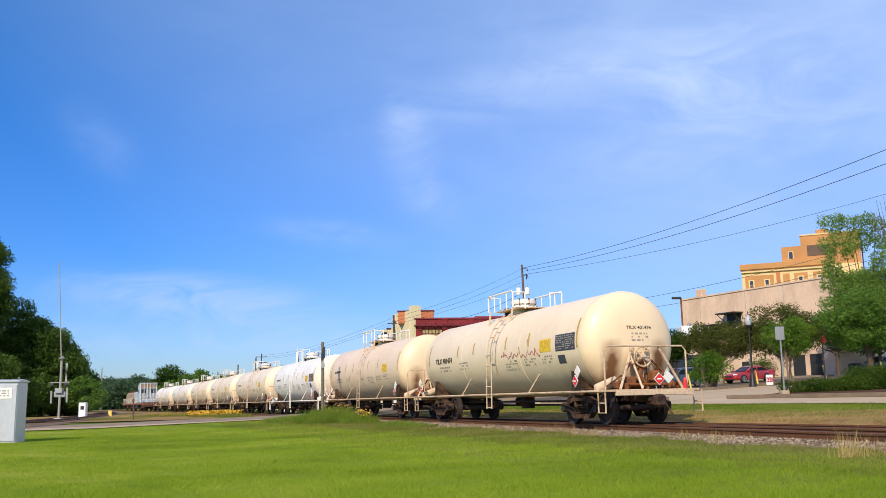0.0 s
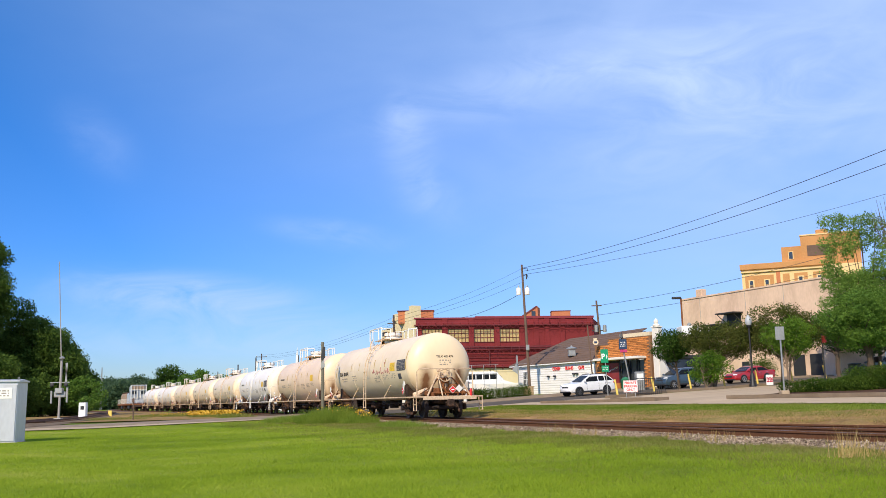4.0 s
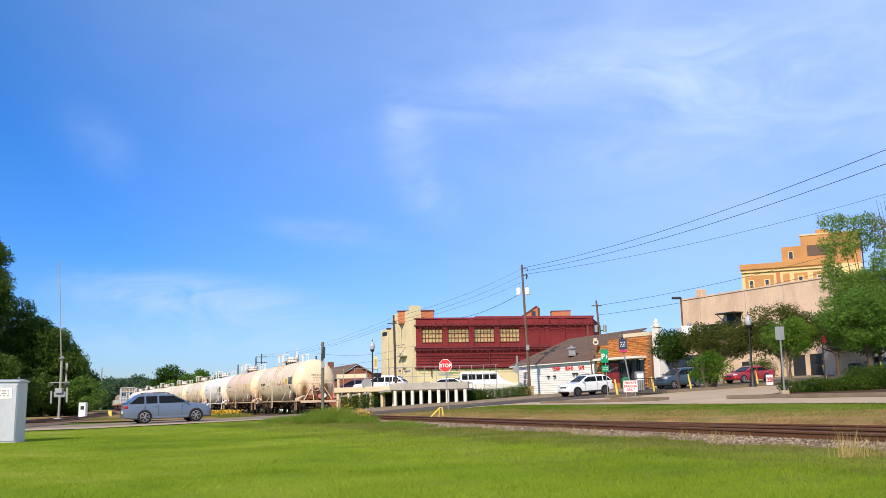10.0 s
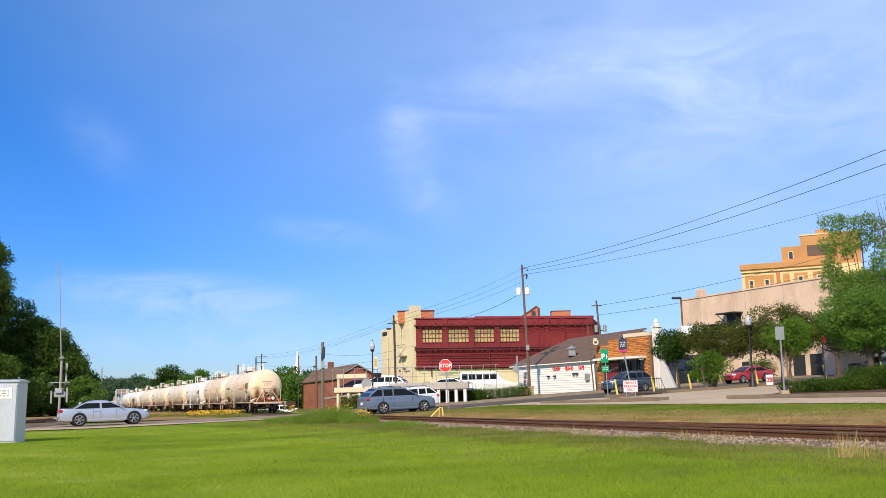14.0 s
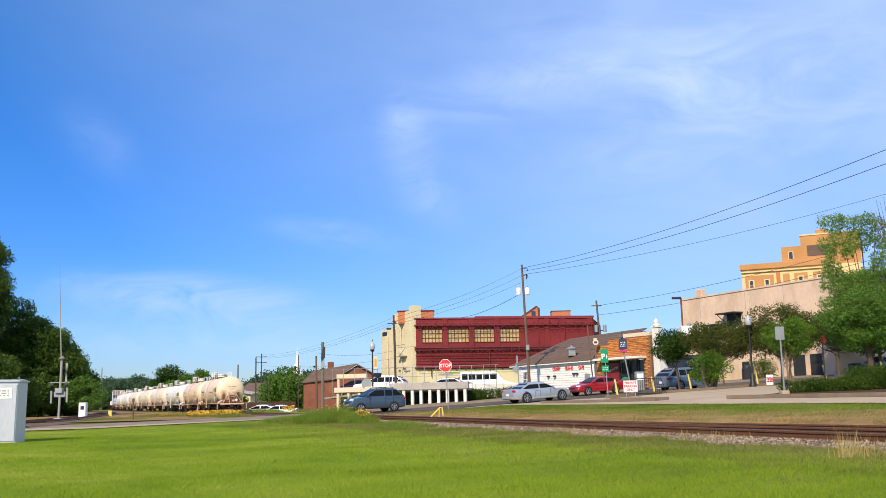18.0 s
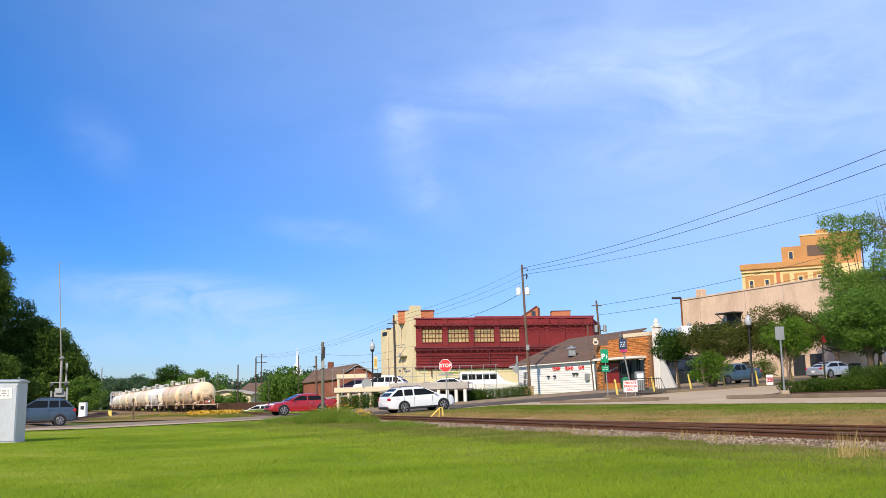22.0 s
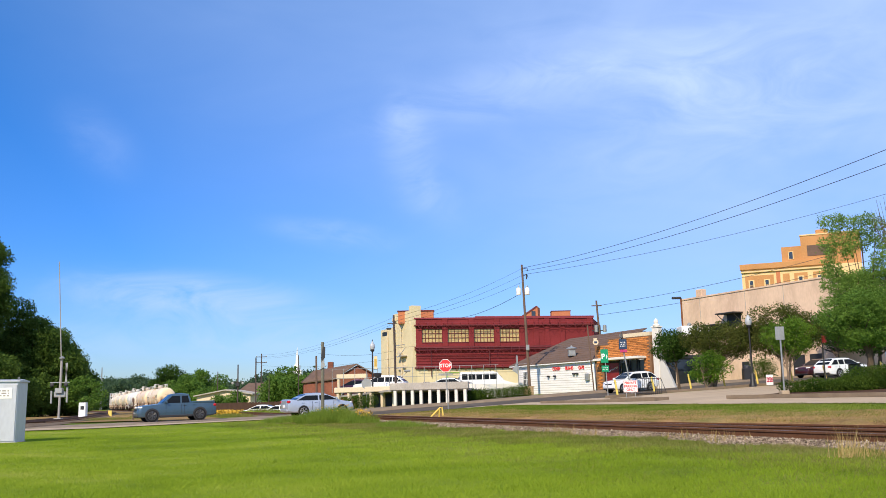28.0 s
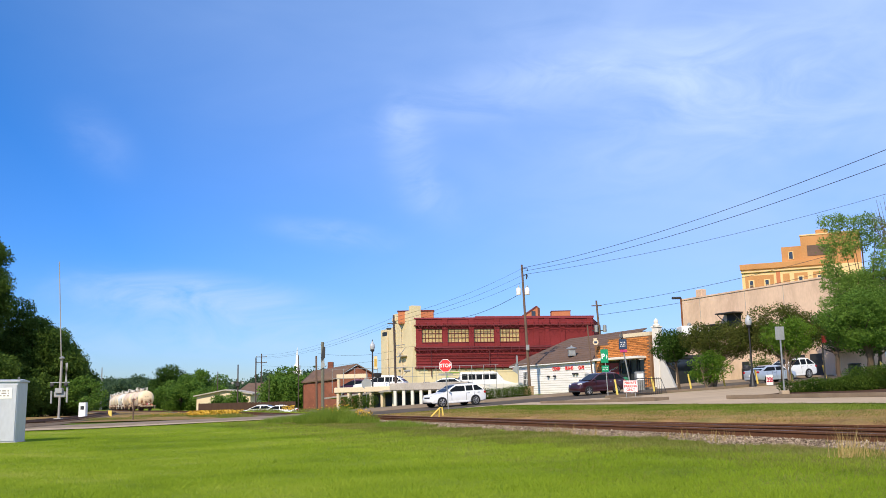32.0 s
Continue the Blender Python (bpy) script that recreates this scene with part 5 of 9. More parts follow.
    for y, a, w, h, rows in ((half * 0.66, 103, 1.1, 0.24, 2), (half * 0.36, 101, 0.8, 0.3, 3), (half * -0.28, 107, 0.9, 0.34, 4), (half * -0.50, 105, 0.8, 0.24, 3), (half * -0.68, 104, 0.7, 0.24, 3)):
        tagged(part("small_lettering", bars(w, h, rows, rng), M["grey_ink"], tank, "small faded lettering", at=on_tank(a, y)), kind="stuff")
    part("caution_panel", patch(0.72, 0.36), M["yellow"], tank, "yellow caution panel", at=on_tank(88, -half * 0.67))
    tagged(part("caution_lines", bars(0.62, 0.30, 5, rng, 0.9), M["stripe"], tank, at=on_tank(88, -half * 0.67, 0.008)), kind="stuff")
    if marks:
        part("data_panel", patch(1.15, 0.46), M["blue_decal"], tank, "dark blue data panel", at=on_tank(87, -half * 0.865))
        tagged(part("data_lines", bars(1.05, 0.40, 7, rng, 0.9), M["grey_ink"], tank, at=on_tank(87, -half * 0.865, 0.010)), kind="stuff")
        part("data_panel", patch(0.42, 0.24), M["blue_decal"], tank, "dark blue data panel", at=on_tank(106, -half * 0.82))
    # red fire bottle on the last car's end
    if marks == 2:
        part("red_canister", Build().lathe([(0.02, -0.22), (0.05, -0.2), (0.05, 0.16), (0.02, 0.22)], 10, pose(0.92, -half - 1.3, 0.95)), M["red"], car, "red flag holder canister")
    return car


rng = random.Random(7)
HALF_A, HALF_B = 6.25, 6.65
TRAIN = []          # thing, distance of its centre ahead of the last car's rear seam, truck offset
paint_a = tank_paint((0.80, 0.65, 0.46), HALF_A, 1.9)
paint_w = tank_paint((0.80, 0.77, 0.72), HALF_A, 0.5)
paint_t = tank_paint((0.76, 0.59, 0.42), HALF_A, 1.4)
paint_b = tank_paint((0.77, 0.66, 0.50), HALF_B, 0.6)
paint_c = tank_paint((0.78, 0.73, 0.66), HALF_B, 0.5)
first = tank_car("tank_car", HALF_A, paint_a, "cream tank car with brown streaks on its head and red scrawl", rng, 2, "tan_steel")
TRAIN.append((first, 6.41, HALF_A - 0.7))
TRAIN.append((tank_car("tank_car", HALF_A, paint_t, "dull cream tank car with faded lettering", rng, 0), 6.41 + 16.13, HALF_A - 0.7))
TRAIN.append((tank_car("tank_car", HALF_A, paint_w, "white tank car with a yellow panel", rng, 1, "white_steel"), 6.41 + 32.4, HALF_A - 0.7))
for i, (pt, what) in enumerate(((paint_b, "cream"), (paint_b, "weathered cream"), (paint_b, "cream"), (paint_c, "off-white"), (paint_c, "grey-white"))):
    TRAIN.append((tank_car("tank_car", HALF_B, pt, what + " tank car, weathered, behind the locomotive", rng, 0), 6.41 + 48.8 + 16.95 * i, HALF_B - 0.7))


def locomotive(colour, label, cab):
    car = thing("locomotive", label, "locomotive", group="locomotives of the train")
    part("frame_deck", Build().box((0, 0, 1.15), (3.0, 15.6, 0.3), ch=0.03), M["rust"], car, "rusty walkway frame")
    part("hood", Build().box((0, 1.8 if cab else -0.6, 2.35), (1.9, 10.6, 2.1), ch=0.15), colour, car)
    if cab:
        c = part("cab", Build().box((0, -5.3, 2.95), (2.95, 2.6, 3.3), ch=0.18), colour, car, "square driver's cab")
        for x in (-0.8, 0.8):
            part("cab_window", Build().box((x, -6.62, 3.35), (0.75, 0.04, 0.65), ch=0.01), M["glass"], c)
        for sx in (-1, 1):
            for y in (-5.8, -4.8):
                part("cab_window", Build().box((sx * 1.49, y, 3.35), (0.04, 0.7, 0.65), ch=0.01), M["glass"], c)
        for x in (-1.35, -0.75, -0.2, 0.35, 0.9, 1.38):
            part("end_post", Build().box((x, -6.78, 3.5), (0.09, 0.1, 2.6), ch=0.02), M["white_steel"], c)
        for z in (2.5, 3.9, 4.75):
            part("end_bar", Build().box((0, -6.78, z), (2.9, 0.08, 0.08), ch=0.02), M["white_steel"], c)
        part("radiator_panel", Build().box((0, -6.63, 4.2), (2.4, 0.05, 0.7), ch=0.01), M["loco_tan"], c)
        part("cab_roof", Build().box((0, -5.3, 4.64), (2.8, 2.8, 0.12), ch=0.05), colour, c)
    for y in (-1.5, 1.5, 4.5):
        part("fan_housing", Build().lathe([(0.75, -0.1), (0.75, 0.22), (0.65, 0.3), (0.1, 0.3)], 16, pose(0, y, 3.42)), M["truck"], car)
    part("exhaust_stack", Build().box((0, 0, 3.6), (0.5, 0.9, 0.4), ch=0.05), M["black"], car)
    for sx in (-1, 1):
        rl = Build()
        rl.tube([(sx * 1.42, -7.6, 2.25), (sx * 1.42, 7.6, 2.25)], 0.03, 5)
        for y in np.arange(-7.5, 7.6, 1.5):
            rl.tube([(sx * 1.42, y, 1.2), (sx * 1.42, y, 2.25)], 0.022, 5)
        part("side_railing", rl, M["white_steel"], car, "white pipe railing")
        for k in range(5):
            part("hood_door", Build().box((sx * 0.965, -1.6 + 1.6 * k, 2.3), (0.03, 1.3, 1.5), ch=0.01), colour, car)
    for s in (-1, 1):
        rl = Build()
        rl.tube([(-1.4, s * 7.7, 1.2), (-1.4, s * 7.7, 2.25), (-0.4, s * 7.7, 2.25), (-0.4, s * 7.7, 1.2)], 0.03, 5)
        rl.tube([(1.4, s * 7.7, 1.2), (1.4, s * 7.7, 2.25), (0.4, s * 7.7, 2.25), (0.4, s * 7.7, 1.2)], 0.03, 5)
        part("end_railing", rl, M["white_steel"], car, "white pipe railing")
        part("pilot_plate", Build().box((0, s * 7.75, 0.75), (2.6, 0.1, 0.7), ch=0.02), M["truck"], car)
        part("coupler", Build().box((0, s * 8.1, 0.7), (0.24, 0.7, 0.26), ch=0.05), M["rust"], car)
        add_truck(car, s * 4.8)
    part("fuel_tank", Build().box((0, 0, 0.72), (2.4, 4.0, 0.7), ch=0.12), M["black"], car)
    return car


def flat_wagon():
    car = thing("flat_wagon", "low rusty flat wagon between the tank cars and the locomotive", "flat wagon")
    part("deck", Build().box((0, 0, 1.05), (2.9, 14.6, 0.16), ch=0.02), M["rust"], car, "plank deck")
    part("side_sill", Build().box((-1.4, 0, 0.86), (0.12, 14.4, 0.36), ch=0.02), M["truck"], car)
    part("side_sill", Build().box((1.4, 0, 0.86), (0.12, 14.4, 0.36), ch=0.02), M["truck"], car)
    for s in (-1, 1):
        part("end_rail", Build().tube([(-1.3, s * 7.2, 1.1), (-1.3, s * 7.2, 1.9), (1.3, s * 7.2, 1.9), (1.3, s * 7.2, 1.1)], 0.03, 6), M["white_steel"], car)
        part("coupler", Build().box((0, s * 7.7, 0.7), (0.24, 0.8, 0.26), ch=0.05), M["truck"], car)
        add_truck(car, s * 5.2)
    return car


TRAIN.append((flat_wagon(), 6.41 + 48.8 + 67.8 + 16.9, 5.2))
TRAIN.append((locomotive(M["loco_grey"], "pale grey-blue locomotive with a square cab", True), 6.41 + 48.8 + 67.8 + 33.6, 4.8))
TRAIN.append((locomotive(M["loco_tan"], "dark tan locomotive at the head of the train", False), 6.41 + 48.8 + 67.8 + 50.4, 4.8))


def train_run(t):
    """Metres that the rear seam of the last car has gone at t seconds: slowly gathering speed."""
    return 10.52 + 3.7045 * t + 0.003189 * t ** 2 + 0.0012285 * t ** 3 - 0.0000083872 * t ** 4


# ---- road vehicles ----
def car_wheel(r, w, rim_m):
    """Tyre and rim; the outer face looks along +x."""
    turn = Matrix.Rotation(radians(90), 4, "Y")
    tyre = Build().lathe([(r * 0.70, -w / 2), (r * 0.92, -w / 2), (r, -w / 2 + 0.03), (r, w / 2 - 0.03), (r * 0.94, w / 2), (r * 0.74, w / 2), (r * 0.70, w / 2 - 0.02)], 24, turn)
    rim = Build()
    rim.lathe([(r * 0.62, -w / 2 + 0.02), (r * 0.74, -w / 2 + 0.02), (r * 0.74, w / 2 - 0.004), (r * 0.69, w / 2 + 0.004), (r * 0.65, w / 2 - 0.05), (r * 0.1, w / 2 - 0.10)], 24, turn)
    for i in range(6):
        q = 2 * math.pi * i / 6
        for dq in (-0.16, 0.16):
            a = Vector((w / 2 - 0.012, 0.05 * math.cos(q), 0.05 * math.sin(q)))
            c = Vector((w / 2 - 0.008, r * 0.69 * math.cos(q + dq), r * 0.69 * math.sin(q + dq)))
            rim.tube([a, c], r * 0.045, 5)
    rim.lathe([(0.01, -0.02), (r * 0.16, -0.02), (r * 0.16, 0.01), (0.01, 0.015)], 10, Matrix.Translation((w / 2 - 0.01, 0, 0)) @ turn)
    return tyre.data("tyre", M["tyre"], True), rim.data("rim", rim_m, True)


CAR_WHEELS = []
KINDS = {
    # hood height, belt heights, fractions along the length (0 tail, 1 nose): rear glass foot, rear roof, front roof, windscreen foot
    "suv": dict(hood=0.635, belt=0.65, rear_foot=0.022, rear_roof=0.17, front_roof=0.53, screen=0.75, tail=0.64, nose=0.52),
    "sedan": dict(hood=0.62, belt=0.665, rear_foot=0.13, rear_roof=0.305, front_roof=0.53, screen=0.725, tail=0.70, nose=0.43),
    "hatch": dict(hood=0.64, belt=0.67, rear_foot=0.10, rear_roof=0.30, front_roof=0.56, screen=0.78, tail=0.74, nose=0.46),
    "pickup": dict(hood=0.62, belt=0.64, rear_foot=0.325, rear_roof=0.355, front_roof=0.56, screen=0.70, tail=0.62, nose=0.52),
}


def road_car(label, category, kind, L, W, H, base, colour, clad=False, rim_m=None, roof_black=False, rails=False, name="car", wheel_r=0.36):
    """A car: +y its nose, z 0 the road."""
    k = KINDS[kind]
    car = thing(name, label, category, group="cars on the street")
    zb, hw = 0.23 + 0.03 * (H > 1.6), W / 2
    Y = lambda f: -L / 2 + f * L
    # lower body: sections from tail to nose (place, sill height, shoulder height, crown height, half width)
    belt, hood, nose, tail = k["belt"] * H, k["hood"] * H, k["nose"] * H, k["tail"] * H
    secs = [(0.0, zb + 0.20, tail * 0.70, tail * 0.74, 0.84), (0.008, zb + 0.10, tail * 0.93, tail * 0.95, 0.92), (0.03, zb + 0.04, tail, tail + 0.015, 0.96), (0.10, zb, tail + (belt - tail) * 0.3, tail + (belt - tail) * 0.3 + 0.02, 0.99),
            (0.28, zb, belt, belt + 0.02, 1.0), (0.5, zb, belt, belt + 0.02, 1.0), (k["screen"] - 0.06, zb, belt, belt + 0.02, 1.0), (k["screen"] + 0.01, zb, hood + (belt - hood) * 0.5, hood + 0.035, 0.99),
            (0.86, zb, hood * 0.97 - 0.02, hood * 0.985, 0.975), (0.935, zb + 0.02, hood * (0.86 + nose / H * 0.1), hood * (0.89 + nose / H * 0.1), 0.95), (0.968, zb + 0.03, hood * (0.60 + nose / H * 0.5), hood * (0.64 + nose / H * 0.5), 0.91), (0.988, zb + 0.05, hood * (0.44 + nose / H * 0.55), hood * (0.48 + nose / H * 0.55), 0.86), (1.0, zb + 0.10, hood * (0.28 + nose / H * 0.6), hood * (0.31 + nose / H * 0.6), 0.80)]
    vs, fs = [], []
    m2 = 12
    for f, z0, z1, z2, wf in secs:
        w = hw * wf
        half_ring = [(w * 0.90, z0), (w * 0.985, z0 + 0.06), (w, z0 + (z1 - z0) * 0.5), (w * 0.975, z0 + (z1 - z0) * 0.82), (w * 0.93, z1), (w * 0.45, z2)]
        ring = half_ring + [(-x, z) for x, z in half_ring[::-1]]
        vs += [(x, Y(f), z) for x, z in ring]
    for i in range(len(secs) - 1):
        fs += [(i * m2 + j, i * m2 + (j + 1) % m2, i * m2 + m2 + (j + 1) % m2, i * m2 + m2 + j) for j in range(m2)]
    fs += [tuple(range(m2 - 1, -1, -1)), tuple(range((len(secs) - 1) * m2, len(secs) * m2))]
    body = part("body", Build().add(vs, fs), colour, car, smooth=True)
    # greenhouse: shell, then panes laid on it
    zr = H
    fr, rr, sf, rf = k["front_roof"], k["rear_roof"], k["screen"], k["rear_foot"]
    def wid(z):
        q = (z - belt) / (zr - belt)
        return hw * (0.925 - 0.17 * max(0, q) ** 1.3)
    gs = [(rf, belt - 0.02, 0.0), (rf + (rr - rf) * 0.5, belt + (zr - belt) * 0.52, 0.0), (rr, zr - 0.06, 0.0), (rr + 0.06, zr - 0.018, 0), ((rr + fr) / 2, zr, 0.0), (fr - 0.04, zr - 0.015, 0), (fr, zr - 0.05, 0.0), (fr + (sf - fr) * 0.5, belt + (zr - belt) * 0.50, 0.0), (sf, belt - 0.02, 0.0)]
    vs, fs = [], []
    for f, z, _ in gs:
        w0, w1 = wid(belt), wid(z)
        zz = max(z, belt - 0.02)
        ring = [(w0, belt - 0.03), (w0 + (w1 - w0) * 0.5, belt - 0.03 + (zz - belt + 0.03) * 0.55), (w1, belt + (zz - belt) * 0.93), (w1 * 0.82, zz), (-w1 * 0.82, zz), (-w1, belt + (zz - belt) * 0.93), (-w0 - (w1 - w0) * 0.5, belt - 0.03 + (zz - belt + 0.03) * 0.55), (-w0, belt - 0.03)]
        vs += [(x, Y(f), z2) for x, z2 in ring]
    for i in range(len(gs) - 1):
        fs += [(i * 8 + j, i * 8 + (j + 1) % 8, i * 8 + 8 + (j + 1) % 8, i * 8 + 8 + j) for j in range(8)]
    fs += [tuple(range(7, -1, -1)), tuple(range((len(gs) - 1) * 8, len(gs) * 8))]
    part("cabin_shell", Build().add(vs, fs), colour, car, smooth=True)
    # side panes
    z0, z1 = belt + 0.025, zr - 0.15
    def edge_f(z, a, b):
        q = (z - belt) / (zr - 0.05 - belt)
        return a + (b - a) * q
    b_pil = (fr + rr) / 2 + (0.03 if kind != "pickup" else 0.0)
    cuts = [rf, b_pil, sf]
    if kind == "suv":
        cuts = [rf, rr + (b_pil - rr) * 0.30, b_pil, sf]
    for s in (-1, 1):
        for a, c in zip(cuts, cuts[1:]):
            la = (lambda z: edge_f(z, rf, rr) + 0.022) if a == rf else (lambda z, a=a: a + 0.011)
            lc = (lambda z: edge_f(z, sf, fr) - 0.022) if c == sf else (lambda z, c=c: c - 0.011)
            pts = []
            for z in (z0, (z0 + z1) / 2, z1):
                q = (z - belt) / (zr - belt)
                x = wid(belt) + (wid(zr - 0.06) - wid(belt)) * q + 0.012
                pts.append([(s * x, Y(la(z)), z), (s * x, Y(lc(z)), z)])
            g = Build()
            for p, q in zip(pts, pts[1:]):
                g.add([p[0], p[1], q[1], q[0]], [(0, 1, 2, 3)])
            part("side_window", g, M["car_glass"], car, "dark side window")
    for f0, f1, nm in ((sf, fr, "windscreen"), (rf, rr, "rear_window")):
        g = Build()
        rows = []
        for q in (0.08, 0.5, 0.92):
            z = belt + (zr - 0.055 - belt) * q
            f = f0 + (f1 - f0) * q
            sgn = 1 if nm == "windscreen" else -1
            w = wid(z) * 0.80
            rows.append([(-w, Y(f) + sgn * 0.014, z + 0.02), (w, Y(f) + sgn * 0.014, z + 0.02)])
        for p, q in zip(rows, rows[1:]):
            g.add([p[0], p[1], q[1], q[0]], [(0, 1, 2, 3)])
        part(nm, g, M["car_glass"], car, "dark glass")
    # wheels and arches
    r = min(wheel_r, base * 0.127)
    mid = L * 0.5 * 0.04
    tyre_me, rim_me = car_wheel(r, 0.22, rim_m or M["rim"])
    for s in (-1, 1):
        for wy in (mid + base / 2, mid - base / 2):
            ar = r * (1.17 if clad else 1.09)
            arch = Build().lathe([(0.02, -0.02), (ar, -0.02), (ar, 0.012), (0.02, 0.012)], 24, Matrix.Translation((s * (hw - 0.004), wy, r + 0.02)) @ Matrix.Rotation(radians(90), 4, "Y"))
            part("wheel_arch", arch, M["trim"], car, "black wheel arch")
            hub = part("wheel", tyre_me, None, car, at=Matrix.Translation((s * (hw - 0.075), wy, r)) @ Matrix.Rotation(0 if s > 0 else math.pi, 4, "Z"))
            part("rim", rim_me, None, hub, "alloy rim")
            CAR_WHEELS.append((hub, car, s, wy, r, hw))
    # lamps, bumpers, handles, mirrors
    for s in (-1, 1):
        part("headlight", Build().box((s * hw * 0.70, Y(0.955), hood * 0.84), (hw * 0.42, 0.22, 0.11), Matrix.Rotation(radians(-28 * s), 3, "Z"), ch=0.04), M["lamp_clear"], car)
        part("tail_light", Build().box((s * hw * 0.83, Y(0.022), tail * 0.86), (hw * 0.30, 0.20, 0.17), ch=0.05), M["lamp_red"], car)
        mir = Build().box((s * (hw + 0.05), Y(sf - 0.055), belt + 0.07), (0.2, 0.11, 0.14), ch=0.04)
        part("door_mirror", mir, colour, car)
        for f in (b_pil - 0.045, b_pil - 0.045 - (0.19 if kind != "pickup" else 0.12)):
            part("door_handle", Build().box((s * (hw * 0.985), Y(f), belt - 0.12), (0.04, 0.19, 0.035), ch=0.01), M["chrome"] if not clad else colour, car)
        sill_m = M["trim"] if clad else colour
        part("side_skirt", Build().box((s * (hw * 0.965), mid, zb + 0.06), (0.08, base - 2 * r - 0.12, 0.14), ch=0.03), sill_m, car)
        seam = Build()
        for f in (b_pil, sf - 0.10 if kind != "pickup" else sf - 0.05, rr + 0.06):
            seam.box((s * (hw * 0.995), Y(f), (belt + zb) / 2 + 0.05), (0.012, 0.012, (belt - zb) * 0.72))
        part("door_gaps", seam, M["trim"], car)
    part("front_bumper", Build().box((0, Y(0.985), zb + 0.10), (W * 0.80, 0.16, 0.14), ch=0.05), M["trim"], car, "black lower bumper")
    part("rear_bumper", Build().box((0, Y(0.012), zb + 0.14), (W * 0.84, 0.16, 0.18), ch=0.05), M["trim"] if clad else colour, car)
    part("grille", Build().box((0, Y(0.992), hood * 0.66), (W * 0.46, 0.05, 0.17), ch=0.02), M["trim"], car)
    part("number_plate", Build().box((0, Y(0.0) - 0.008, tail * 0.62), (0.32, 0.02, 0.16), ch=0.005), M["white"], car, "plain white plate")
    if rails:
        for s in (-1, 1):
            part("roof_rail", Build().tube([(s * wid(zr) * 0.86, Y(rr + 0.02), zr - 0.04), (s * wid(zr) * 0.86, Y(rr + 0.06), zr + 0.03), (s * wid(zr) * 0.86, Y(fr - 0.05), zr + 0.03), (s * wid(zr) * 0.86, Y(fr - 0.01), zr - 0.04)], 0.02, 6), M["trim"], car)
    if roof_black:
        part("roof_panel", Build().box((0, Y((rr + fr) / 2), zr + 0.004), (wid(zr) * 1.62, (fr - rr) * L * 0.86, 0.02), ch=0.008), M["black"], car, "black roof")
    if kind == "pickup":
        bed = Build()
        for s in (-1, 1):
            bed.box((s * (hw - 0.13), Y(0.175), belt + 0.02), (0.16, L * 0.29, 0.14), ch=0.04)
        bed.box((0, Y(0.03), belt + 0.0), (W * 0.86, 0.10, 0.16), ch=0.04)
        part("cargo_bed_rim", bed, colour, car)
        part("bed_liner", Build().box((0, Y(0.18), belt - 0.0), (W * 0.76, L * 0.26, 0.06), ch=0.01), M["trim"], car)
    return car


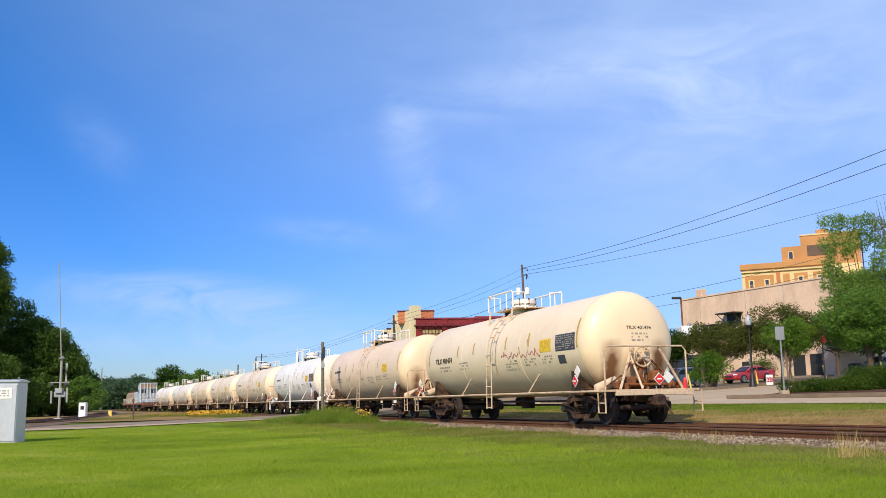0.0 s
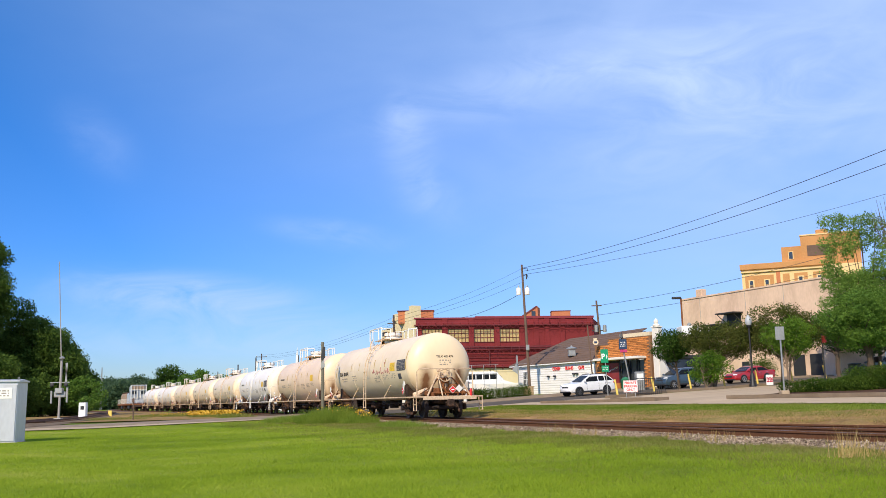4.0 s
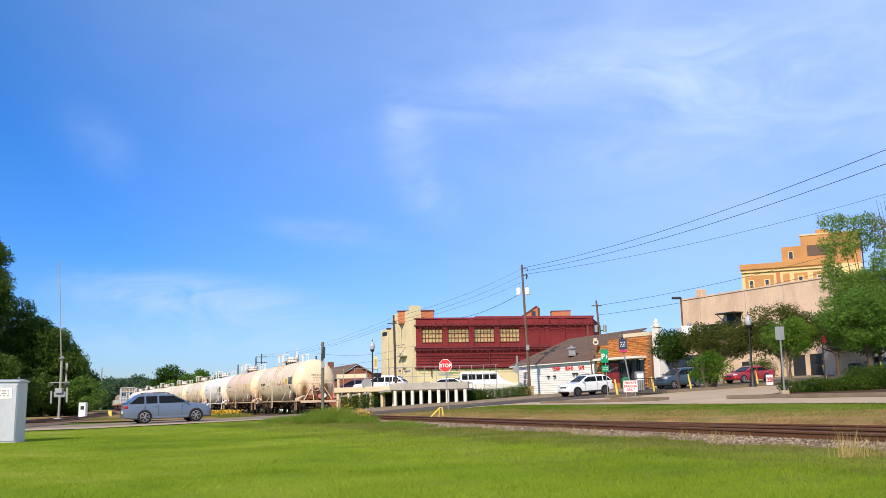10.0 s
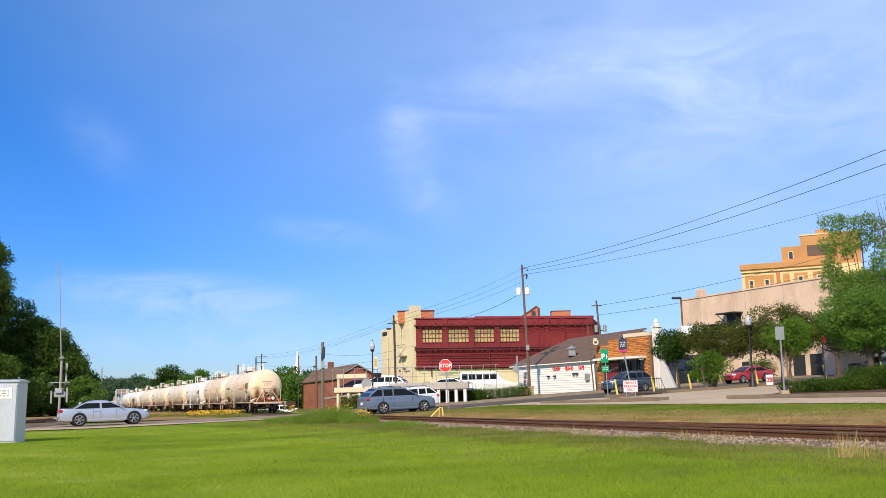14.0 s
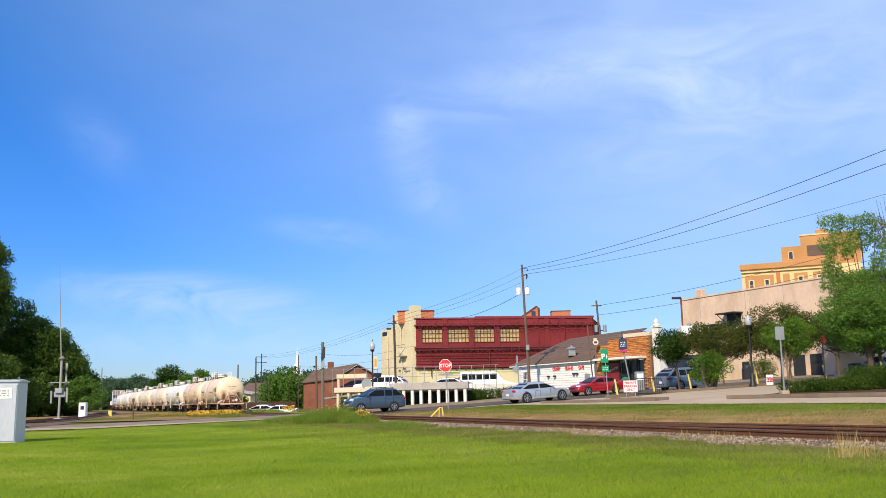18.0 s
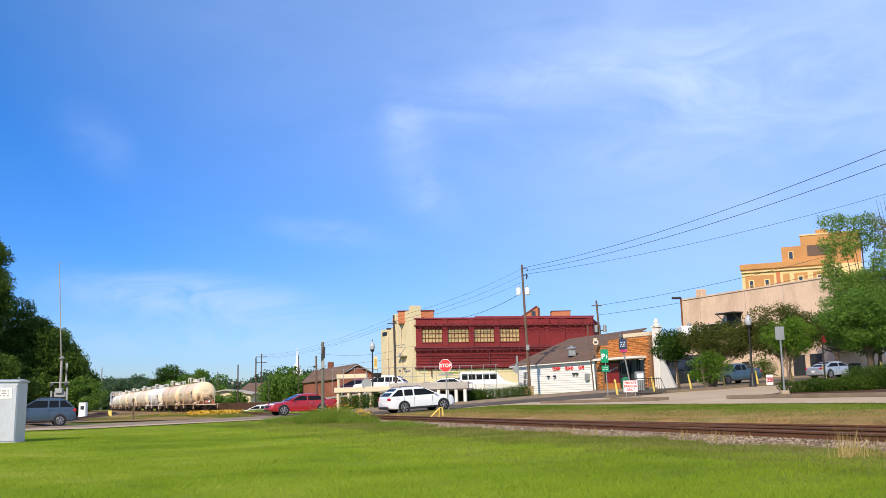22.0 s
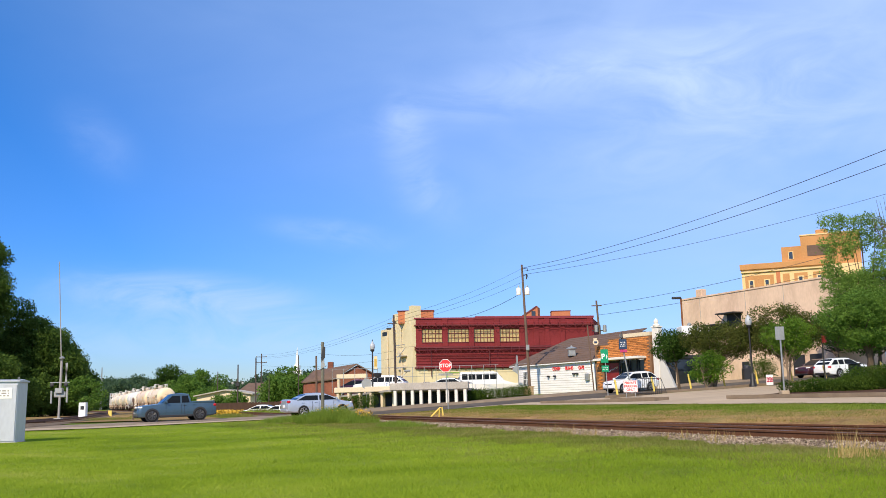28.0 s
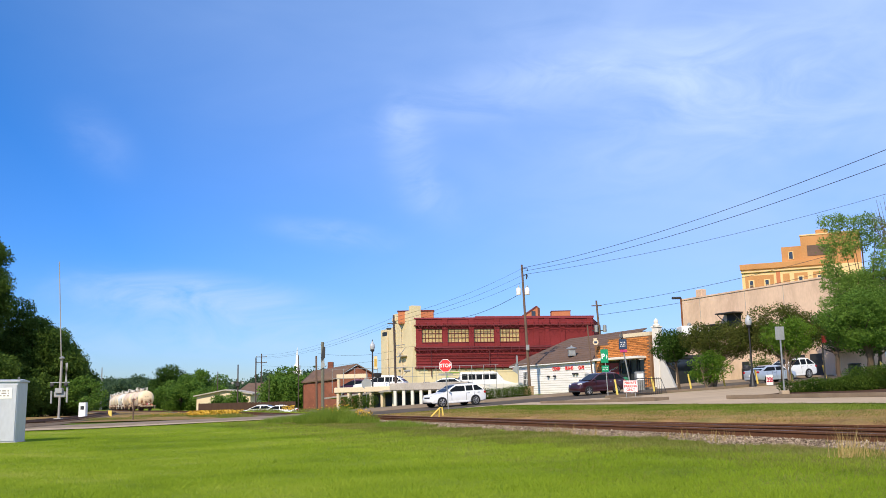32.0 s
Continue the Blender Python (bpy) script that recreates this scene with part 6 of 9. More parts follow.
GREYBLUE = paint("grey_blue", (0.15, 0.19, 0.245))
WHITE_P = paint("white", (0.80, 0.80, 0.79), 0.0)
DARKBLUE = paint("slate", (0.05, 0.085, 0.12))
RED_P = paint("red", (0.34, 0.005, 0.008), 0.0)
SILVER = paint("silver", (0.52, 0.53, 0.55), 0.6)
PALE = paint("pale_silver", (0.50, 0.54, 0.60), 0.5)
TEAL = paint("blue_grey", (0.05, 0.095, 0.13))
MAROON = paint("maroon", (0.055, 0.012, 0.018))
NEAR, FAR = -1.79, 1.79
RIDES = [
    (road_car("grey-blue metallic SUV crossing the railway", "SUV", "suv", 4.58, 1.80, 1.58, 2.69, GREYBLUE, rails=True, name="suv"), NEAR, 1,
     [(0, -38.19), (5.5, -23.56), (6, -22.23), (7, -20.73), (8, -19.05), (9, -17.15), (10, -15.34), (11, -13.47), (12, -10.89), (13, -7.4), (14, -3.04), (14.5, -0.65), (16.5, 9.61), (17, 11.9), (18, 17.37), (20, 30.44), (32, 108.86)]),
    (road_car("white compact SUV with black lower trim and dark wheels", "SUV", "suv", 3.91, 1.67, 1.47, 2.39, WHITE_P, True, M["dark_rim"], rails=True, name="suv"), FAR, -1,
     [(0, 10.3), (9.5, 10.3), (10, 10.17), (11, 8.81), (12, 6.33), (13, 2.46), (14, -2.52), (14.5, -5.41), (16.5, -18.86), (17, -22.64), (32, -136)]),
    (road_car("dark slate-blue boxy SUV", "SUV", "suv", 3.78, 1.64, 1.52, 2.28, DARKBLUE, True, rails=True, name="suv"), FAR, -1,
     [(0, 17.95), (11, 17.95), (12, 17.55), (13, 16.09), (14, 13.48), (14.5, 11.42), (16.5, 2.34), (17, 0.1), (18, -4.67), (19, -9.09), (20, -13.48), (21, -18.09), (22, -22.52), (32, -66.82)]),
    (road_car("glossy red four-door sedan", "sedan", "sedan", 4.29, 1.67, 1.30, 2.44, RED_P, name="sedan", wheel_r=0.33), FAR, -1,
     [(0, 24.36), (13.5, 24.36), (14, 24.25), (14.5, 23.98), (16.5, 18.54), (17, 16.5), (18, 11.01), (19, 5.7), (20, 0.67), (21, -4.14), (22, -9.1), (23, -13.21), (24, -16.9), (25, -20.36), (25.5, -21.95), (32, -42.62)]),
    (road_car("silver four-door sedan crossing the railway", "sedan", "sedan", 4.49, 1.67, 1.32, 2.72, SILVER, name="sedan", wheel_r=0.33), NEAR, 1,
     [(0, -87.95), (13, -23.21), (14, -18.23), (14.5, -15.56), (16.5, -3.51), (17, -0.37), (18, 6.01), (19, 12.11), (20, 18.69), (21, 25.24), (22, 30.89), (32, 87.39)]),
    (road_car("white mid-size SUV with black roof rails", "SUV", "suv", 4.53, 1.76, 1.55, 2.65, WHITE_P, True, rails=True, name="suv"), NEAR, 1,
     [(0, -110.12), (18.5, -21.69), (19, -19.3), (20, -13.53), (21, -7.77), (22, -1.81), (23, 4.0), (24, 9.73), (25, 15.52), (25.5, 18.31), (27.5, 29.21), (28, 31.74), (29, 36.58), (32, 51.1)]),
    (road_car("white luxury SUV with a black roof", "SUV", "suv", 4.08, 1.75, 1.47, 2.50, WHITE_P, False, None, True, name="suv"), FAR, -1,
     [(0, 158.27), (24, 33.71), (25, 28.52), (25.5, 25.72), (27.5, 16.09), (28, 13.81), (29, 9.86), (30, 6.25), (31, 3.18), (32, 0.55)]),
    (road_car("blue-grey crew-cab pickup truck", "pickup truck", "pickup", 4.47, 1.78, 1.58, 2.70, TEAL, True, M["dark_rim"], name="pickup_truck", wheel_r=0.37), FAR, -1,
     [(0, 38.21), (19.5, 38.21), (20, 37.32), (21, 30.14), (22, 22.92), (23, 15.99), (24, 8.81), (25, 2.34), (25.5, -0.96), (27.5, -13.21), (28, -15.92), (29, -21.27), (32, -37.32)]),
    (road_car("pale silver compact car", "car", "hatch", 4.07, 1.61, 1.34, 2.35, PALE, name="compact_car", wheel_r=0.32), NEAR, 1,
     [(0, -265.75), (27.5, -12.2), (28, -7.59), (29, 1.17), (30, 9.73), (31, 17.7), (32, 24.82)]),
    (road_car("dark maroon SUV coming down the street", "SUV", "suv", 4.08, 1.72, 1.55, 2.44, MAROON, name="suv"), FAR, -1,
     [(0, 177.31), (28, 31.43), (29, 26.22), (30, 21.34), (31, 15.99), (32, 11.06)]),
    (road_car("large white full-size SUV", "SUV", "suv", 4.76, 1.85, 1.71, 2.87, WHITE_P, rails=True, name="suv", wheel_r=0.39), FAR, -1,
     [(0, 124.43), (29, 40.04), (30, 37.13), (31, 32.86), (32, 28.3)]),
]


def smooth_path(rows):
    """A monotone cubic through rows of (t, x)."""
    t, x = np.array([r[0] for r in rows], float), np.array([r[1] for r in rows], float)
    h, d = np.diff(t), np.diff(x) / np.diff(t)
    m = np.zeros(len(t))
    for i in range(1, len(t) - 1):
        if d[i - 1] * d[i] > 0:
            w1, w2 = 2 * h[i] + h[i - 1], h[i] + 2 * h[i - 1]
            m[i] = (w1 + w2) / (w1 / d[i - 1] + w2 / d[i])
    m[0], m[-1] = d[0], d[-1]

    def at(q):
        i = min(max(int(np.searchsorted(t, q)) - 1, 0), len(h) - 1)
        u = (q - t[i]) / h[i]
        return float((2 * u ** 3 - 3 * u ** 2 + 1) * x[i] + (u ** 3 - 2 * u ** 2 + u) * h[i] * m[i] + (3 * u ** 2 - 2 * u ** 3) * x[i + 1] + (u ** 3 - u ** 2) * h[i] * m[i + 1])
    return at


def car_pose(x, lane, way):
    """x is the car's own; the centre line is met at right angles to the lane."""
    xc = x + lane * 0.447
    y = 61.1 + 0.5 * xc + lane * 0.894
    cross = 0.012 * lane * float(np.clip((xc + 9) * 4, 0, 1))
    z0, z1 = float(road_z(xc - 1.2)), float(road_z(xc + 1.2))
    fwd = Vector((2.4, 1.2, z1 - z0)).normalized() * way
    right = Vector((fwd.y, -fwd.x, 0)).normalized()
    up = right.cross(fwd)
    m = Matrix((right, fwd, up)).transposed().to_4x4()
    m.translation = Vector((x, y, (z0 + z1) / 2 + cross + 0.004))
    return m


def motions():
    # the train: each car stands on its two bogies
    run = train_run
    times = [0, 0.5, 1, 1.5, 2, 2.5, 3, 3.5] + [4.0 + k for k in range(29)]
    for car, ahead, pivot in TRAIN:
        rows = []
        for t in times:
            c = run(t) + ahead
            a, _ = on_track(c - pivot)
            b, _ = on_track(c + pivot)
            d = (b - a).normalized()
            m = Matrix((Vector((d.y, -d.x, 0)), d, Vector((0, 0, 1)))).transposed().to_4x4()
            m.translation = (a + b) / 2 + Vector((0, 0, RAIL_Z))
            rows.append((t, m))
        walk(car, rows)
    steps = [k * 0.1 for k in range(321)]
    turns = [-(run(t) - run(0)) / 0.42 for t in steps]
    for ws, wy in WHEELSETS:
        ph = wy
        walk(ws, [(t, Matrix.Translation((0, wy, 0.42)) @ Matrix.Rotation(a + ph, 4, "X")) for t, a in zip(steps, turns)])
    # the cars
    for car, lane, way, path in RIDES:
        at = smooth_path(path)
        rows = [(0, car_pose(at(0), lane, way))]
        t = 0.25
        while t < 31.9:
            rows.append((t, car_pose(at(t), lane, way)))
            t += 0.25
        rows.append((32, car_pose(at(32), lane, way)))
        walk(car, rows)
        for hub, owner, s, wy, r, hw in CAR_WHEELS:
            if owner is not car:
                continue
            spin = []
            ang, last = 0.0, None
            for k in range(961):
                t = k / 30
                x = at(t)
                if last is not None and -30 < x < 45:
                    ang -= abs(x - last) * 1.118 / r
                moving = last is not None and abs(x - last) > 1e-4 and -30 < x < 45
                if k in (0, 960) or moving:
                    spin.append((t, Matrix.Translation((s * (hw - 0.075), wy, r)) @ Matrix.Rotation(ang, 4, "X") @ Matrix.Rotation(0 if s > 0 else math.pi, 4, "Z")))
                last = x
            walk(hub, spin)


# ---- trees and hedges ----
def leaf_cloud(clumps, per, size, seed, squash=0.8, shell=0.35, fuzz=0.16):
    """Leaves scattered in clumps (x, y, z, rx, ry, rz); denser towards their skins."""
    r = np.random.RandomState(seed)
    out = []
    for cx, cy, cz, rx, ry, rz in clumps:
        n = int(per * (rx * ry * rz) ** 0.67)
        d = r.normal(0, 1, (n, 3))
        d /= np.linalg.norm(d, axis=1)[:, None]
        rad = 1.05 - 0.55 * r.uniform(0, 1, n) ** (0.35 / shell) + np.abs(r.normal(0, fuzz, n))
        c = d * rad[:, None] * np.array([rx, ry, rz]) + np.array([cx, cy, cz])
        u = r.normal(0, 1, (n, 3))
        u /= np.linalg.norm(u, axis=1)[:, None]
        w = np.cross(u, r.normal(0, 1, (n, 3)))
        w /= np.linalg.norm(w, axis=1)[:, None]
        s = size * r.uniform(0.55, 1.4, n)[:, None]
        v = np.stack([c - u * s, c + w * s * 0.55, c + u * s, c - w * s * 0.55], 1)
        out.append(v)
    return np.concatenate(out)


def crown_clumps(r, n, cx, cy, cz, rx, ry, rz, cr):
    out = []
    for i in range(n):
        while True:
            p = (r.uniform(-1, 1), r.uniform(-1, 1), r.uniform(-1, 1))
            q = math.sqrt(sum(c * c for c in p))
            if 0.35 < q < 1:
                break
        k = r.uniform(0.6, 1.3) * cr
        out.append((cx + p[0] * rx, cy + p[1] * ry, cz + p[2] * rz, k * 1.15, k * 1.15, k * 0.8))
    return out


def tree(name, label, x, y, height, crown, trunk_r, bark, leaves, per, size, seed, n_clumps=26, clump_r=0.8, trunks=1, fork=0.35, z=None, extra=()):
    """crown: centre (dx, dy, z above ground), radii."""
    z = ground_at(x, y) if z is None else z
    ob = thing(name, label, "tree", pose(x, y, z - 0.03))
    r = random.Random(seed)
    cx, cy, cz, rx, ry, rz = crown
    clumps = crown_clumps(r, n_clumps, cx, cy, cz, rx, ry, rz, clump_r) + list(extra)
    wood = Build()
    for k in range(trunks):
        a = 2 * math.pi * k / max(1, trunks) + r.random()
        sp = 0.0 if trunks == 1 else 0.16
        foot = Vector((sp * math.cos(a), sp * math.sin(a), 0))
        topp = Vector((cx * 0.6 + sp * 5 * math.cos(a), cy * 0.6 + sp * 5 * math.sin(a), cz))
        pts = [foot + (topp - foot) * q + Vector((r.uniform(-1, 1), r.uniform(-1, 1), 0)) * trunk_r * 0.5 * (q > 0) for q in (0, 0.12, 0.35, 0.6, 0.8, 1.0)]
        wood.tube([foot - Vector((0, 0, 0.05)), foot + Vector((0, 0, 0.12))], trunk_r * 1.5, 9, False, trunk_r * 1.08)
        wood.tube(pts, trunk_r, 9, True, trunk_r * 0.35)
        limbs = [c for i, c in enumerate(clumps) if i % trunks == k]
        for c in limbs[::max(1, len(limbs) // 22)]:
            q = r.uniform(fork, 0.95)
            a0 = foot + (topp - foot) * q
            c3 = Vector(c[:3])
            mid = (a0 + c3) / 2 + Vector((r.uniform(-0.2, 0.2), r.uniform(-0.2, 0.2), -0.12 * (c3 - a0).length))
            wood.tube([a0, mid, c3], trunk_r * 0.32, 6, True, trunk_r * 0.08)
    part("trunk", wood, bark, ob, "branching trunk", smooth=True)
    me = many("crown", leaf_cloud(clumps, per, size, seed), [(0, 1, 2, 3)], leaves, None, None)
    part("crown", me, None, ob, "leafy crown")
    return ob


# left: dark wood along the siding
tree("tree", "tall dark green broadleaf tree at the wood's edge", -51.7, 103, 22.0, (0, 0, 13.6, 1.9, 2.6, 7.6), 0.36, M["bark"], M["leaf_wood"], 620, 0.135, 11, 64, 1.15)
wood_spots = ((-49.1, 110.2, 14.4, 3.7), (-46.0, 110.2, 9.4, 2.6), (-53.3, 111.7, 11.3, 4.0), (-52.2, 98.5, 9.1, 3.7), (-50.3, 102.2, 7.2, 3.1), (-56.6, 107.3, 12.0, 4.0), (-48.9, 116.1, 10.9, 3.1), (-45.6, 113.2, 5.4, 2.2), (-50.7, 117.6, 11.3, 3.7), (-47.8, 105.8, 4.7, 2.2))
for i, (x, y, h, w) in enumerate(wood_spots):
    tree("tree", "dark green broadleaf tree in a dense row beside the siding", x, y, h, (0, 0, h * 0.52, w, w, h * 0.42), 0.25, M["bark"], M["leaf_wood"], 560, 0.14, 20 + i, 46, 1.25, z=0.3)
tree("bush", "light green shrub by the siding", -41.5, 108, 4, (0, 0, 2.2, 2.2, 2.2, 2.0), 0.12, M["bark"], M["leaf_mid"], 500, 0.12, 40, 18, 0.8, z=0.3)
# middle distance
for i, (x, y, h, w, kind) in enumerate(((-56.5, 190, 8.8, 4.6, "leaf_dark"), (-50.3, 178, 6.7, 4.3, "leaf_mid"), (-62.5, 208, 7.6, 4.4, "leaf_dark"), (-46.4, 177, 7.8, 4.2, "leaf_mid"), (-49.2, 186, 5.0, 4.0, "leaf_mid"), (-43.5, 172, 4.6, 2.6, "leaf_mid"), (-21.8, 132, 6.0, 2.5, "leaf_mid"), (-20.0, 130, 4.8, 2.0, "leaf_mid"), (-23.6, 134, 4.7, 2.0, "leaf_mid"), (-28.4, 127, 3.0, 1.5, "leaf_mid"), (-31.4, 130, 2.4, 1.1, "leaf_mid"))):
    tree("tree", "green leafy tree behind the railway", x, y, h + 0.4, (0, 0, h * 0.53 + 0.4, w, w, h * 0.45), 0.2 if h > 3 else 0.06, M["bark"], M[kind], 400 if h > 3 else 500, 0.16 if h > 3 else 0.12, 50 + i, 30, 1.15 if h > 3 else 0.45)
# far woods on the rise
fw = random.Random(3)
far_clumps = []
for i in range(210):
    q = i / 210
    px = -0.375 + q * 0.30
    d = 380 + fw.uniform(-40, 160)
    hgt = (8.5 + 5.0 * math.sin(q * 9 + 1.0) * 0.5 + fw.uniform(-1.5, 1.5)) * d / 400
    for k in range(3):
        w = fw.uniform(4, 7)
        far_clumps.append((px * d + fw.uniform(-4, 4), d + fw.uniform(-6, 6), 0.3 + hgt * fw.uniform(0.2, 0.85), w, w, w * 0.7))
many("far_woods", leaf_cloud(far_clumps, 60, 0.52, 71), [(0, 1, 2, 3)], M["leaf_far"], "distant green woods on the skyline", "woods")
# street trees in front of the town
def street_tree(label, x, y, crown, *rest, **more):
    """A tree whose crown height is given above the level of the world, not of its foot."""
    cx, cy, cz, rx, ry, rz = crown
    return tree("tree", label, x, y, cz, (cx, cy, cz - ground_at(x, y), rx, ry, rz), *rest, **more)


street_tree("dark green small street tree beside the brick front", 15.6, 62.5, (-0.45, 0, 4.5, 1.15, 1.0, 0.9), 0.10, M["bark"], M["leaf_dark"], 1000, 0.06, 81, 50, 0.45)
street_tree("bronze-green spreading street tree with several stems", 17.2, 60.5, (0.75, 0.3, 4.7, 2.65, 1.6, 1.0), 0.08, M["pale_bark"], M["leaf_bronze"], 1000, 0.058, 82, 120, 0.45, trunks=3, fork=0.3)
street_tree("light green leafy shoots round the foot of a street tree", 16.6, 59.2, (0, 0, 2.9, 1.15, 0.9, 0.95), 0.08, M["pale_bark"], M["leaf_light"], 1100, 0.058, 83, 40, 0.36, trunks=2, fork=0.15)
street_tree("bronze and green street tree with a wide crown", 21.75, 60.5, (-0.05, 0, 5.1, 2.55, 1.8, 1.55), 0.11, M["bark"], M["leaf_bronze"], 1000, 0.058, 84, 140, 0.47)
street_tree("bright green street tree with two pale stems", 20.5, 56.0, (0.15, 0, 4.5, 1.5, 1.3, 1.15), 0.075, M["pale_bark"], M["leaf_light"], 1100, 0.058, 85, 66, 0.40, trunks=2)
street_tree("dense dark green tree with a stout forked trunk", 24.4, 54.0, (0.3, 0.2, 5.3, 2.65, 1.9, 1.65), 0.24, M["bark"], M["leaf_mid"], 1100, 0.062, 87, 170, 0.48, fork=0.45)
street_tree("tall light green tree with open feathery branches", 26.0, 57.0, (0.3, 0, 7.3, 2.4, 1.6, 1.4), 0.17, M["bark"], M["leaf_tall"], 1000, 0.06, 86, 76, 0.46,
            extra=tuple((px + dx * pr, dx * 0.8, pz - 2.1 + dz * pr, pr * 0.98, pr * 0.98, pr * 0.68) for px, pz, pr in ((-2.0, 11.9, 0.49), (-1.3, 12.1, 0.42), (-0.7, 11.8, 0.52), (0.6, 12.0, 0.49), (1.2, 11.6, 0.56), (0.3, 11.2, 0.42), (-0.4, 11.0, 0.49), (-2.1, 10.5, 0.49), (-1.3, 10.6, 0.52), (-0.6, 10.4, 0.38), (-1.9, 9.9, 0.38), (0.8, 10.8, 0.38), (0.1, 10.5, 0.38), (-2.2, 8.6, 0.45), (-1.6, 8.4, 0.52), (-2.4, 7.9, 0.35), (-0.9, 8.5, 0.38), (0.1, 8.6, 0.45), (1.0, 8.6, 0.49), (-1.7, 7.6, 0.49), (0.3, 7.6, 0.59), (1.2, 7.4, 0.62), (-2.4, 6.8, 0.49), (1.6, 8.5, 0.62), (2.0, 10.6, 0.62), (-2.1, 9.3, 0.42), (-1.7, 9.0, 0.42), (1.0, 9.6, 0.45), (1.9, 9.5, 0.55), (-0.9, 10.0, 0.4), (0.9, 9.1, 0.42), (-1.5, 11.3, 0.4), (1.4, 10.4, 0.5), (0.0, 12.0, 0.35))
                        for dx, dz in ((-0.7, 0.2), (0.6, 0.35), (0.1, -0.5))), fork=0.3)
# these two trees are added to keep the stucco wall in shade
street_tree("tree added close to the stucco wall to shade it", 33.2, 79.0, (0, 0, 6.4, 2.4, 1.8, 1.6), 0.22, M["bark"], M["leaf_dark"], 420, 0.10, 140, 44, 0.75)
street_tree("street tree added before the stucco building to shade its wall", 37.4, 80.5, (0, 0, 6.6, 2.8, 2.0, 1.8), 0.20, M["bark"], M["leaf_dark"], 420, 0.10, 141, 44, 0.8)
# bare twigs above the tall tree
tw = Build()
tr = random.Random(5)
base_p = Vector((26.0, 52.5, 8.5))
for i in range(14):
    a = tr.uniform(-1, 1)
    q = base_p + Vector((a * 1.2, tr.uniform(-0.5, 0.5), tr.uniform(2.6, 4.2)))
    mid = (base_p + q) / 2 + Vector((a * 0.3, 0, 0.1))
    tw.tube([base_p, mid, q], 0.03, 4, False, 0.006)
    for k in range(3):
        tw.tube([mid, mid + Vector((tr.uniform(-0.7, 0.7), tr.uniform(-0.3, 0.3), tr.uniform(0.5, 1.1)))], 0.012, 4, False, 0.004)
tw.tube([(26.3, 52.5, 1.6), (26.2, 52.5, 5), base_p], 0.12, 7, True, 0.05)
solo("bare_tree", tw, M["bark"], "bare leafless tree behind the green one", "tree")


def hedge(name, label, pts, h, w, seed, per=900, leaf=0.05):
    cl = []
    r = random.Random(seed)
    for a, b in zip(pts, pts[1:]):
        a, b = Vector(a), Vector(b)
        n = max(2, int((b - a).length / (w * 0.45)))
        for i in range(n):
            p = a + (b - a) * ((i + r.uniform(-0.2, 0.2)) / n)
            gz = ground_at(p.x, p.y)
            k = r.uniform(0.85, 1.2)
            cl.append((p.x, p.y, gz + h * 0.5, w * 0.55 * k, w * 0.55 * k, h * 0.52 * k))
    ob = thing(name, label, "hedge")
    part("foliage", many("foliage", leaf_cloud(cl, per, leaf, seed, shell=0.5, fuzz=0.05), [(0, 1, 2, 3)], M["hedge"], None, None), None, ob)
    st = Build()
    for c in cl[::2]:
        st.tube([(c[0], c[1], c[2] - h * 0.5 - 0.02), (c[0] + r.uniform(-0.1, 0.1), c[1], c[2] + h * 0.2)], 0.02, 5)
    part("stems", st, M["bark"], ob)
    return ob


hedge("hedge", "clipped green hedge in a mulch bed", [(14.9, 40.6), (15.9, 39.4), (17.2, 37.6)], 0.66, 0.95, 91, 7500, 0.033)
hedge("hedge", "taller clipped green hedge in a mulch bed", [(17.0, 38.6), (18.4, 37.6), (19.6, 36.2), (20.4, 34.6)], 1.05, 1.2, 92, 7500, 0.033)
hedge("hedge", "low trimmed hedge by the parking deck", [(1.7, 68.7), (4.2, 70.1), (6.4, 71.5)], 1.0, 1.2, 93, 4000, 0.04)
hedge("hedge", "rounded green bushes by the lamp post", [(-7.6, 70.8), (-6.3, 70.2), (-5.2, 69.6)], 1.1, 1.2, 94, 3600, 0.04)
hedge("hedge", "dark green bushes against the stucco wall", [(26.5, 79.9), (27.4, 80.3), (28.2, 80.7)], 2.0, 1.8, 95, 900, 0.06)


# ---- buildings ----
class Wall:
    """An upright plane from a to b (plan points); places on it are (along, up, out)."""

    def __init__(self, a, b, z=0.0):
        self.a = Vector((a[0], a[1], z))
        self.d = Vector((b[0] - a[0], b[1] - a[1], 0))
        self.len = self.d.length
        self.d.normalize()
        self.n = Vector((self.d.y, -self.d.x, 0))
        self.rot = Matrix((self.d, -self.n, Vector((0, 0, 1)))).transposed()

    def p(self, u, v, o=0.0):
        return self.a + self.d * u + Vector((0, 0, v)) + self.n * o

    def m(self, u, v, o=0.0):
        m = self.rot.to_4x4()
        m.translation = self.p(u, v, o)
        return m

    def block(self, b, u0, u1, v0, v1, o0, o1, ch=0.0):
        """A block on the wall between the given lines; o: out of the wall."""
        c = self.p((u0 + u1) / 2, (v0 + v1) / 2, (o0 + o1) / 2)
        return b.box(c, (u1 - u0, abs(o1 - o0), v1 - v0), self.rot, ch)


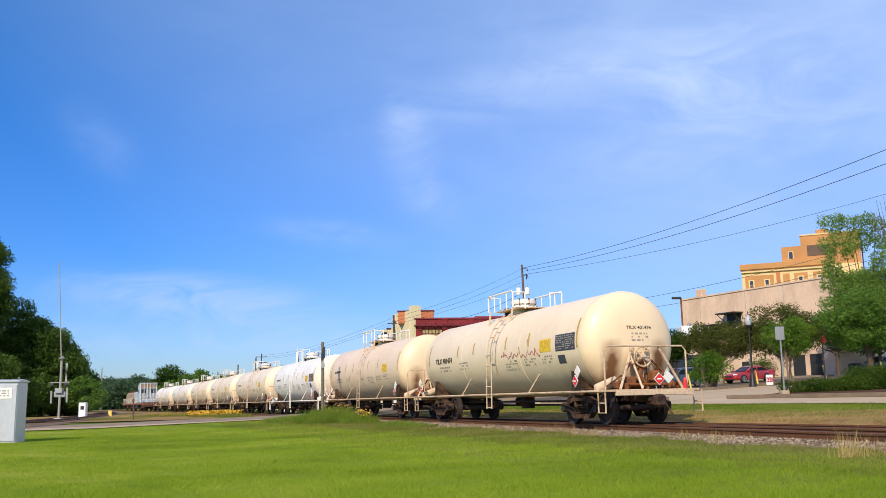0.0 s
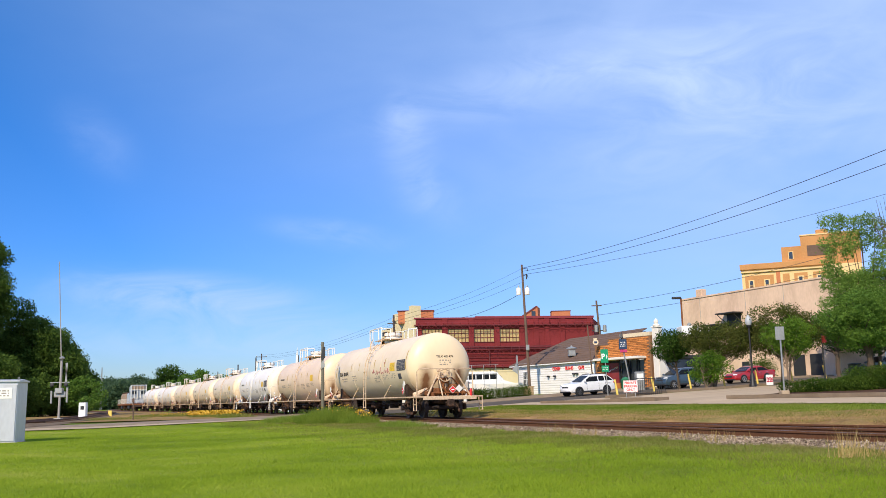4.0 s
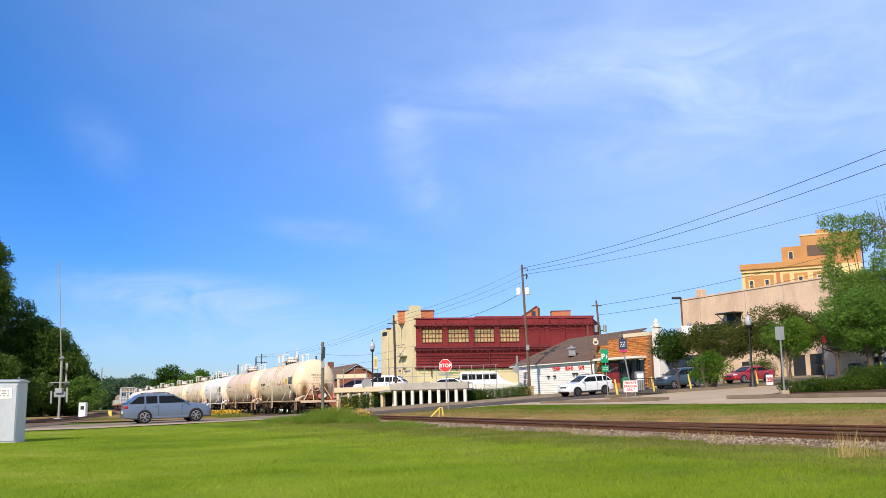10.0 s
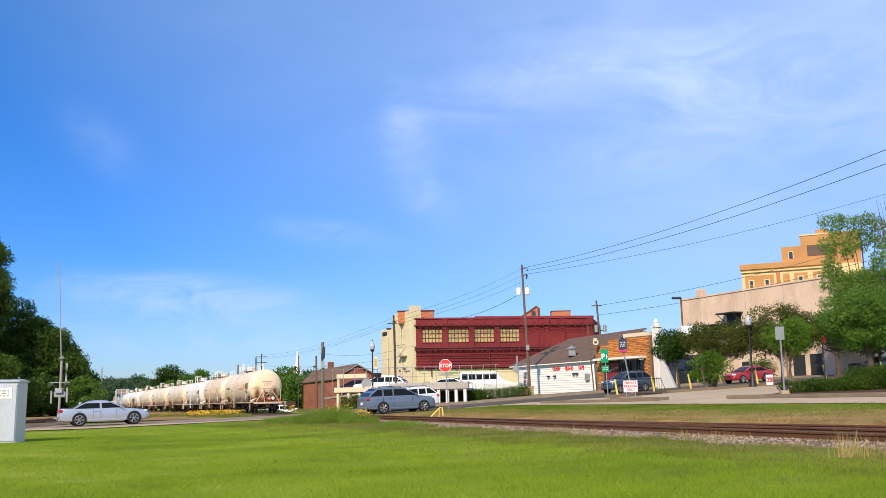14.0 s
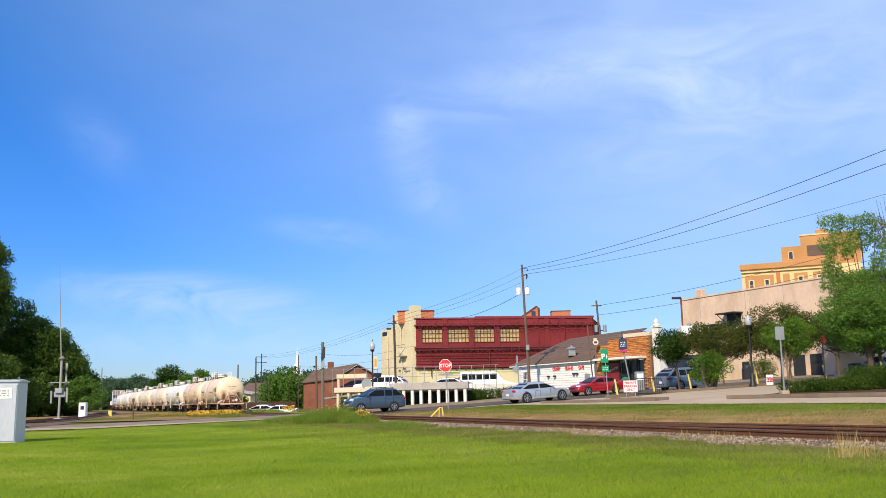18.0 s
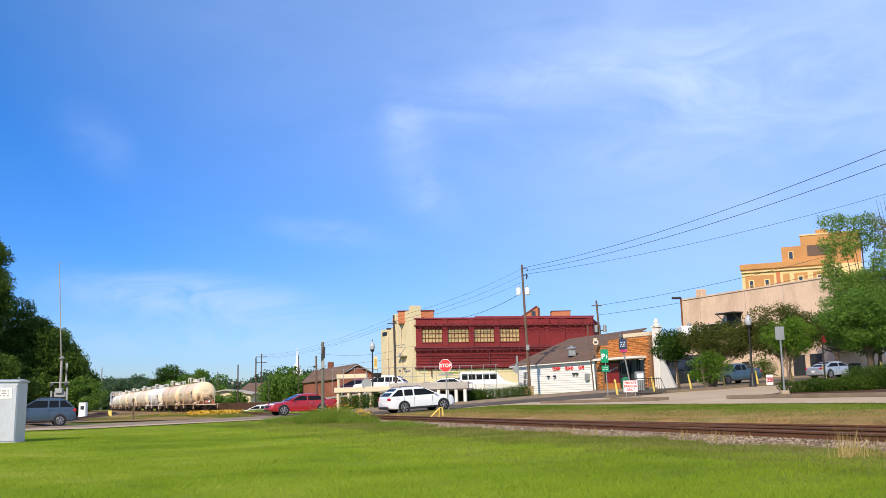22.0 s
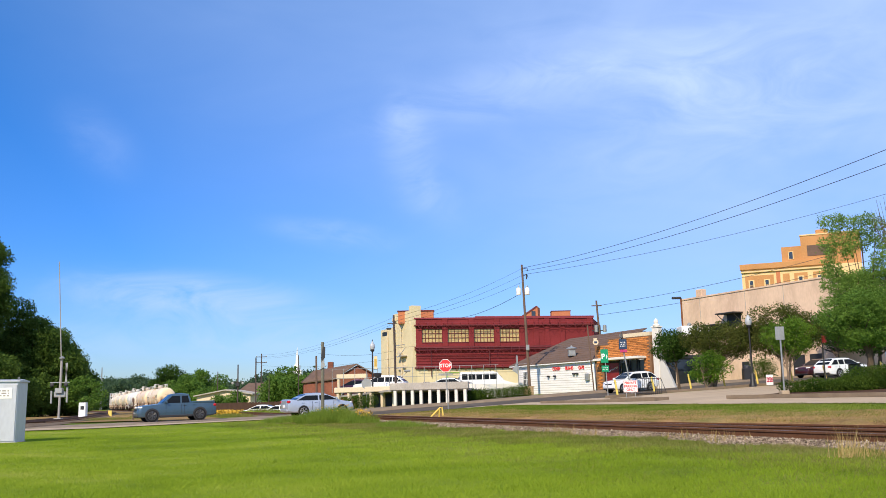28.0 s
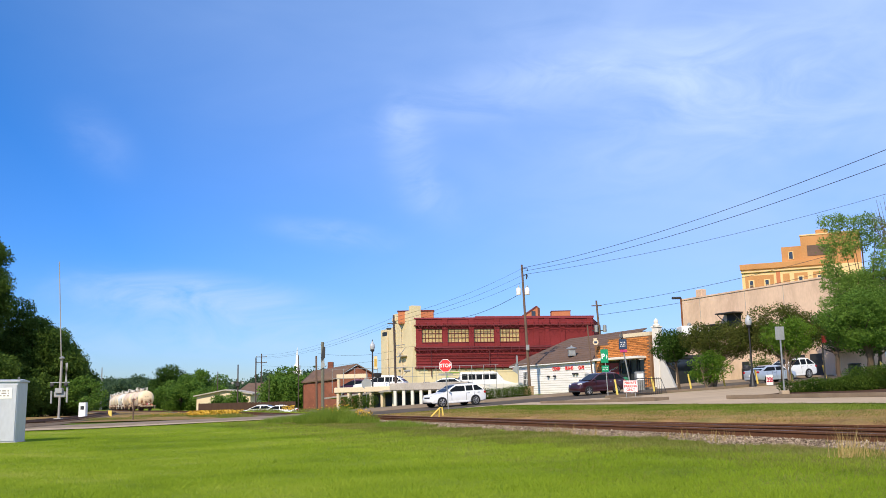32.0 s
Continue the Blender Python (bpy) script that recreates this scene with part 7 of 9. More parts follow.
def holed(w, b, u1, v0, v1, holes, thick, u0=0.0):
    """A wall of that thickness with openings (u0, u1, v0, v1) cut through it."""
    us = sorted({u0, u1, *[h[0] for h in holes], *[h[1] for h in holes]})
    vs = sorted({v0, v1, *[h[2] for h in holes], *[h[3] for h in holes]})
    for a, c in zip(us, us[1:]):
        run = None
        for e, f in zip(vs, vs[1:]):
            inside = any(h[0] < (a + c) / 2 < h[1] and h[2] < (e + f) / 2 < h[3] for h in holes)
            if not inside:
                w.block(b, a, c, e, f, -thick, 0)
    return b


# red industrial building
red_b = thing("building", "dark red industrial building with a cream end wall and amber windows", "building")
RW = Wall((-3.7, 112), (18.6, 116), 0.0)
win_u = [(0.95, 3.45), (4.1, 6.75), (7.35, 9.9), (10.6, 13.1)]
holes = [(a, c, 8.05, 9.75) for a, c in win_u]
front = part("front_wall", holed(RW, Build(), RW.len, 4.9, 10.95, holes, 0.4), M["redwall"], red_b, "dark red painted front wall")
part("base_wall", RW.block(Build(), 0, RW.len, 0, 4.9, -0.4, -0.03), M["yellow_wall"], red_b, "cream painted base wall")
side_l, back_l = Wall((-8.4, 122), (-3.7, 112)), Wall((18.6, 116), (21.5, 128))
part("right_wall", back_l.block(Build(), 0, back_l.len, 0, 10.9, -0.4, 0), M["redwall"], red_b)
part("end_wall", side_l.block(Build(), 0, side_l.len, 0, 10.4, -0.4, 0), M["yellow_wall"], red_b, "cream yellow end wall")
part("end_tower", side_l.block(Build(), 4.2, side_l.len - 0.9, 10.4, 12.1, -0.7, 0), M["yellow_wall"], red_b, "cream stair tower")
part("stair_head", Build().box((-3.55, 115.6, 11.4), (4.4, 2.0, 1.5), ch=0.03), M["orange_wall"], red_b, "orange stair head")
part("stair_head_cap", Build().box((-3.55, 115.6, 12.2), (4.6, 2.2, 0.14), ch=0.02), M["redwall_dark"], red_b)
part("corner_pilaster", side_l.block(Build(), side_l.len - 0.9, side_l.len + 0.05, 0, 12.6, -0.9, 0.25), M["yellow_wall"], red_b, "cream corner pilaster")
part("roof", Build().prism([(-3.5, 112.4, 10.6), (18.3, 116.3, 10.6), (21.2, 127.5, 10.6), (-8.2, 121.6, 10.3)], (0, 0, 0.12)), M["grey_concrete"], red_b)
for u0, v, h in ((0.0, 10.95, 0.16), ):
    part("parapet_cap", RW.block(Build(), -0.02, RW.len + 0.05, v, v + h, -0.5, 0.10), M["cornice"], red_b, "dark red parapet cap")
part("parapet_step", RW.block(Build(), 7.6, RW.len + 0.05, 11.11, 11.25, -0.5, 0.12), M["cornice"], red_b)
for a, c in win_u:
    wd = part("window", RW.block(Build(), a, c, 8.05, 8.13, -0.3, 0.06), M["redwall_dark"], red_b, "wide window with small amber panes")
    fr = Build()
    n = 6
    for i in range(n + 1):
        u = a + (c - a) * i / n
        RW.block(fr, u - 0.03, u + 0.03, 8.1, 9.75, -0.22, -0.12)
    for v in (8.12, 8.65, 9.2, 9.72):
        RW.block(fr, a, c, v - 0.03, v + 0.03, -0.225, -0.115)
    part("window_frame", fr, M["redwall_dark"], wd, "dark red glazing bars")
    for i in range(n):
        for j in range(3):
            u = a + (c - a) * i / n
            part("pane", RW.block(Build(), u + 0.03, u + (c - a) / n - 0.03, 8.15 + 0.54 * j, 8.64 + 0.53 * j, -0.20, -0.18), M["amber_glass"], wd)
    part("window_backing", RW.block(Build(), a - 0.2, c + 0.2, 7.9, 9.9, -0.7, -0.6), M["black"], wd)
# pilasters and panels of the right bays
for u in (3.78, 7.05, 10.25, 13.4, 15.2, 16.6, 18.6, RW.len - 0.5):
    part("pilaster", RW.block(Build(), u - 0.32, u + 0.32, 7.6, 10.9, 0.0, 0.12, 0.01), M["redwall"], red_b)
for v0, v1, o in ((7.45, 7.75, 0.5), (5.0, 5.3, 0.5), (7.2, 7.26, 0.9), (10.1, 10.16, 0.7)):
    part("ledge", RW.block(Build(), 0, RW.len, v0, v0 + 0.14, 0, o * 0.5), M["redwall_dark"], red_b, "dark red ledge")
# rows of brackets with rails, like conveyor hangers
for v, n in ((10.15, 22), (7.15, 22), (5.05, 20)):
    rail = Build()
    for dv in (0.0, 0.28):
        rail.tube([RW.p(0.1, v + dv, 0.62), RW.p(RW.len - 0.2, v + dv, 0.62)], 0.026, 5)
    part("hanger_rail", rail, M["cornice"], red_b, "dark red steel rail on brackets")
    for i in range(n):
        u = 0.5 + (RW.len - 1.0) * i / (n - 1)
        br = Build().tube([RW.p(u, v + 0.30, 0.02), RW.p(u, v + 0.30, 0.66), RW.p(u, v - 0.30, 0.66)], 0.03, 5)
        br.tube([RW.p(u, v - 0.35, 0.02), RW.p(u, v + 0.28, 0.6)], 0.025, 5)
        part("bracket", br, M["cornice"], red_b)
for v, drop, n in ((9.98, 0.36, 26), (6.95, 0.45, 30)):
    zz = Build()
    zr_ = random.Random(int(v * 10))
    u = 0.3
    while u < RW.len - 1.2:
        w_ = zr_.uniform(0.55, 0.95)
        zz.tube([RW.p(u, v + 0.2, 0.7), RW.p(u + w_ * 0.45, v - drop * zr_.uniform(0.5, 1.0), 0.72), RW.p(u + w_, v + 0.15, 0.7)], 0.022, 5)
        u += w_
    part("hanger_stays", zz, M["cornice"], red_b, "zigzag steel stays under the rail")
for v in (5.55, 5.9, 6.25, 6.55):
    part("cable_run", Build().tube([RW.p(0.1, v, 0.1), RW.p(RW.len * 0.5, v - 0.06, 0.12), RW.p(RW.len - 0.1, v, 0.1)], 0.03, 5), M["redwall_dark"], red_b)
for u in (2.0, 9.2):
    part("conduit", Build().tube([RW.p(u, 4.0, 0.16), RW.p(u, 7.6, 0.16)], 0.05, 5), M["redwall_dark"], red_b)
# roof houses
rh = Build()
rh.prism([(9.1, 118, 11.0), (11.9, 118, 11.0), (11.9, 118, 12.75), (11.7, 118, 12.75)], (0.6, 3.0, 0))
part("saw_tooth_roof_house", rh, M["orange_wall"], red_b, "orange saw-tooth roof light house")
part("roof_house_window", Build().box((11.35, 117.98, 11.75), (0.5, 0.06, 0.8)), M["glass"], red_b)
part("roof_house_slope", Build().prism([(9.0, 117.9, 11.05), (11.75, 117.9, 12.85), (11.85, 117.9, 12.75), (9.2, 117.9, 10.95)], (0.6, 3.2, 0)), M["redwall_dark"], red_b)
part("roof_block", Build().box((14.9, 119, 11.6), (2.4, 1.6, 1.0), ch=0.04), M["orange_wall"], red_b, "orange brick roof block")
part("roof_block_cap", Build().box((14.9, 119, 12.13), (2.5, 1.7, 0.1), ch=0.02), M["redwall_dark"], red_b)
# windows and brackets of the end wall
part("end_wall_vent", side_l.block(Build(), 0.6, 2.4, 9.6, 10.1, -0.1, 0.04), M["black"], red_b, "dark vent strip")
for u, v in ((4.6, 11.2), (6.4, 7.0), (7.6, 5.2), (6.2, 5.0)):
    part("end_wall_fitting", side_l.block(Build(), u, u + 0.9, v, v + 0.4, 0.0, 0.25, 0.02), M["cream_wall"], red_b)
for u in (2.6, 5.2, 7.2):
    part("downpipe", Build().tube([side_l.p(u, 0.5, 0.12), side_l.p(u, 10.2, 0.12)], 0.06, 6), M["cream_wall"], red_b)
part("door_canopy", side_l.block(Build(), 6.6, 8.8, 6.6, 6.7, 0, 0.7), M["grey_concrete"], red_b)
part("side_window", RW.block(Build(), 1.0, 1.8, 2.6, 3.4, -0.03, 0.03), M["black"], red_b)
tg = Build()
for u0, u1, v0, v1 in ((3.9, 4.0, 3.2, 4.5), (3.9, 8.6, 4.4, 4.5), (8.5, 8.6, 3.2, 4.5), (5.0, 7.6, 3.6, 3.7)):
    RW.block(tg, u0, u1, v0, v1, -0.02, 0.03)
part("green_door_outline", tg, paint("lime", (0.30, 0.50, 0.06), 0.0), red_b, "lime green painted outline")

# parking deck with its row of white columns
deck = thing("parking_deck", "low parking deck with white columns and a concrete parapet", "parking deck")
GW = Wall((-4.0, 68.2), (1.5, 66.9), 0.0)
for i in range(9):
    u = 0.28 + i * (GW.len - 0.45) / 8
    z0 = 0.70 + 0.03 * i
    part("column", GW.block(Build(), u - 0.11, u + 0.11, z0 - 0.3, 2.02, -0.25, 0.0, 0.02), M["white_col"], deck, "white painted concrete column")
part("parapet", GW.block(Build(), -0.1, GW.len + 0.1, 1.98, 2.5, -0.3, 0.08, 0.03), M["grey_concrete"], deck, "weathered concrete parapet")
part("deck_slab", Build().prism([(-4.2, 68.4, 1.9), (1.6, 67.1, 1.9), (5.2, 90, 1.55), (-12, 92, 1.55)], (0, 0, 0.15)), M["grey_concrete"], deck)
# black paint stands for the shade under the deck
part("ramp_back_wall", GW.block(Build(), -0.1, GW.len + 0.1, 0.2, 1.95, -4.6, -4.4), M["black"], deck, "inner wall painted black as the shade under the deck")
SW = Wall((-8.65, 74.0), (-3.9, 70.2), 0.0)
part("side_slab", SW.block(Build(), -0.2, SW.len + 0.2, 1.95, 2.35, -0.6, 0.1, 0.03), M["cream_wall"], deck, "cream slab edge")
for i in range(6):
    u = 0.1 + i * (SW.len - 0.2) / 5
    part("pier", SW.block(Build(), u - 0.12, u + 0.12, -0.2, 1.95, -0.3, 0.0, 0.02), M["cream_wall"], deck)
# black again in place of the shade behind the piers
part("side_back_wall", SW.block(Build(), -0.1, SW.len, -0.2, 1.95, -3.2, -3.0), M["black"], deck)
fence = thing("chain_link_fence", "thin steel fence posts and rails along the parking deck", "fence")
FW = Wall((-9.6, 79), (4.5, 76), 0.0)
for i in range(15):
    part("post", Build().tube([FW.p(i, 2.0, 0), FW.p(i, 4.0, 0)], 0.025, 5), M["galv"], fence)
for v in (3.97, 3.2):
    part("rail", Build().tube([FW.p(0, v, 0), FW.p(14.2, v, 0)], 0.018, 5), M["galv"], fence)
CW = Wall((-9.35, 80), (-6.7, 79.4), 0.0)
part("upper_beam", CW.block(Build(), 0, 2.7, 3.2, 3.58, -0.3, 0), M["cream_wall"], deck, "cream beam over the upper level")
for u in (0.15, 2.55):
    part("upper_post", CW.block(Build(), u - 0.1, u + 0.1, 1.95, 3.2, -0.25, -0.05), M["cream_wall"], deck)

# brick warehouse to the left of it
wh = thing("warehouse", "brown brick gabled warehouse with a chimney", "warehouse")
part("gable_wall", Build().prism([(-13.9, 117, -0.9), (-9.3, 117, -0.9), (-9.3, 117, 4.7), (-11.1, 117, 5.75), (-13.9, 117, 4.1)], (0.3, 1.0, 0)), M["red_brick"], wh, "brick gable wall")
part("side_wall", Build().prism([(-18.2, 119, -0.9), (-13.9, 117, -0.9), (-13.9, 117, 4.0), (-18.2, 119, 3.7)], (0, 0.4, 0)), M["red_brick"], wh)
part("roof_slope", Build().prism([(-18.4, 118.8, 3.7), (-14.0, 116.7, 4.0), (-11.1, 116.7, 5.8), (-17.2, 121.5, 5.2)], (0, 0, 0.15)), M["roof_brown"], wh, "grey-brown roof")
part("roof_slope_far", Build().prism([(-11.1, 116.6, 5.8), (-9.0, 116.6, 4.6), (-9.0, 119, 4.6), (-11.1, 120, 5.8)], (0, 0, 0.12)), M["roof_brown"], wh)
part("chimney", Build().box((-14.9, 121, 5.4), (0.72, 0.72, 2.0), ch=0.05), M["red_brick"], wh, "brick chimney")
part("low_block", Build().box((-9.3, 113, 1.4), (2.6, 2.0, 4.8), ch=0.03), M["cream_wall"], wh)

# cafe: white lapped siding, brown roof, brick front
cafe = thing("cafe", "single-storey cafe with white siding, brown roof and orange brick front", "cafe building")
KW = Wall((6.75, 86.2), (12.75, 79.6), 0.0)
nb = 13
for i in range(nb):
    v0 = 1.45 + i * 0.205
    part("siding_board", KW.block(Build(), 0, KW.len - 0.02, v0, v0 + 0.21, -0.12, -0.004 * (i % 2) + 0.0), M["siding"], cafe)
# grey strips paint the shadow line below every board's edge
bd = Build()
for i in range(nb):
    v0 = 1.45 + i * 0.205
    KW.block(bd, 0, KW.len - 0.02, v0 - 0.004, v0 + 0.022, 0.0, 0.006)
part("lap_shade_lines", bd, M["grey_concrete"], cafe, "grey lines painted as the shade under each lap")
part("siding_top_board", KW.block(Build(), 0, KW.len, 4.11, 4.35, -0.12, 0.05), M["siding"], cafe)
part("corner_board", KW.block(Build(), KW.len - 0.3, KW.len, 1.5, 4.4, 0.0, 0.05), M["white"], cafe)
part("cafe_window", KW.block(Build(), 0.55, 1.2, 2.3, 3.6, 0.0, 0.05), M["glass"], cafe, "small barred window")
gr = Build()
for i in range(4):
    KW.block(gr, 0.6 + 0.17 * i, 0.63 + 0.17 * i, 2.3, 3.6, 0.05, 0.07)
for v in (2.3, 2.9, 3.58):
    KW.block(gr, 0.5, 1.25, v, v + 0.04, 0.05, 0.075)
part("window_bars", gr, M["white"], cafe)
for wd_, u_ in (("CONEY", 4.6), ("ISLAND", 6.08), ("CAFE", 7.42)):
    lettering(wd_, 0.40, M["red"], cafe, Matrix.Translation(KW.p(u_, 3.72, 0.06)) @ (KW.rot @ Matrix.Rotation(radians(90), 3, "X")).to_4x4(), "sign_lettering", 0.01, wide=0.66)
for u in (3.6, 4.35):
    part("wall_lamp", KW.block(Build(), u, u + 0.16, 3.0, 3.16, 0.0, 0.3, 0.03), M["black"], cafe)
part("wall_box", KW.block(Build(), 7.9, 8.3, 2.6, 3.2, 0.0, 0.25, 0.03), M["galv"], cafe, "grey meter box")
for u in (6.9, 7.25):
    part("wall_lamp", KW.block(Build(), u - 0.4, u - 0.18, 3.15, 3.3, 0.0, 0.25, 0.03), M["black"], cafe)
# roof: one long slope, broken into courses
ra, rb2, rc, rd2 = Vector((5.9, 86.6, 4.2)), Vector((12.7, 79.2, 4.35)), Vector((17.9, 82.2, 7.15)), Vector((12.5, 93.0, 7.0))
courses = 12
for i in range(courses):
    q0, q1 = i / courses, (i + 1) / courses
    a, b_ = ra.lerp(rd2, q0), rb2.lerp(rc, q0)
    c, d_ = rb2.lerp(rc, q1), ra.lerp(rd2, q1)
    up = Vector((0, 0, 0.03))
    part("roof_course", Build().prism([a + up, b_ + up, c, d_], (0, 0, -0.1)), M["roof_brown"], cafe)
part("fascia", Build().prism([ra + Vector((0, 0, -0.05)), rb2 + Vector((0, 0, -0.05)), rb2 + Vector((0, 0, -0.15)), ra + Vector((0, 0, -0.15))], (0.06, 0.06, 0)), M["siding"], cafe, "white fascia board")
part("hip_end", Build().prism([(5.9, 86.6, 4.2), (12.5, 93, 7.0), (8.2, 93.5, 4.4)], (0, 0, -0.1)), M["roof_brown"], cafe)
part("back_wall", Build().prism([(8.4, 92.6, 1.4), (17.9, 82.8, 1.6), (17.9, 82.8, 6.9), (12.5, 92.9, 6.75), (8.4, 92.9, 4.2)], (0.1, 0.2, 0)), M["siding"], cafe)
vent = part("roof_vent", Build().box((11.2, 82.6, 5.1), (0.62, 0.62, 0.55), ch=0.02), M["galv"], cafe, "square roof vent with a conical cap")
part("vent_cap", Build().lathe([(0.5, 0), (0.5, 0.05), (0.08, 0.22), (0.06, 0.3)], 14, pose(11.2, 82.6, 5.45)), M["galv"], vent)
BW = Wall((12.78, 79.6), (16.3, 73.9), 0.0)
ow = holed(BW, Build(), BW.len, 1.5, 5.5, [(1.0, 5.9, 1.5, 4.15)], 0.3)
bf = part("brick_front", ow, M["mortar"], cafe, "orange brick shop front")
part("brick_step", BW.block(Build(), 1.7, BW.len, 5.5, 5.95, -0.3, 0.0), M["mortar"], cafe)
part("stucco_step", BW.block(Build(), 3.6, BW.len, 5.95, 6.25, -0.3, 0.03), M["cream_wall"], cafe)
BRICK = {}
for L2 in (0.40, 0.19):
    BRICK[L2] = Build().box((0, 0, 0), (L2, 0.05, 0.125), ch=0.008).data("brick", M["brick_o"])
v, row = 1.6, 0
BRICKS = []
while v < 5.9:
    u = 0.22 - (0.2 if row % 2 else 0)
    while u < BW.len - 0.1:
        L2 = 0.40
        uc = u
        if uc - 0.2 < 0.02:
            u += 0.42
            continue
        inside = 0.82 < uc < 6.05 and v < 4.2
        over = (v > 5.45 and uc < 1.9)
        if not inside and not over and uc + 0.2 < BW.len:
            BRICKS.append((uc, v))
        u += 0.42
    v += 0.145
    row += 1
for i, (u, v) in enumerate(BRICKS[:300]):
    part("brick", BRICK[0.40], None, bf, at=BW.m(u, v, 0.012))
rest = Build()
for u, v in BRICKS[300:]:
    BW.block(rest, u - 0.2, u + 0.2, v - 0.0625, v + 0.0625, -0.012, 0.036)
if rest.v:
    tagged(part("more_bricks", rest, M["brick_o"], bf), kind="stuff")
part("shop_canopy", BW.block(Build(), 0.8, 6.2, 4.15, 4.35, 0.0, 1.0, 0.03), M["white_col"], cafe, "flat white canopy")
# black sheet in place of the shade inside the shop
part("shop_interior", BW.block(Build(), 0.9, 6.0, 1.5, 4.2, -2.6, -2.5), M["black"], cafe, "shop interior wall painted black as the shade inside")
for u, n in ((1.05, 0.1), (2.85, 0.1), (3.9, 0.1), (4.9, 0.1), (5.8, 0.1)):
    part("mullion", BW.block(Build(), u - 0.05, u + 0.05, 1.6, 4.15, -0.2, -0.1), M["trim"], cafe)
part("shop_window", BW.block(Build(), 1.05, 2.85, 2.3, 4.1, -0.16, -0.14), M["glass"], cafe, "shop window")
part("red_poster", BW.block(Build(), 1.15, 2.75, 2.3, 3.95, -0.13, -0.11), paint("poster_red", (0.22, 0.02, 0.02), 0.0), cafe, "red drinks poster")
sc = Build()
for i in range(7):
    u = 1.45 + i * 0.17
    sc.tube([BW.p(u, 3.2 + 0.05 * i, -0.10), BW.p(u + 0.1, 3.36 + 0.05 * i, -0.10), BW.p(u + 0.17, 3.22 + 0.05 * i, -0.10)], 0.02, 4)
tagged(part("poster_flourish", sc, M["white"], cafe), kind="stuff")
part("window_sill_wall", BW.block(Build(), 1.0, 2.9, 1.5, 2.3, -0.25, -0.05), M["brick_o"], cafe)
part("shop_door", BW.block(Build(), 2.95, 3.85, 1.6, 3.9, -0.3, -0.26), M["glass"], cafe, "dark glass door")
part("shop_window", BW.block(Build(), 3.95, 5.8, 1.9, 4.1, -0.3, -0.28), M["glass"], cafe, "dark shop window")

# stucco pier with a finial beyond the brick front
pier = thing("stucco_pier", "white stucco corner pier with a small finial and a buttress", "building")
PW = Wall((16.35, 73.8), (16.95, 72.8), 0.0)
part("shaft", PW.block(Build(), 0.1, 0.75, 1.5, 6.5, -0.5, 0, 0.04), M["white_col"], pier)
part("cap", PW.block(Build(), 0.04, 0.81, 6.5, 6.62, -0.56, 0.06, 0.03), M["white_col"], pier)
part("finial", Build().lathe([(0.28, 0), (0.3, 0.1), (0.16, 0.2), (0.2, 0.36), (0.14, 0.5), (0.03, 0.62)], 12, pose(16.75, 73.5, 6.62)), M["white_col"], pier)
part("buttress", Build().prism([(16.7, 72.8, 1.6), (18.0, 73.4, 1.7), (16.75, 72.8, 4.6)], (0.25, 0.5, 0)), M["white_col"], pier)
cream_b = thing("building", "pale stucco building behind the street trees", "building")
part("wall", Build().prism([(17.6, 80, 1.6), (25.6, 84, 2.2), (25.6, 84, 6.6), (17.6, 80, 6.2)], (-0.3, 0.6, 0)), M["tan_wall"], cream_b)
CB = Wall((17.6, 80), (25.6, 84), 0.0)
# dark panels and their slab are added to darken the wall behind the trees
for u0, u1 in ((0.5, 2.6), (2.8, 4.9), (5.1, 7.0)):
    part("dark_panel", CB.block(Build(), u0, u1, 1.75, 4.3, 0.0, 0.05, 0.01), M["glass"], cream_b, "dark glassy panel standing in for shade on the wall")
part("panel_slab", CB.block(Build(), 0.3, 7.2, 4.3, 4.6, 0.0, 0.9, 0.02), M["trim"], cream_b, "dark flat slab added over the panels")
part("roof_unit", Build().box((23.0, 88, 7.15), (1.6, 2.0, 0.9), ch=0.05), M["white"], cream_b, "white roof plant unit")
part("roof_unit", Build().box((24.0, 88, 6.9), (1.6, 2.0, 0.5), ch=0.05), M["white"], cream_b)
part("roof_ball", Build().lathe([(0.05, 0), (0.2, 0.1), (0.2, 0.25), (0.05, 0.35)], 10, pose(23.2, 88, 7.6)), M["galv"], cream_b)

# big tan stucco block and what stands on it
tan = thing("building", "large windowless tan stucco building with steel awnings", "building")
TW = Wall((25.6, 100), (34.2, 82), 0.0)
TW2 = Wall((34.2, 82), (52, 91), 0.0)
part("side_wall", TW.block(Build(), 0, TW.len, 1.2, 11.25, -0.5, 0), M["tan_wall"], tan, "stained tan stucco side wall")
part("front_wall", TW2.block(Build(), 0, TW2.len, 1.2, 11.25, -0.5, 0), M["tan_wall"], tan, "tan stucco street wall")
part("parapet_cap", TW.block(Build(), 0, TW.len + 0.1, 11.25, 11.4, -0.6, 0.08), M["tan_wall"], tan)
part("roof", Build().prism([(25.8, 100, 10.8), (34.3, 82.4, 10.8), (52, 91.3, 10.8), (44, 109, 10.8)], (0, 0, 0.1)), M["grey_concrete"], tan)
part("chimney_block", TW.block(Build(), 2.2, 3.1, 11.4, 12.2, -0.9, -0.2, 0.05), M["tan_wall"], tan)
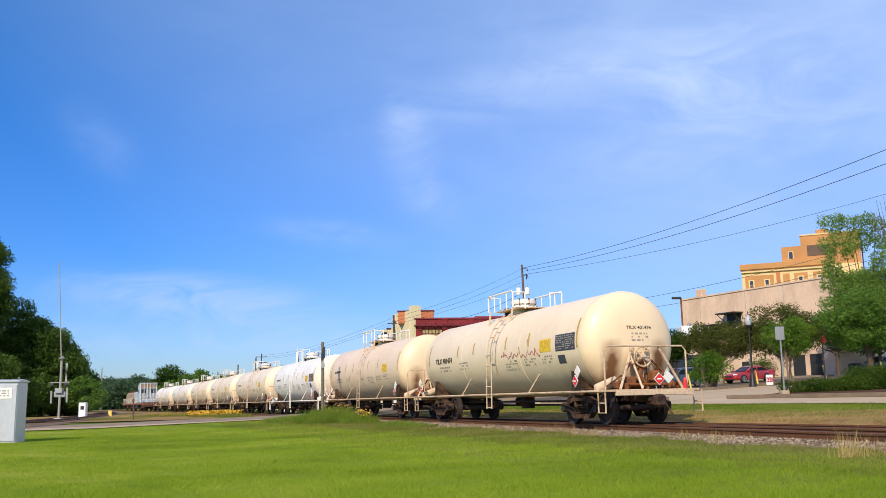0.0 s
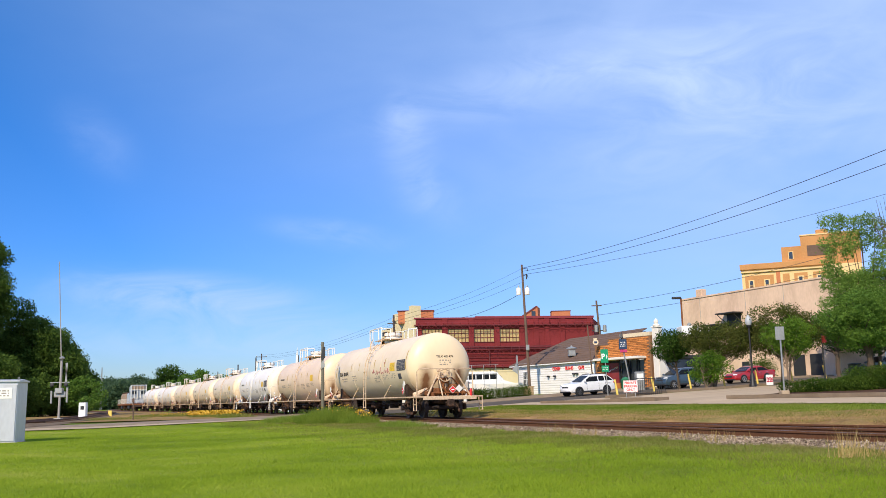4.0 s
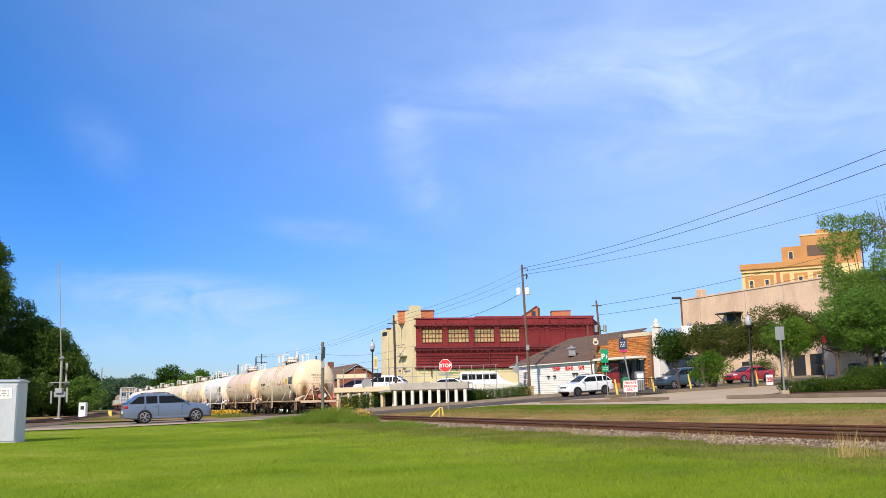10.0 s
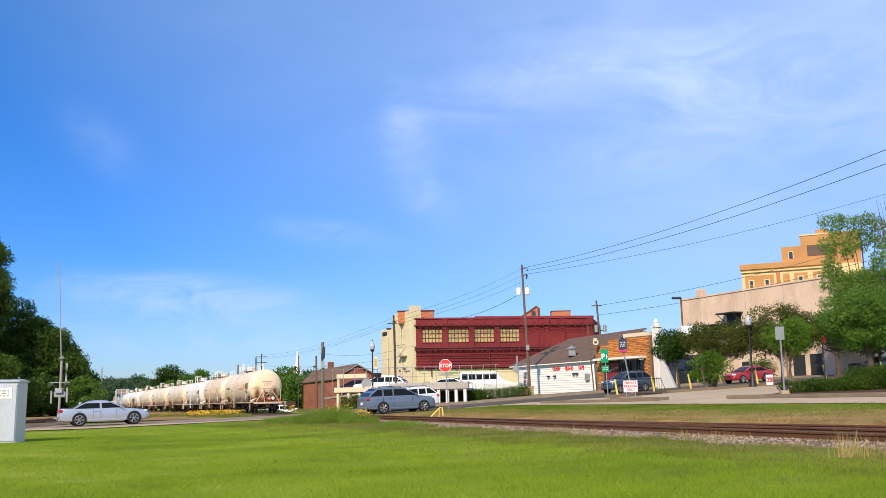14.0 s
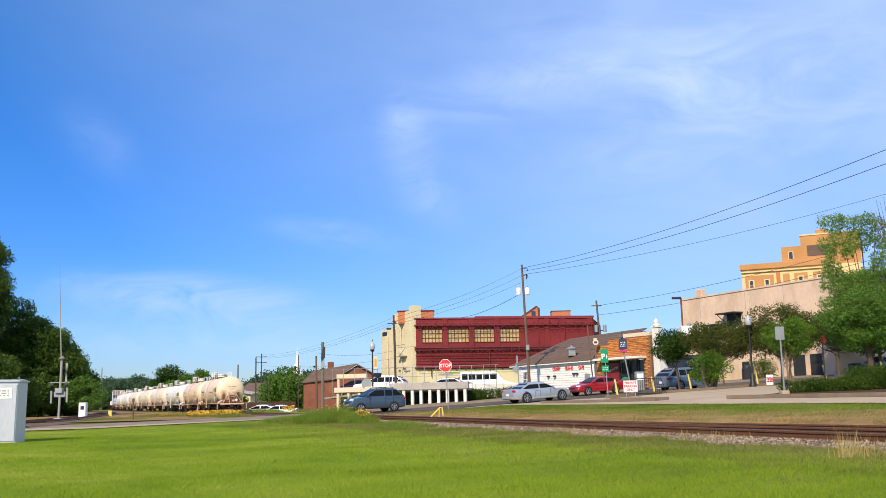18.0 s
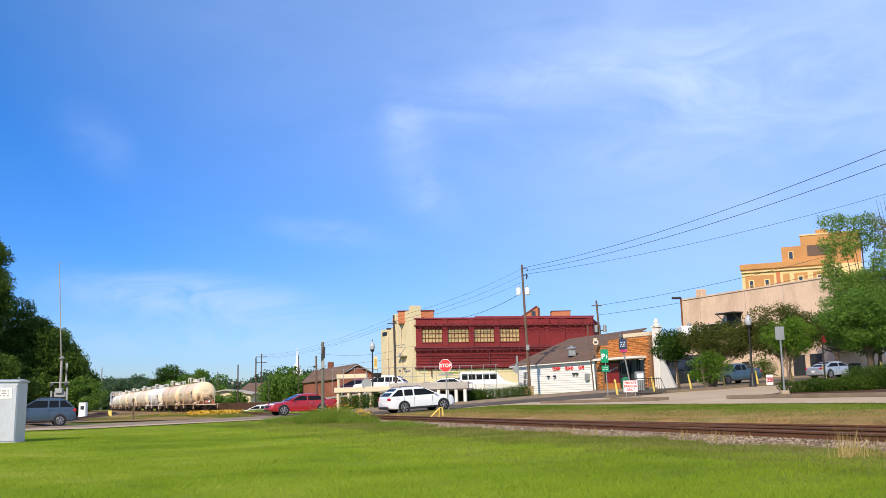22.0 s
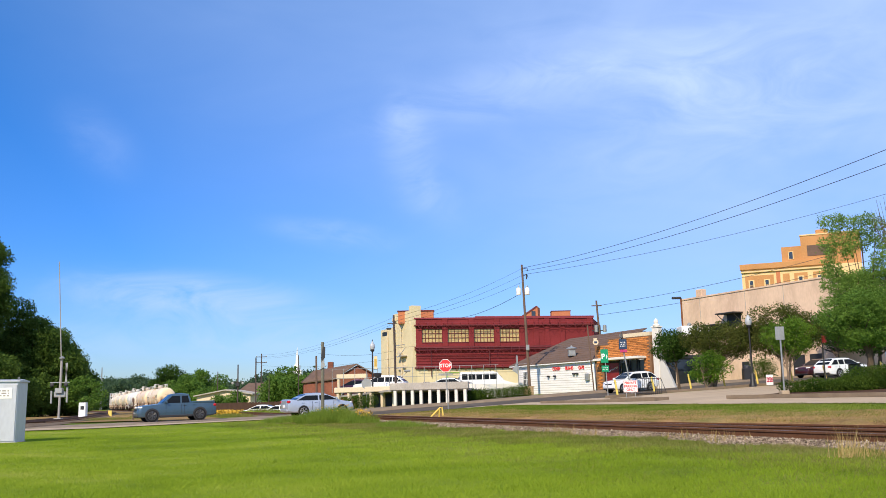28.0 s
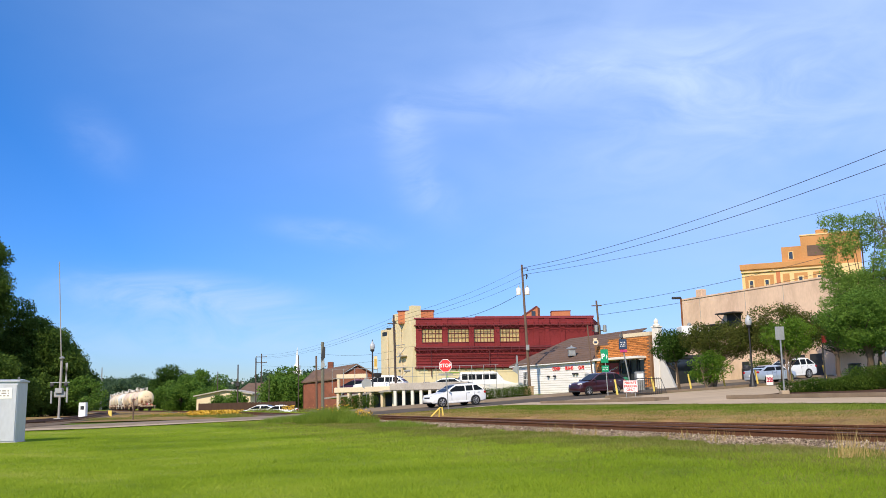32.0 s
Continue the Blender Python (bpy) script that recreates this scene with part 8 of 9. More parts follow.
for u0, u1, v in ((4.3, 7.0, 8.1), (6.6, 9.2, 9.1)):
    part("awning", TW.block(Build(), u0, u1, v, v + 0.12, 0, 1.3, 0.02), M["trim"], tan, "dark steel awning")
    for u in (u0 + 0.2, u1 - 0.2):
        part("awning_stay", Build().tube([TW.p(u, v - 0.9, 0.02), TW.p(u, v, 1.2)], 0.04, 5), M["trim"], tan)
    part("dark_opening", TW.block(Build(), u0 + 0.3, u1 - 0.3, v - 1.3, v, 0.0, 0.03), M["trim"], tan, "dark louvred opening")
for u in (3.0, 9.6, 14.6):
    part("pilaster_joint", TW.block(Build(), u, u + 0.05, 2, 11.2, 0, 0.02), M["grey_concrete"], tan)
part("door", TW.block(Build(), 8.6, 9.6, 2.0, 4.3, 0.0, 0.05), M["trim"], tan, "dark door")
for u in (15.2, 17.2):
    part("dark_panel", TW.block(Build(), u, u + 1.4, 2.2, 4.6, 0, 0.05), M["trim"], tan)

hi = thing("hotel_block", "orange-brown brick high-rise with yellow bands and a stepped top", "high-rise building")
HW_ = Wall((48.6, 150), (64.5, 143), 0.0)
part("main_wall", HW_.block(Build(), 0, 18, 2, 21.0, -8, 0), M["highrise_yellow"], hi, "yellow painted main wall")
part("cornice", HW_.block(Build(), -0.2, 13.2, 21.0, 21.9, -8, 0.35, 0.03), M["highrise"], hi, "orange-brown brick parapet")
part("string_course", HW_.block(Build(), -0.1, 13.1, 20.5, 20.75, 0, 0.3, 0.02), M["highrise_yellow"], hi)
for u0, u1 in ((0.5, 4.9), (6.3, 7.3), (8.0, 10.0), (10.8, 12.6)):
    part("brick_panel", HW_.block(Build(), u0, u1, 17.2, 20.0, 0, 0.08), M["highrise"], hi, "orange-brown brick panel")
part("pink_panel", HW_.block(Build(), 5.3, 5.9, 14.5, 20.4, 0.0, 0.12), M["orange_wall"], hi)
part("lower_band", HW_.block(Build(), -0.1, 13.1, 15.9, 16.5, 0, 0.2), M["highrise"], hi)
part("upper_block", HW_.block(Build(), 6.3, 18, 21.0, 24.4, -8, -0.8), M["highrise"], hi, "set-back brick top storey")
part("upper_front", HW_.block(Build(), 9.3, 18, 21.0, 25.9, -8, -0.4), M["highrise"], hi, "taller brick bay")
part("upper_cap", HW_.block(Build(), 9.2, 18.1, 25.9, 26.1, -8, -0.3), M["highrise_yellow"], hi)
part("roof_tank", HW_.block(Build(), 11.6, 13.4, 26.1, 27.0, -5, -2.0, 0.1), M["highrise"], hi)
for u, v in ((1.0, 17.7), (3.4, 17.7), (8.5, 17.9), (11.3, 17.9), (1.6, 13.6), (4.0, 13.6), (9.0, 13.8)):
    w_ = part("window", HW_.block(Build(), u, u + 0.9, v, v + 1.6, 0.02, 0.14), M["highrise_yellow"], hi)
    part("pane", HW_.block(Build(), u + 0.2, u + 0.7, v + 0.15, v + 0.75, 0.14, 0.16), M["roof_brown"], w_, "brown window sash")
    part("pane", HW_.block(Build(), u + 0.2, u + 0.7, v + 0.8, v + 1.45, 0.14, 0.16), M["glass"], w_)
w_ = part("window", HW_.block(Build(), 7.3, 8.1, 22.3, 23.6, -0.85, -0.72), M["highrise_yellow"], hi)
part("pane", HW_.block(Build(), 7.42, 7.98, 22.4, 23.5, -0.72, -0.70), M["glass"], w_)
part("louvre", HW_.block(Build(), 10.2, 13.6, 22.6, 24.3, -0.45, -0.34), M["roof_brown"], hi, "brown louvred opening")

# far left: a low white shed, cars, fence, steeple
shed = thing("shed", "low pale metal shed with a shallow roof", "shed")
part("walls", Build().prism([(-37.4, 140.5, -1.0), (-29.1, 139.4, -1.0), (-29.1, 139.4, 2.75), (-32.9, 140, 3.4), (-37.4, 140.5, 2.6)], (0.5, 8, 0)), M["cream_wall"], shed)
part("roof", Build().prism([(-37.8, 140.0, 2.65), (-32.9, 139.5, 3.5), (-28.7, 138.9, 2.8), (-28.7, 138.9, 2.62), (-32.9, 139.5, 3.32), (-37.8, 140.0, 2.5)], (0.5, 8.6, 0)), M["grey_concrete"], shed)
house = thing("house", "brick house with a brown gable roof", "house")
part("walls", Build().box((-33.0, 165, 1.1), (6, 6, 4.5), ch=0.03), M["red_brick"], house)
part("roof", Build().prism([(-36.3, 161.6, 3.2), (-29.7, 161.6, 3.2), (-31.2, 165, 4.9), (-34.8, 165, 4.9)], (0, 3.0, 0.1)), M["roof_brown"], house)
church = thing("church_steeple", "slim white church steeple above the trees", "steeple")
part("tower", Build().box((-32.6, 205, 4.2), (2.2, 2.2, 8.4), ch=0.05), M["white"], church)
part("belfry", Build().lathe([(0.75, 0), (0.75, 1.2), (0.5, 1.4)], 8, pose(-32.6, 205, 8.2)), M["white"], church)
part("spire", Build().lathe([(0.42, 0), (0.28, 1.6), (0.03, 4.0)], 8, pose(-32.6, 205, 9.4)), M["white"], church)
bf2 = thing("board_fence", "brown board fence behind the meadow", "fence")
FB = Wall((-34.6, 131), (-17.0, 106), 0.0)
for i in range(100):
    u = i * 0.305
    part("board", FB.block(Build(), u, u + 0.28, -0.9, 1.45 + 0.05 * math.sin(i * 2.1), -0.03, 0.0), M["fence_brown"], bf2)


# ---- parked vehicles ----
def parked(label, cat, kind, dims, colour, x, y, deg, z, name="car"):
    c = road_car(label, cat, kind, *dims, colour, name=name)
    c["group"] = "parked cars"
    c.matrix_basis = pose(x, y, z, 0, 0, deg)
    return c


parked("white SUV parked on the deck", "SUV", "suv", (4.7, 1.85, 1.7, 2.7), WHITE_P, -5.6, 80.6, 78, 1.72, "suv")
parked("dark car parked on the deck", "car", "hatch", (4.3, 1.75, 1.5, 2.5), MAROON, -7.9, 84.5, 60, 1.7, "compact_car")
parked("grey-blue car parked behind the parapet", "sedan", "sedan", (4.7, 1.8, 1.46, 2.75), GREYBLUE, 0.0, 83.6, 75, 1.72, "sedan")
parked("dark grey SUV parked behind the parapet", "SUV", "suv", (4.6, 1.85, 1.65, 2.7), DARKBLUE, 1.8, 85.0, 120, 1.72, "suv")
parked("white car parked by the board fence", "car", "hatch", (4.4, 1.75, 1.5, 2.6), WHITE_P, -20.9, 106, 80, ground_at(-20.9, 106), "compact_car")
parked("white car parked by the meadow", "car", "hatch", (4.4, 1.75, 1.55, 2.6), WHITE_P, -18.6, 104, 95, ground_at(-18.6, 104), "compact_car")


def van(x, y, deg, z):
    v = thing("van", "long white passenger van with side windows", "van", pose(x, y, z, 0, 0, deg))
    b = Build()
    b.prism([(-1.0, -2.2, 0.35), (-1.0, 2.55, 0.35), (-1.0, 2.6, 0.95), (-1.0, 1.75, 1.2), (-1.0, 1.15, 1.92), (-1.0, 0.8, 2.0), (-1.0, -2.1, 2.0), (-1.0, -2.22, 1.85)], (2.0, 0, 0))
    part("body", b, WHITE_P, v)
    for s in (-1, 1):
        for y0, y1 in ((-2.0, -1.5), (-1.42, -0.8), (-0.72, -0.2), (-0.12, 0.42), (0.5, 1.12)):
            part("side_window", Build().prism([(s * 1.008, y0, 1.3), (s * 1.008, y1 + (0.18 if y0 > 0.6 else 0), 1.3), (s * 1.008, y1, 1.8), (s * 1.008, y0, 1.8)], (0.006 * s, 0, 0)), M["car_glass"], v)
        for wy in (-1.4, 1.55):
            part("wheel", Build().lathe([(0.05, -0.12), (0.36, -0.12), (0.38, 0), (0.36, 0.12), (0.05, 0.12)], 20, Matrix.Translation((s * 0.92, wy, 0.38)) @ Matrix.Rotation(radians(90), 4, "Y")), M["tyre"], v)
    part("windscreen", Build().prism([(-0.85, 1.74, 1.23), (0.85, 1.74, 1.23), (0.8, 1.2, 1.88), (-0.8, 1.2, 1.88)], (0, 0.01, 0.01)), M["car_glass"], v)
    part("bumper", Build().box((0, 2.62, 0.5), (1.9, 0.15, 0.2), ch=0.04), M["trim"], v)
    for s in (-1, 1):
        part("headlight", Build().box((s * 0.75, 2.6, 0.85), (0.3, 0.06, 0.2), ch=0.03), M["lamp_clear"], v)
    return v


van(3.45, 84.6, 270, 1.66)
tl = thing("low_wall", "low white painted wall behind the hedge", "wall")
part("wall", Build().box((4.0, 77.6, 1.9), (4.8, 0.3, 1.2), pose(0, 0, 0, 0, 0, 10).to_3x3(), ch=0.05), M["white_col"], tl)


# ---- poles, signs, street furniture ----
def post(name, label, cat, x, y, h, r, material, z=None, r2=None, tilt=(0, 0), n=10):
    z = ground_at(x, y) if z is None else z
    t = thing(name, label, cat, pose(x, y, z))
    part("post", Build().tube([(0, 0, -0.1), (tilt[0] * h * 0.5, tilt[1] * h * 0.5, h * 0.5), (tilt[0] * h, tilt[1] * h, h)], r, n, True, r2), material, t)
    return t


# signal mast with gate gear, far left
ms = post("signal_mast", "pale slender signal mast with crossing gear at its foot", "signal mast", -26.0, 63.0, 4.4, 0.08, M["mast"], tilt=(0.012, 0))
part("aerial", Build().tube([(0.05, 0, 3.6), (-0.42, 0, 10.9)], 0.04, 8, True, 0.028), M["mast"], ms, "thin white aerial")
part("foundation", Build().box((0, 0, 0.12), (0.5, 0.5, 0.34), ch=0.03), M["grey_concrete"], ms)
for dx, z0, z1 in ((-1.15, 1.25, 2.1), (1.05, 1.3, 2.35)):
    part("gate_counterweight", Build().box((dx * 0.48, 0, (z0 + z1) / 2), (0.12, 0.08, z1 - z0), ch=0.02), M["galv"], ms)
part("gate_frame", Build().box((0.02, 0, 1.85), (0.8, 0.12, 0.4), ch=0.05), M["galv"], ms, "grey gate mechanism")
part("cross_arm", Build().box((0.0, 0, 2.65), (1.3, 0.06, 0.06), ch=0.01), M["galv"], ms)
for dx in (-0.5, 0.45):
    lh = part("signal_head", Build().lathe([(0.04, -0.08), (0.10, -0.06), (0.14, 0.0), (0.14, 0.03), (0.05, 0.05)], 14, Matrix.Translation((dx, -0.1, 2.5)) @ Matrix.Rotation(radians(90), 4, "X")), M["black"], ms, "round signal head")
    part("lens", Build().lathe([(0.02, 0), (0.1, 0.0), (0.1, 0.02), (0.02, 0.03)], 12, Matrix.Translation((dx, -0.16, 2.5)) @ Matrix.Rotation(radians(90), 4, "X")), M["trim"], lh)
xb = Build()
for a in (8, -8):
    xb.box((0.42, -0.05, 3.3), (0.07, 0.03, 1.3), Matrix.Rotation(radians(a * 0.5), 3, "Y"), ch=0.005)
part("folded_crossbuck", xb, M["galv"], ms, "white crossbuck boards")
part("bell", Build().lathe([(0.03, 0), (0.16, 0.02), (0.18, 0.1), (0.05, 0.2)], 12, pose(0.1, -0.1, 4.2)), M["galv"], ms)
part("junction_box", Build().box((0, -0.08, 2.1), (0.5, 0.3, 0.35), ch=0.03), M["galv"], ms)

rb = thing("relay_cabinet", "white trackside relay box", "cabinet", pose(-30.95, 80, 0.28))
part("body", Build().box((0, 0, 0.72), (0.6, 0.5, 1.34), ch=0.03), M["white"], rb)
part("hatch", Build().box((0.02, -0.26, 0.95), (0.3, 0.02, 0.3), ch=0.005), M["trim"], rb)
part("plinth", Build().box((0, 0, 0.04), (0.66, 0.56, 0.1), ch=0.01), M["grey_concrete"], rb)
sp = post("marker_post", "short dark rusty marker post", "post", -21.6, 64.8, 1.5, 0.045, M["wood_pole"], r2=0.04)
part("marker_board", Build().box((0, -0.05, 1.35), (0.16, 0.03, 0.25), ch=0.005), M["wood_pole"], sp)
for i, (x, y) in enumerate(((-33.6, 94), (-34.4, 96), (-36.3, 101), (-33.0, 92.5))):
    post("short_bollard", "short yellowish marker stake by the siding", "marker", x, y, 0.6, 0.06, M["bollard"])

# grey equipment cabinet on the lawn
ec = thing("equipment_cabinet", "large galvanised equipment cabinet standing on the lawn", "cabinet", pose(-14.31, 31.25, 0.10, 0, 0.6, 10))
part("body", Build().box((-0.95, 0.6, 1.02), (1.9, 1.2, 2.04), ch=0.015), M["alu"], ec)
part("roof", Build().prism([(0.05, -0.06, 2.04), (0.05, 1.26, 2.04), (0.05, 1.26, 2.08), (0.05, 0.6, 2.13), (0.05, -0.06, 2.08)], (-2.0, 0, 0)), M["alu"], ec, "shallow sheet roof")
for x0 in (-1.42, -0.48):
    part("door", Build().box((x0, -0.012, 1.02), (0.9, 0.03, 1.86), ch=0.01), M["alu"], ec, "flush door")
part("handle", Build().box((-0.92, -0.04, 1.0), (0.04, 0.05, 0.22), ch=0.01), M["galv"], ec)
nt = part("notice", Build().box((-0.62, -0.034, 1.66), (0.9, 0.012, 0.36), ch=0.003), M["white"], ec, "white notice plate")
part("notice_lines", bars(0.7, 0.24, 3, random.Random(2), 0.9), M["grey_ink"], nt, at=Matrix.Translation((-0.62, -0.043, 1.66)) @ Matrix.Rotation(radians(90), 4, "X"))
for x in (-0.03, -1.85):
    part("lifting_eye", Build().tube([(x, 0.05, 2.08), (x, 0.05, 2.17), (x + 0.03, 0.05, 2.19), (x + 0.05, 0.05, 2.15), (x + 0.05, 0.05, 2.08)], 0.014, 6), M["galv"], ec)
part("plinth", Build().box((-0.95, 0.6, 0.01), (1.98, 1.28, 0.1), ch=0.01), M["grey_concrete"], ec)

pp = post("timber_post", "grey weathered timber post with a small sign in the weeds", "post", -6.32, 48.0, 4.0, 0.085, M["grey_pole"], r2=0.08)
part("plate", Build().prism([(-0.02, -0.1, 3.0), (0.13, -0.1, 3.2), (0.15, -0.1, 3.75), (0.02, -0.1, 3.75), (-0.08, -0.1, 3.2)], (0, 0.03, 0)), M["black"], pp, "dark torn plate")
part("plate", Build().prism([(-0.09, -0.115, 2.6), (0.14, -0.115, 2.75), (0.06, -0.115, 3.12), (-0.06, -0.115, 2.95)], (0, 0.03, 0)), M["galv"], pp, "grey torn plate")
post("timber_post", "thin dark timber post behind the track", "post", -10.35, 75.0, 4.7, 0.09, M["wood_pole"], r2=0.07, tilt=(-0.01, 0))

# distant utility poles
def line_pole(x, y, h, z=0.6, label="distant wooden utility pole", arms=1, r=0.11):
    g = ground_at(x, y)
    h += z - g
    t = post("utility_pole", label, "utility pole", x, y, h, r, M["far_pole"], g, r * 0.7)
    for k in range(arms):
        part("cross_arm", Build().box((0, 0, h - 0.5 - 0.9 * k), (1.7, 0.1, 0.1), ch=0.01), M["far_pole"], t)
        for dx in (-0.8, 0.0, 0.8):
            part("insulator", Build().lathe([(0.03, 0), (0.06, 0.05), (0.03, 0.16)], 6, pose(dx, 0, h - 0.44 - 0.9 * k)), M["galv"], t)
    return t


line_pole(-24.6, 121, 6.4, 0.8, arms=0)
line_pole(-29.2, 148, 8.2, 0.9, arms=2)
line_pole(-22.3, 118, 3.6, 0.8, arms=0, r=0.07)
line_pole(-18.6, 118, 6.4, 0.8, arms=0, r=0.07)
line_pole(-36.6, 150, 5.6, 0.9, arms=0, r=0.09)
lp = line_pole(-26.8, 120.5, 5.5, 0.8, "far pole carrying a dark signal head", 0)
part("signal_head", Build().box((0, -0.14, 4.1), (0.55, 0.2, 0.5), ch=0.05), M["black"], lp)
part("cross_arm", Build().box((0, -0.05, 4.45), (1.5, 0.08, 0.08), ch=0.01), M["far_pole"], lp)
for dx in (-0.65, 0.65):
    part("signal_lamp", Build().lathe([(0.05, -0.1), (0.16, -0.06), (0.16, 0.02), (0.06, 0.04)], 12, Matrix.Translation((dx, -0.14, 4.3)) @ Matrix.Rotation(radians(90), 4, "X")), M["galv"], lp)
rm = thing("radio_mast", "slender grey lattice mast far behind the woods", "mast", pose(-110.5, 300, 0.3))
for k in range(3):
    q = 2 * math.pi * k / 3
    part("leg", Build().tube([(0.45 * math.cos(q), 0.45 * math.sin(q), 0), (0.10 * math.cos(q), 0.10 * math.sin(q), 13.6)], 0.06, 5), M["galv"], rm)
for i in range(9):
    z0, z1 = 1.4 * i, 1.4 * i + 1.4
    a0, a1 = 0.45 - 0.35 * z0 / 13.6, 0.45 - 0.35 * z1 / 13.6
    part("brace", Build().tube([(a0 * math.cos(2.094 * k), a0 * math.sin(2.094 * k), z0) if k % 2 == 0 else (a1 * math.cos(2.094 * k), a1 * math.sin(2.094 * k), z1) for k in range(4)], 0.04, 4), M["galv"], rm)

p1 = post("utility_pole", "wooden utility pole with street hardware by the parking deck", "utility pole", -3.75, 70.5, 6.95, 0.095, M["far_pole"], 0.75, 0.07, tilt=(-0.018, 0))
part("cross_arm", Build().box((-0.25, 0, 6.3), (0.7, 0.07, 0.07), ch=0.01), M["far_pole"], p1)
for z, l in ((4.6, 0.7), (2.9, 0.9)):
    part("bracket", Build().tube([(0, 0, z), (l, 0, z + 0.1), (l, 0, z - 0.2), (0.1, 0, z - 0.9)], 0.03, 5), M["galv"], p1)
part("lamp_head", Build().box((0.85, -0.1, 2.7), (0.5, 0.2, 0.14), ch=0.05), M["galv"], p1)
part("lamp_head", Build().box((-0.5, -0.1, 5.9), (0.4, 0.2, 0.14), ch=0.05), M["trim"], p1)

p2 = post("utility_pole", "tall leaning wooden pole with two grey transformers", "utility pole", 7.35, 82.0, 11.6, 0.135, M["wood_pole"], 1.4, 0.09, tilt=(-0.03, 0))
for dx, z in ((-0.45, 9.2), (0.32, 9.2)):
    tf = part("transformer", Build().lathe([(0.1, -0.34), (0.21, -0.31), (0.21, 0.24), (0.16, 0.30), (0.05, 0.36)], 16, pose(dx - 0.27, -0.1, z)), M["white_steel"], p2, "grey-white transformer can", smooth=True)
    part("bushing", Build().lathe([(0.05, 0), (0.07, 0.1), (0.03, 0.24)], 8, pose(dx - 0.27, -0.1, z + 0.3)), M["galv"], tf)
for z in (10.6, 11.2):
    part("insulator_arm", Build().tube([(-0.33, 0, z), (0.1, -0.1, z + 0.1), (0.16, -0.1, z - 0.2)], 0.035, 6), M["trim"], p2)
part("cut_out", Build().box((0.02, -0.2, 10.5), (0.1, 0.1, 0.5), ch=0.02), M["trim"], p2)
part("guy_box", Build().box((-0.1, -0.15, 4.2), (0.3, 0.2, 0.5), ch=0.03), M["galv"], p2)
pb = thing("planter_box", "square tan planter box at the foot of the pole", "planter", pose(7.1, 80.9, ground_at(7.1, 80.9)))
part("box", Build().box((0, 0, 0.36), (0.85, 0.85, 0.76), ch=0.03), M["wood_box"], pb)
part("rim", Build().box((0, 0, 0.76), (0.95, 0.95, 0.07), ch=0.02), M["wood_box"], pb)

p3 = post("utility_pole", "leaning wooden pole with transformers behind the cafe roof", "utility pole", 18.3, 108, 10.3, 0.15, M["wood_pole"], 2.0, 0.11, tilt=(-0.05, 0))
for dx in (-0.5, 0.9):
    part("transformer", Build().lathe([(0.1, -0.4), (0.22, -0.38), (0.22, 0.36), (0.1, 0.45)], 14, pose(dx * 0.7 - 0.35, -0.2, 7.0)), M["galv"], p3, smooth=True)
part("cross_arm", Build().box((-0.4, 0, 6.8), (1.6, 0.12, 0.12), ch=0.01), M["trim"], p3)
part("cross_arm", Build().box((-0.5, 0, 9.7), (1.2, 0.12, 0.12), ch=0.01), M["wood_pole"], p3)


def street_lamp(x, y, h, label, banner=False):
    t = post("street_lamp", label, "street lamp", x, y, h - 0.75, 0.075, M["black"], r2=0.05)
    part("base", Build().lathe([(0.24, 0), (0.24, 0.15), (0.16, 0.3), (0.15, 0.7), (0.08, 0.9)], 12), M["black"], t, smooth=True)
    hd = part("lantern_globe", Build().lathe([(0.06, 0), (0.15, 0.05), (0.21, 0.22), (0.19, 0.42), (0.08, 0.6), (0.02, 0.7)], 14, pose(0, 0, h - 0.75)), M["globe"], t, "acorn glass globe", smooth=True)
    part("finial", Build().lathe([(0.03, 0), (0.04, 0.06), (0.005, 0.16)], 8, pose(0, 0, h - 0.06)), M["black"], hd)
    part("collar", Build().lathe([(0.06, -0.16), (0.16, -0.05), (0.17, 0.03), (0.1, 0.05)], 12, pose(0, 0, h - 0.75)), M["black"], t)
    if banner:
        part("banner", Build().box((0.24, 0, h - 1.75), (0.28, 0.02, 1.0), ch=0.005), M["yellow_wall"], t, "cream street banner")
        part("banner_stripe", Build().box((0.24, -0.014, h - 1.75), (0.18, 0.006, 0.6)), M["stripe"], t)
        for z in (h - 1.22, h - 2.28):
            part("banner_arm", Build().tube([(0, 0, z), (0.4, 0, z)], 0.015, 5), M["black"], t)
        part("hanging_basket", Build().lathe([(0.05, -0.3), (0.26, -0.2), (0.32, 0.05), (0.2, 0.1)], 12, pose(0.4, 0, h - 2.65)), M["black"], t)
    return t


street_lamp(-5.75, 73.5, 5.3, "black cast street lamp with acorn globe and banner", True)
street_lamp(19.45, 59.4, 4.65, "black cast street lamp with acorn globe")
fl = thing("flood_light", "square floodlight on a red pole", "lamp", pose(24.35, 95, 2.4))
part("pole", Build().tube([(0, 0, 0), (0, 0, 8.6)], 0.09, 8), M["rust"], fl)
part("lamp_head", Build().box((-0.45, 0, 8.65), (0.95, 0.35, 0.24), ch=0.05), M["trim"], fl)

st = post("stop_sign", "red octagonal stop sign on a leaning steel post", "stop sign", 0.12, 58.2, 3.05, 0.035, M["galv"], ground_at(0.3, 58.2), tilt=(-0.045, 0), n=6)
SZ = 2.72
oc = [(0.42 * math.cos(radians(22.5 + 45 * i)), 0, 0.42 * math.sin(radians(22.5 + 45 * i))) for i in range(8)]
pl = part("sign_plate", Build().prism(oc, (0, 0.02, 0)), M["white"], st, "white-edged plate", at=pose(-0.13, -0.06, SZ))
